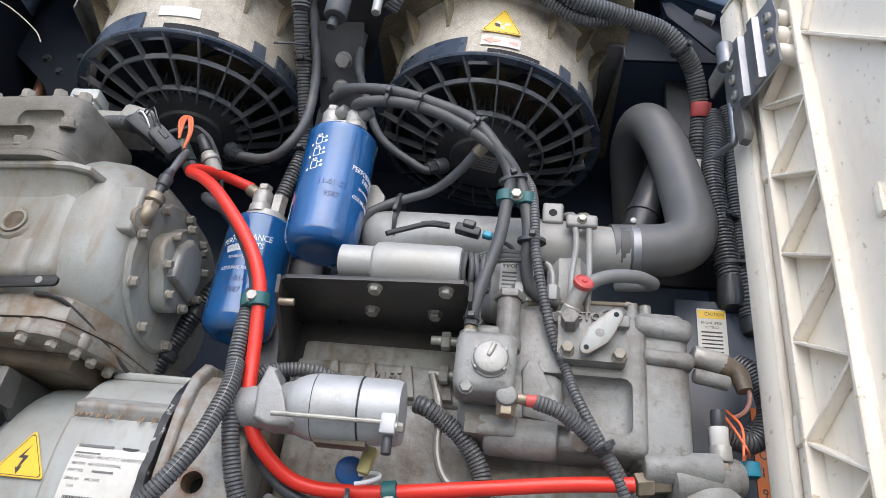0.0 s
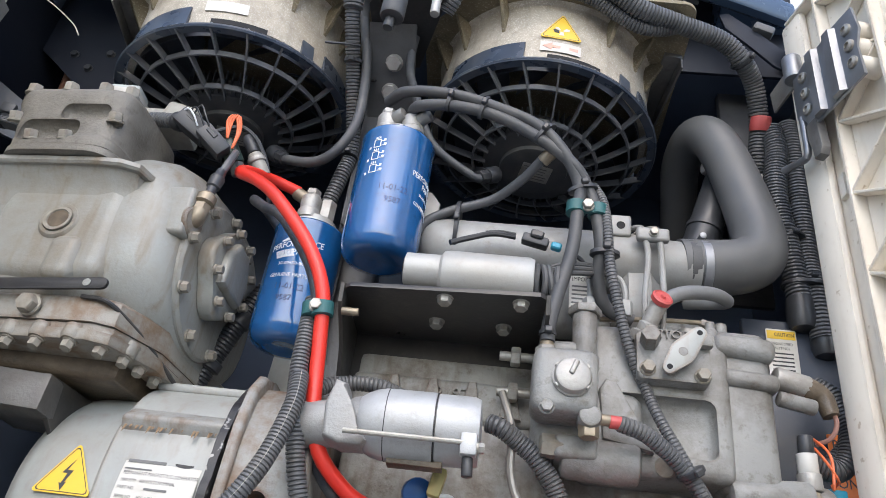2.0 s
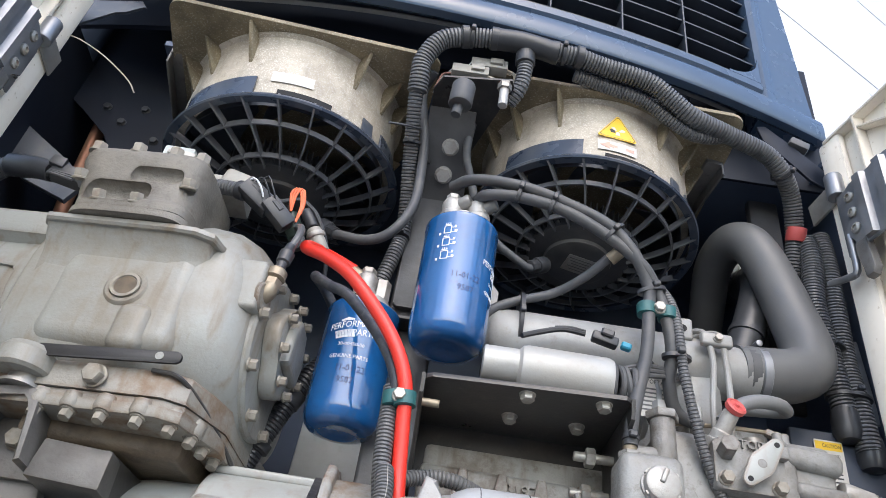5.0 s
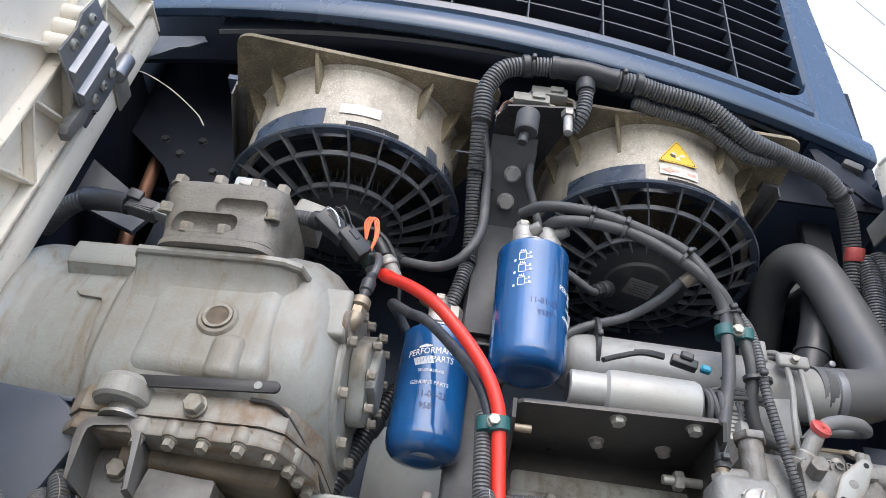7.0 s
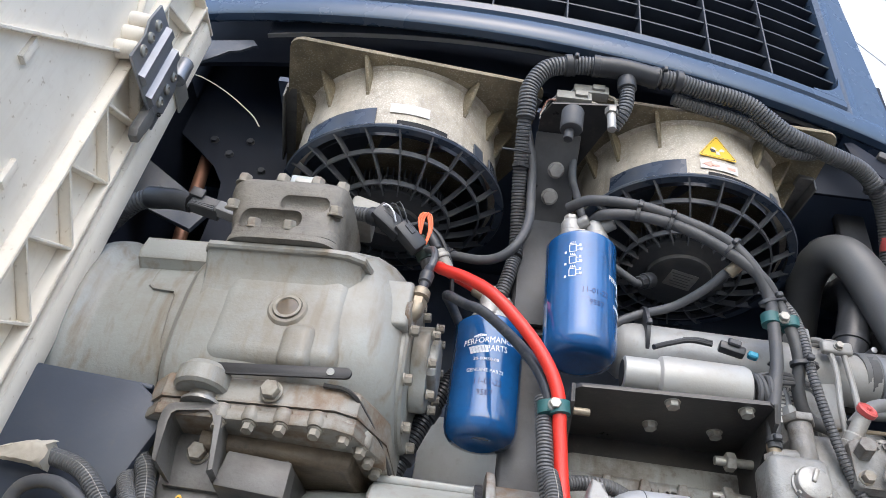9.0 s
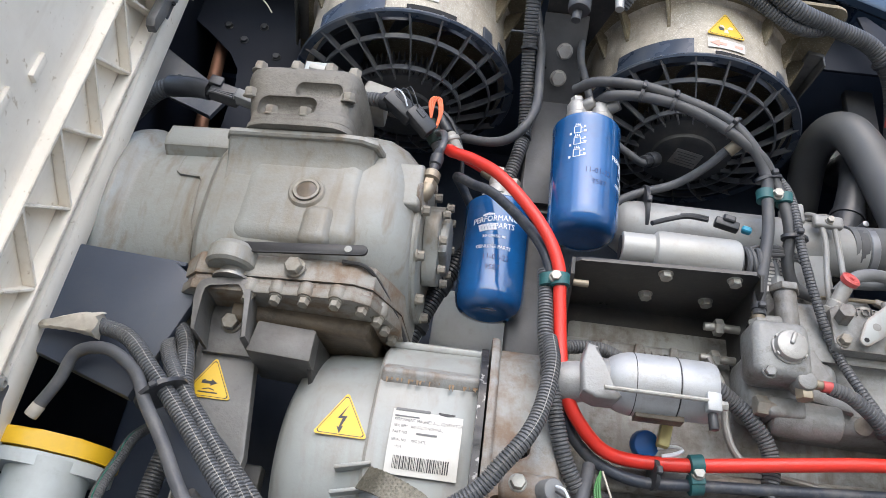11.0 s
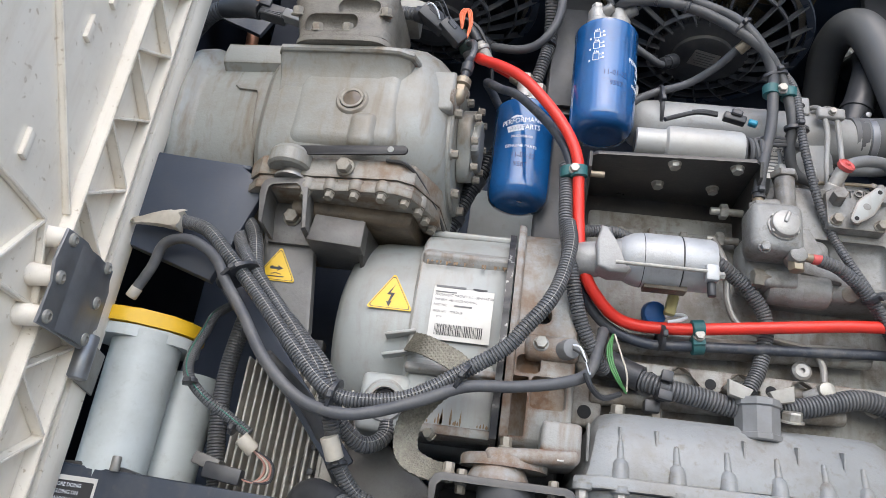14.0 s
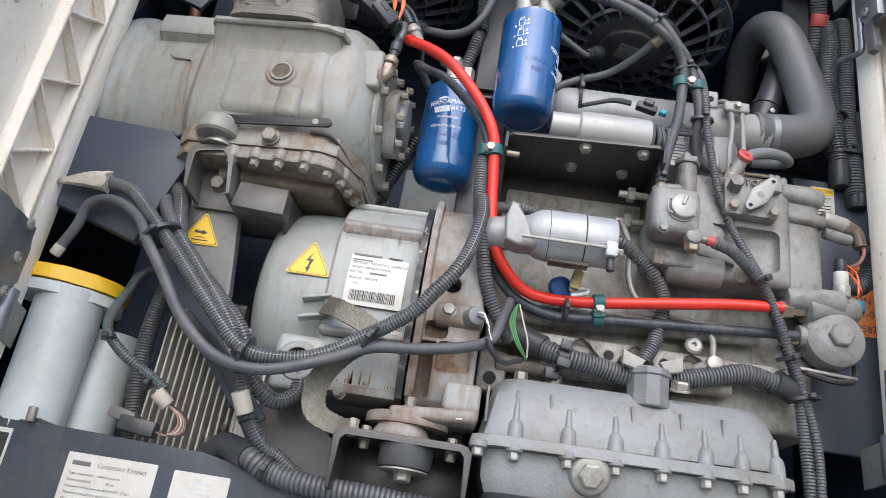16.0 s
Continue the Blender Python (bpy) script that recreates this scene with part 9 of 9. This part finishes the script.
for t_, z in (("BELT", 0.050), ("CHANGED", 0.025), ("ON", 0.0), ("11-01", -0.024), ("9587", -0.052)):
    add_words(bm, t_, 0.019, MO @ Matrix.Translation((-0.026, z, 0.0011)), 0.0002, "LEFT", wide=0.9)
part("marker_writing", bm, M_INK, ol)
kp = thing("data_plate", (-0.72, 0.925, 1.49), "cream data plate with black lettering on the beam", "plate")
MK = facing((-0.720, 0.9295, 1.487), (0, -1, 0))
part("film", add_prism(B(), rounded(0.128, 0.085, 0.002), MK, 0.001), M_LABEL, kp)
bm = add_words(B(), "Compressor Kenplaat", 0.0098, MK @ Matrix.Translation((0.016, 0.029, 0.0013)), 0.0002, wide=0.80)
for k, t_ in enumerate(("Type compressor   semihermetisch", "Beproevingsdruk              38 bar", "Maximum toelaatbare werkdruk HD  32 bar", "Maximum toelaatbare werkdruk LD  26 bar", "Maximale spanning")):
    add_words(bm, t_, 0.0058, MK @ Matrix.Translation((-0.056, 0.015 - 0.0085 * k, 0.0013)), 0.0002, "LEFT", wide=0.88)
part("printing", bm, M_GREYINK, kp)
part("masked_print", add_prism(B(), rounded(0.026, 0.006, 0.001), MK @ Matrix.Translation((-0.042, 0.029, 0.001)), 0.0004), M_GREYINK, kp)
wl = thing("blank_label", (-0.595, 0.925, 1.49), "white label with faint printing on the beam", "label")
MW = facing((-0.592, 0.9295, 1.492), (0, -1, 0))
part("film", add_prism(B(), rounded(0.080, 0.070, 0.002), MW, 0.001), M_LABEL, wl)
bm = B()
for k in range(4):
    add_prism(bm, [(-0.018, 0), (0.018 - 0.003 * (k % 2), 0), (0.018 - 0.003 * (k % 2), 0.003), (-0.018, 0.003)], MW @ Matrix.Translation((0, 0.020 - 0.007 * k, 0.0011)), 0.0003)
part("faint_print", bm, mat("pale_grey_ink", (0.5, 0.5, 0.52), 0.5, 0, 0.1, 60, None, 0, 1, 0.0), wl)
nl = thing("welding_notice", (-0.91, 0.925, 1.5), "grey and black welding notice on the beam", "label")
MN = facing((-0.915, 0.9295, 1.505), (0, -1, 0))
part("film", add_prism(B(), rounded(0.085, 0.085, 0.001), MN, 0.001), M_LABEL, nl)
part("field", add_prism(B(), rounded(0.078, 0.042, 0.001), MN @ Matrix.Translation((0, 0.015, 0.001)), 0.0005), M_INK, nl)
bm = B()
for k, t_ in enumerate(("BEFORE DOING", "WELDING ON", "TO WHICH UNIT", "TRAILER, CONTAINER")):
    add_words(bm, t_, 0.0075, MN @ Matrix.Translation((0.0, 0.030 - 0.0095 * k, 0.0018)), 0.0002, wide=0.85)
part("printing", bm, M_WHITEINK, nl)

bm = add_tube(B(), [(-0.942, 0.925, 2.667), (-0.908, 0.925, 2.658), (-0.857, 0.93, 2.632), (-0.802, 0.935, 2.59), (-0.78, 0.935, 2.562)], 0.0012, 6)
solo("thin_wire", bm, M_TAPE, "loose thin pale wire hanging from the hinge", "wire")
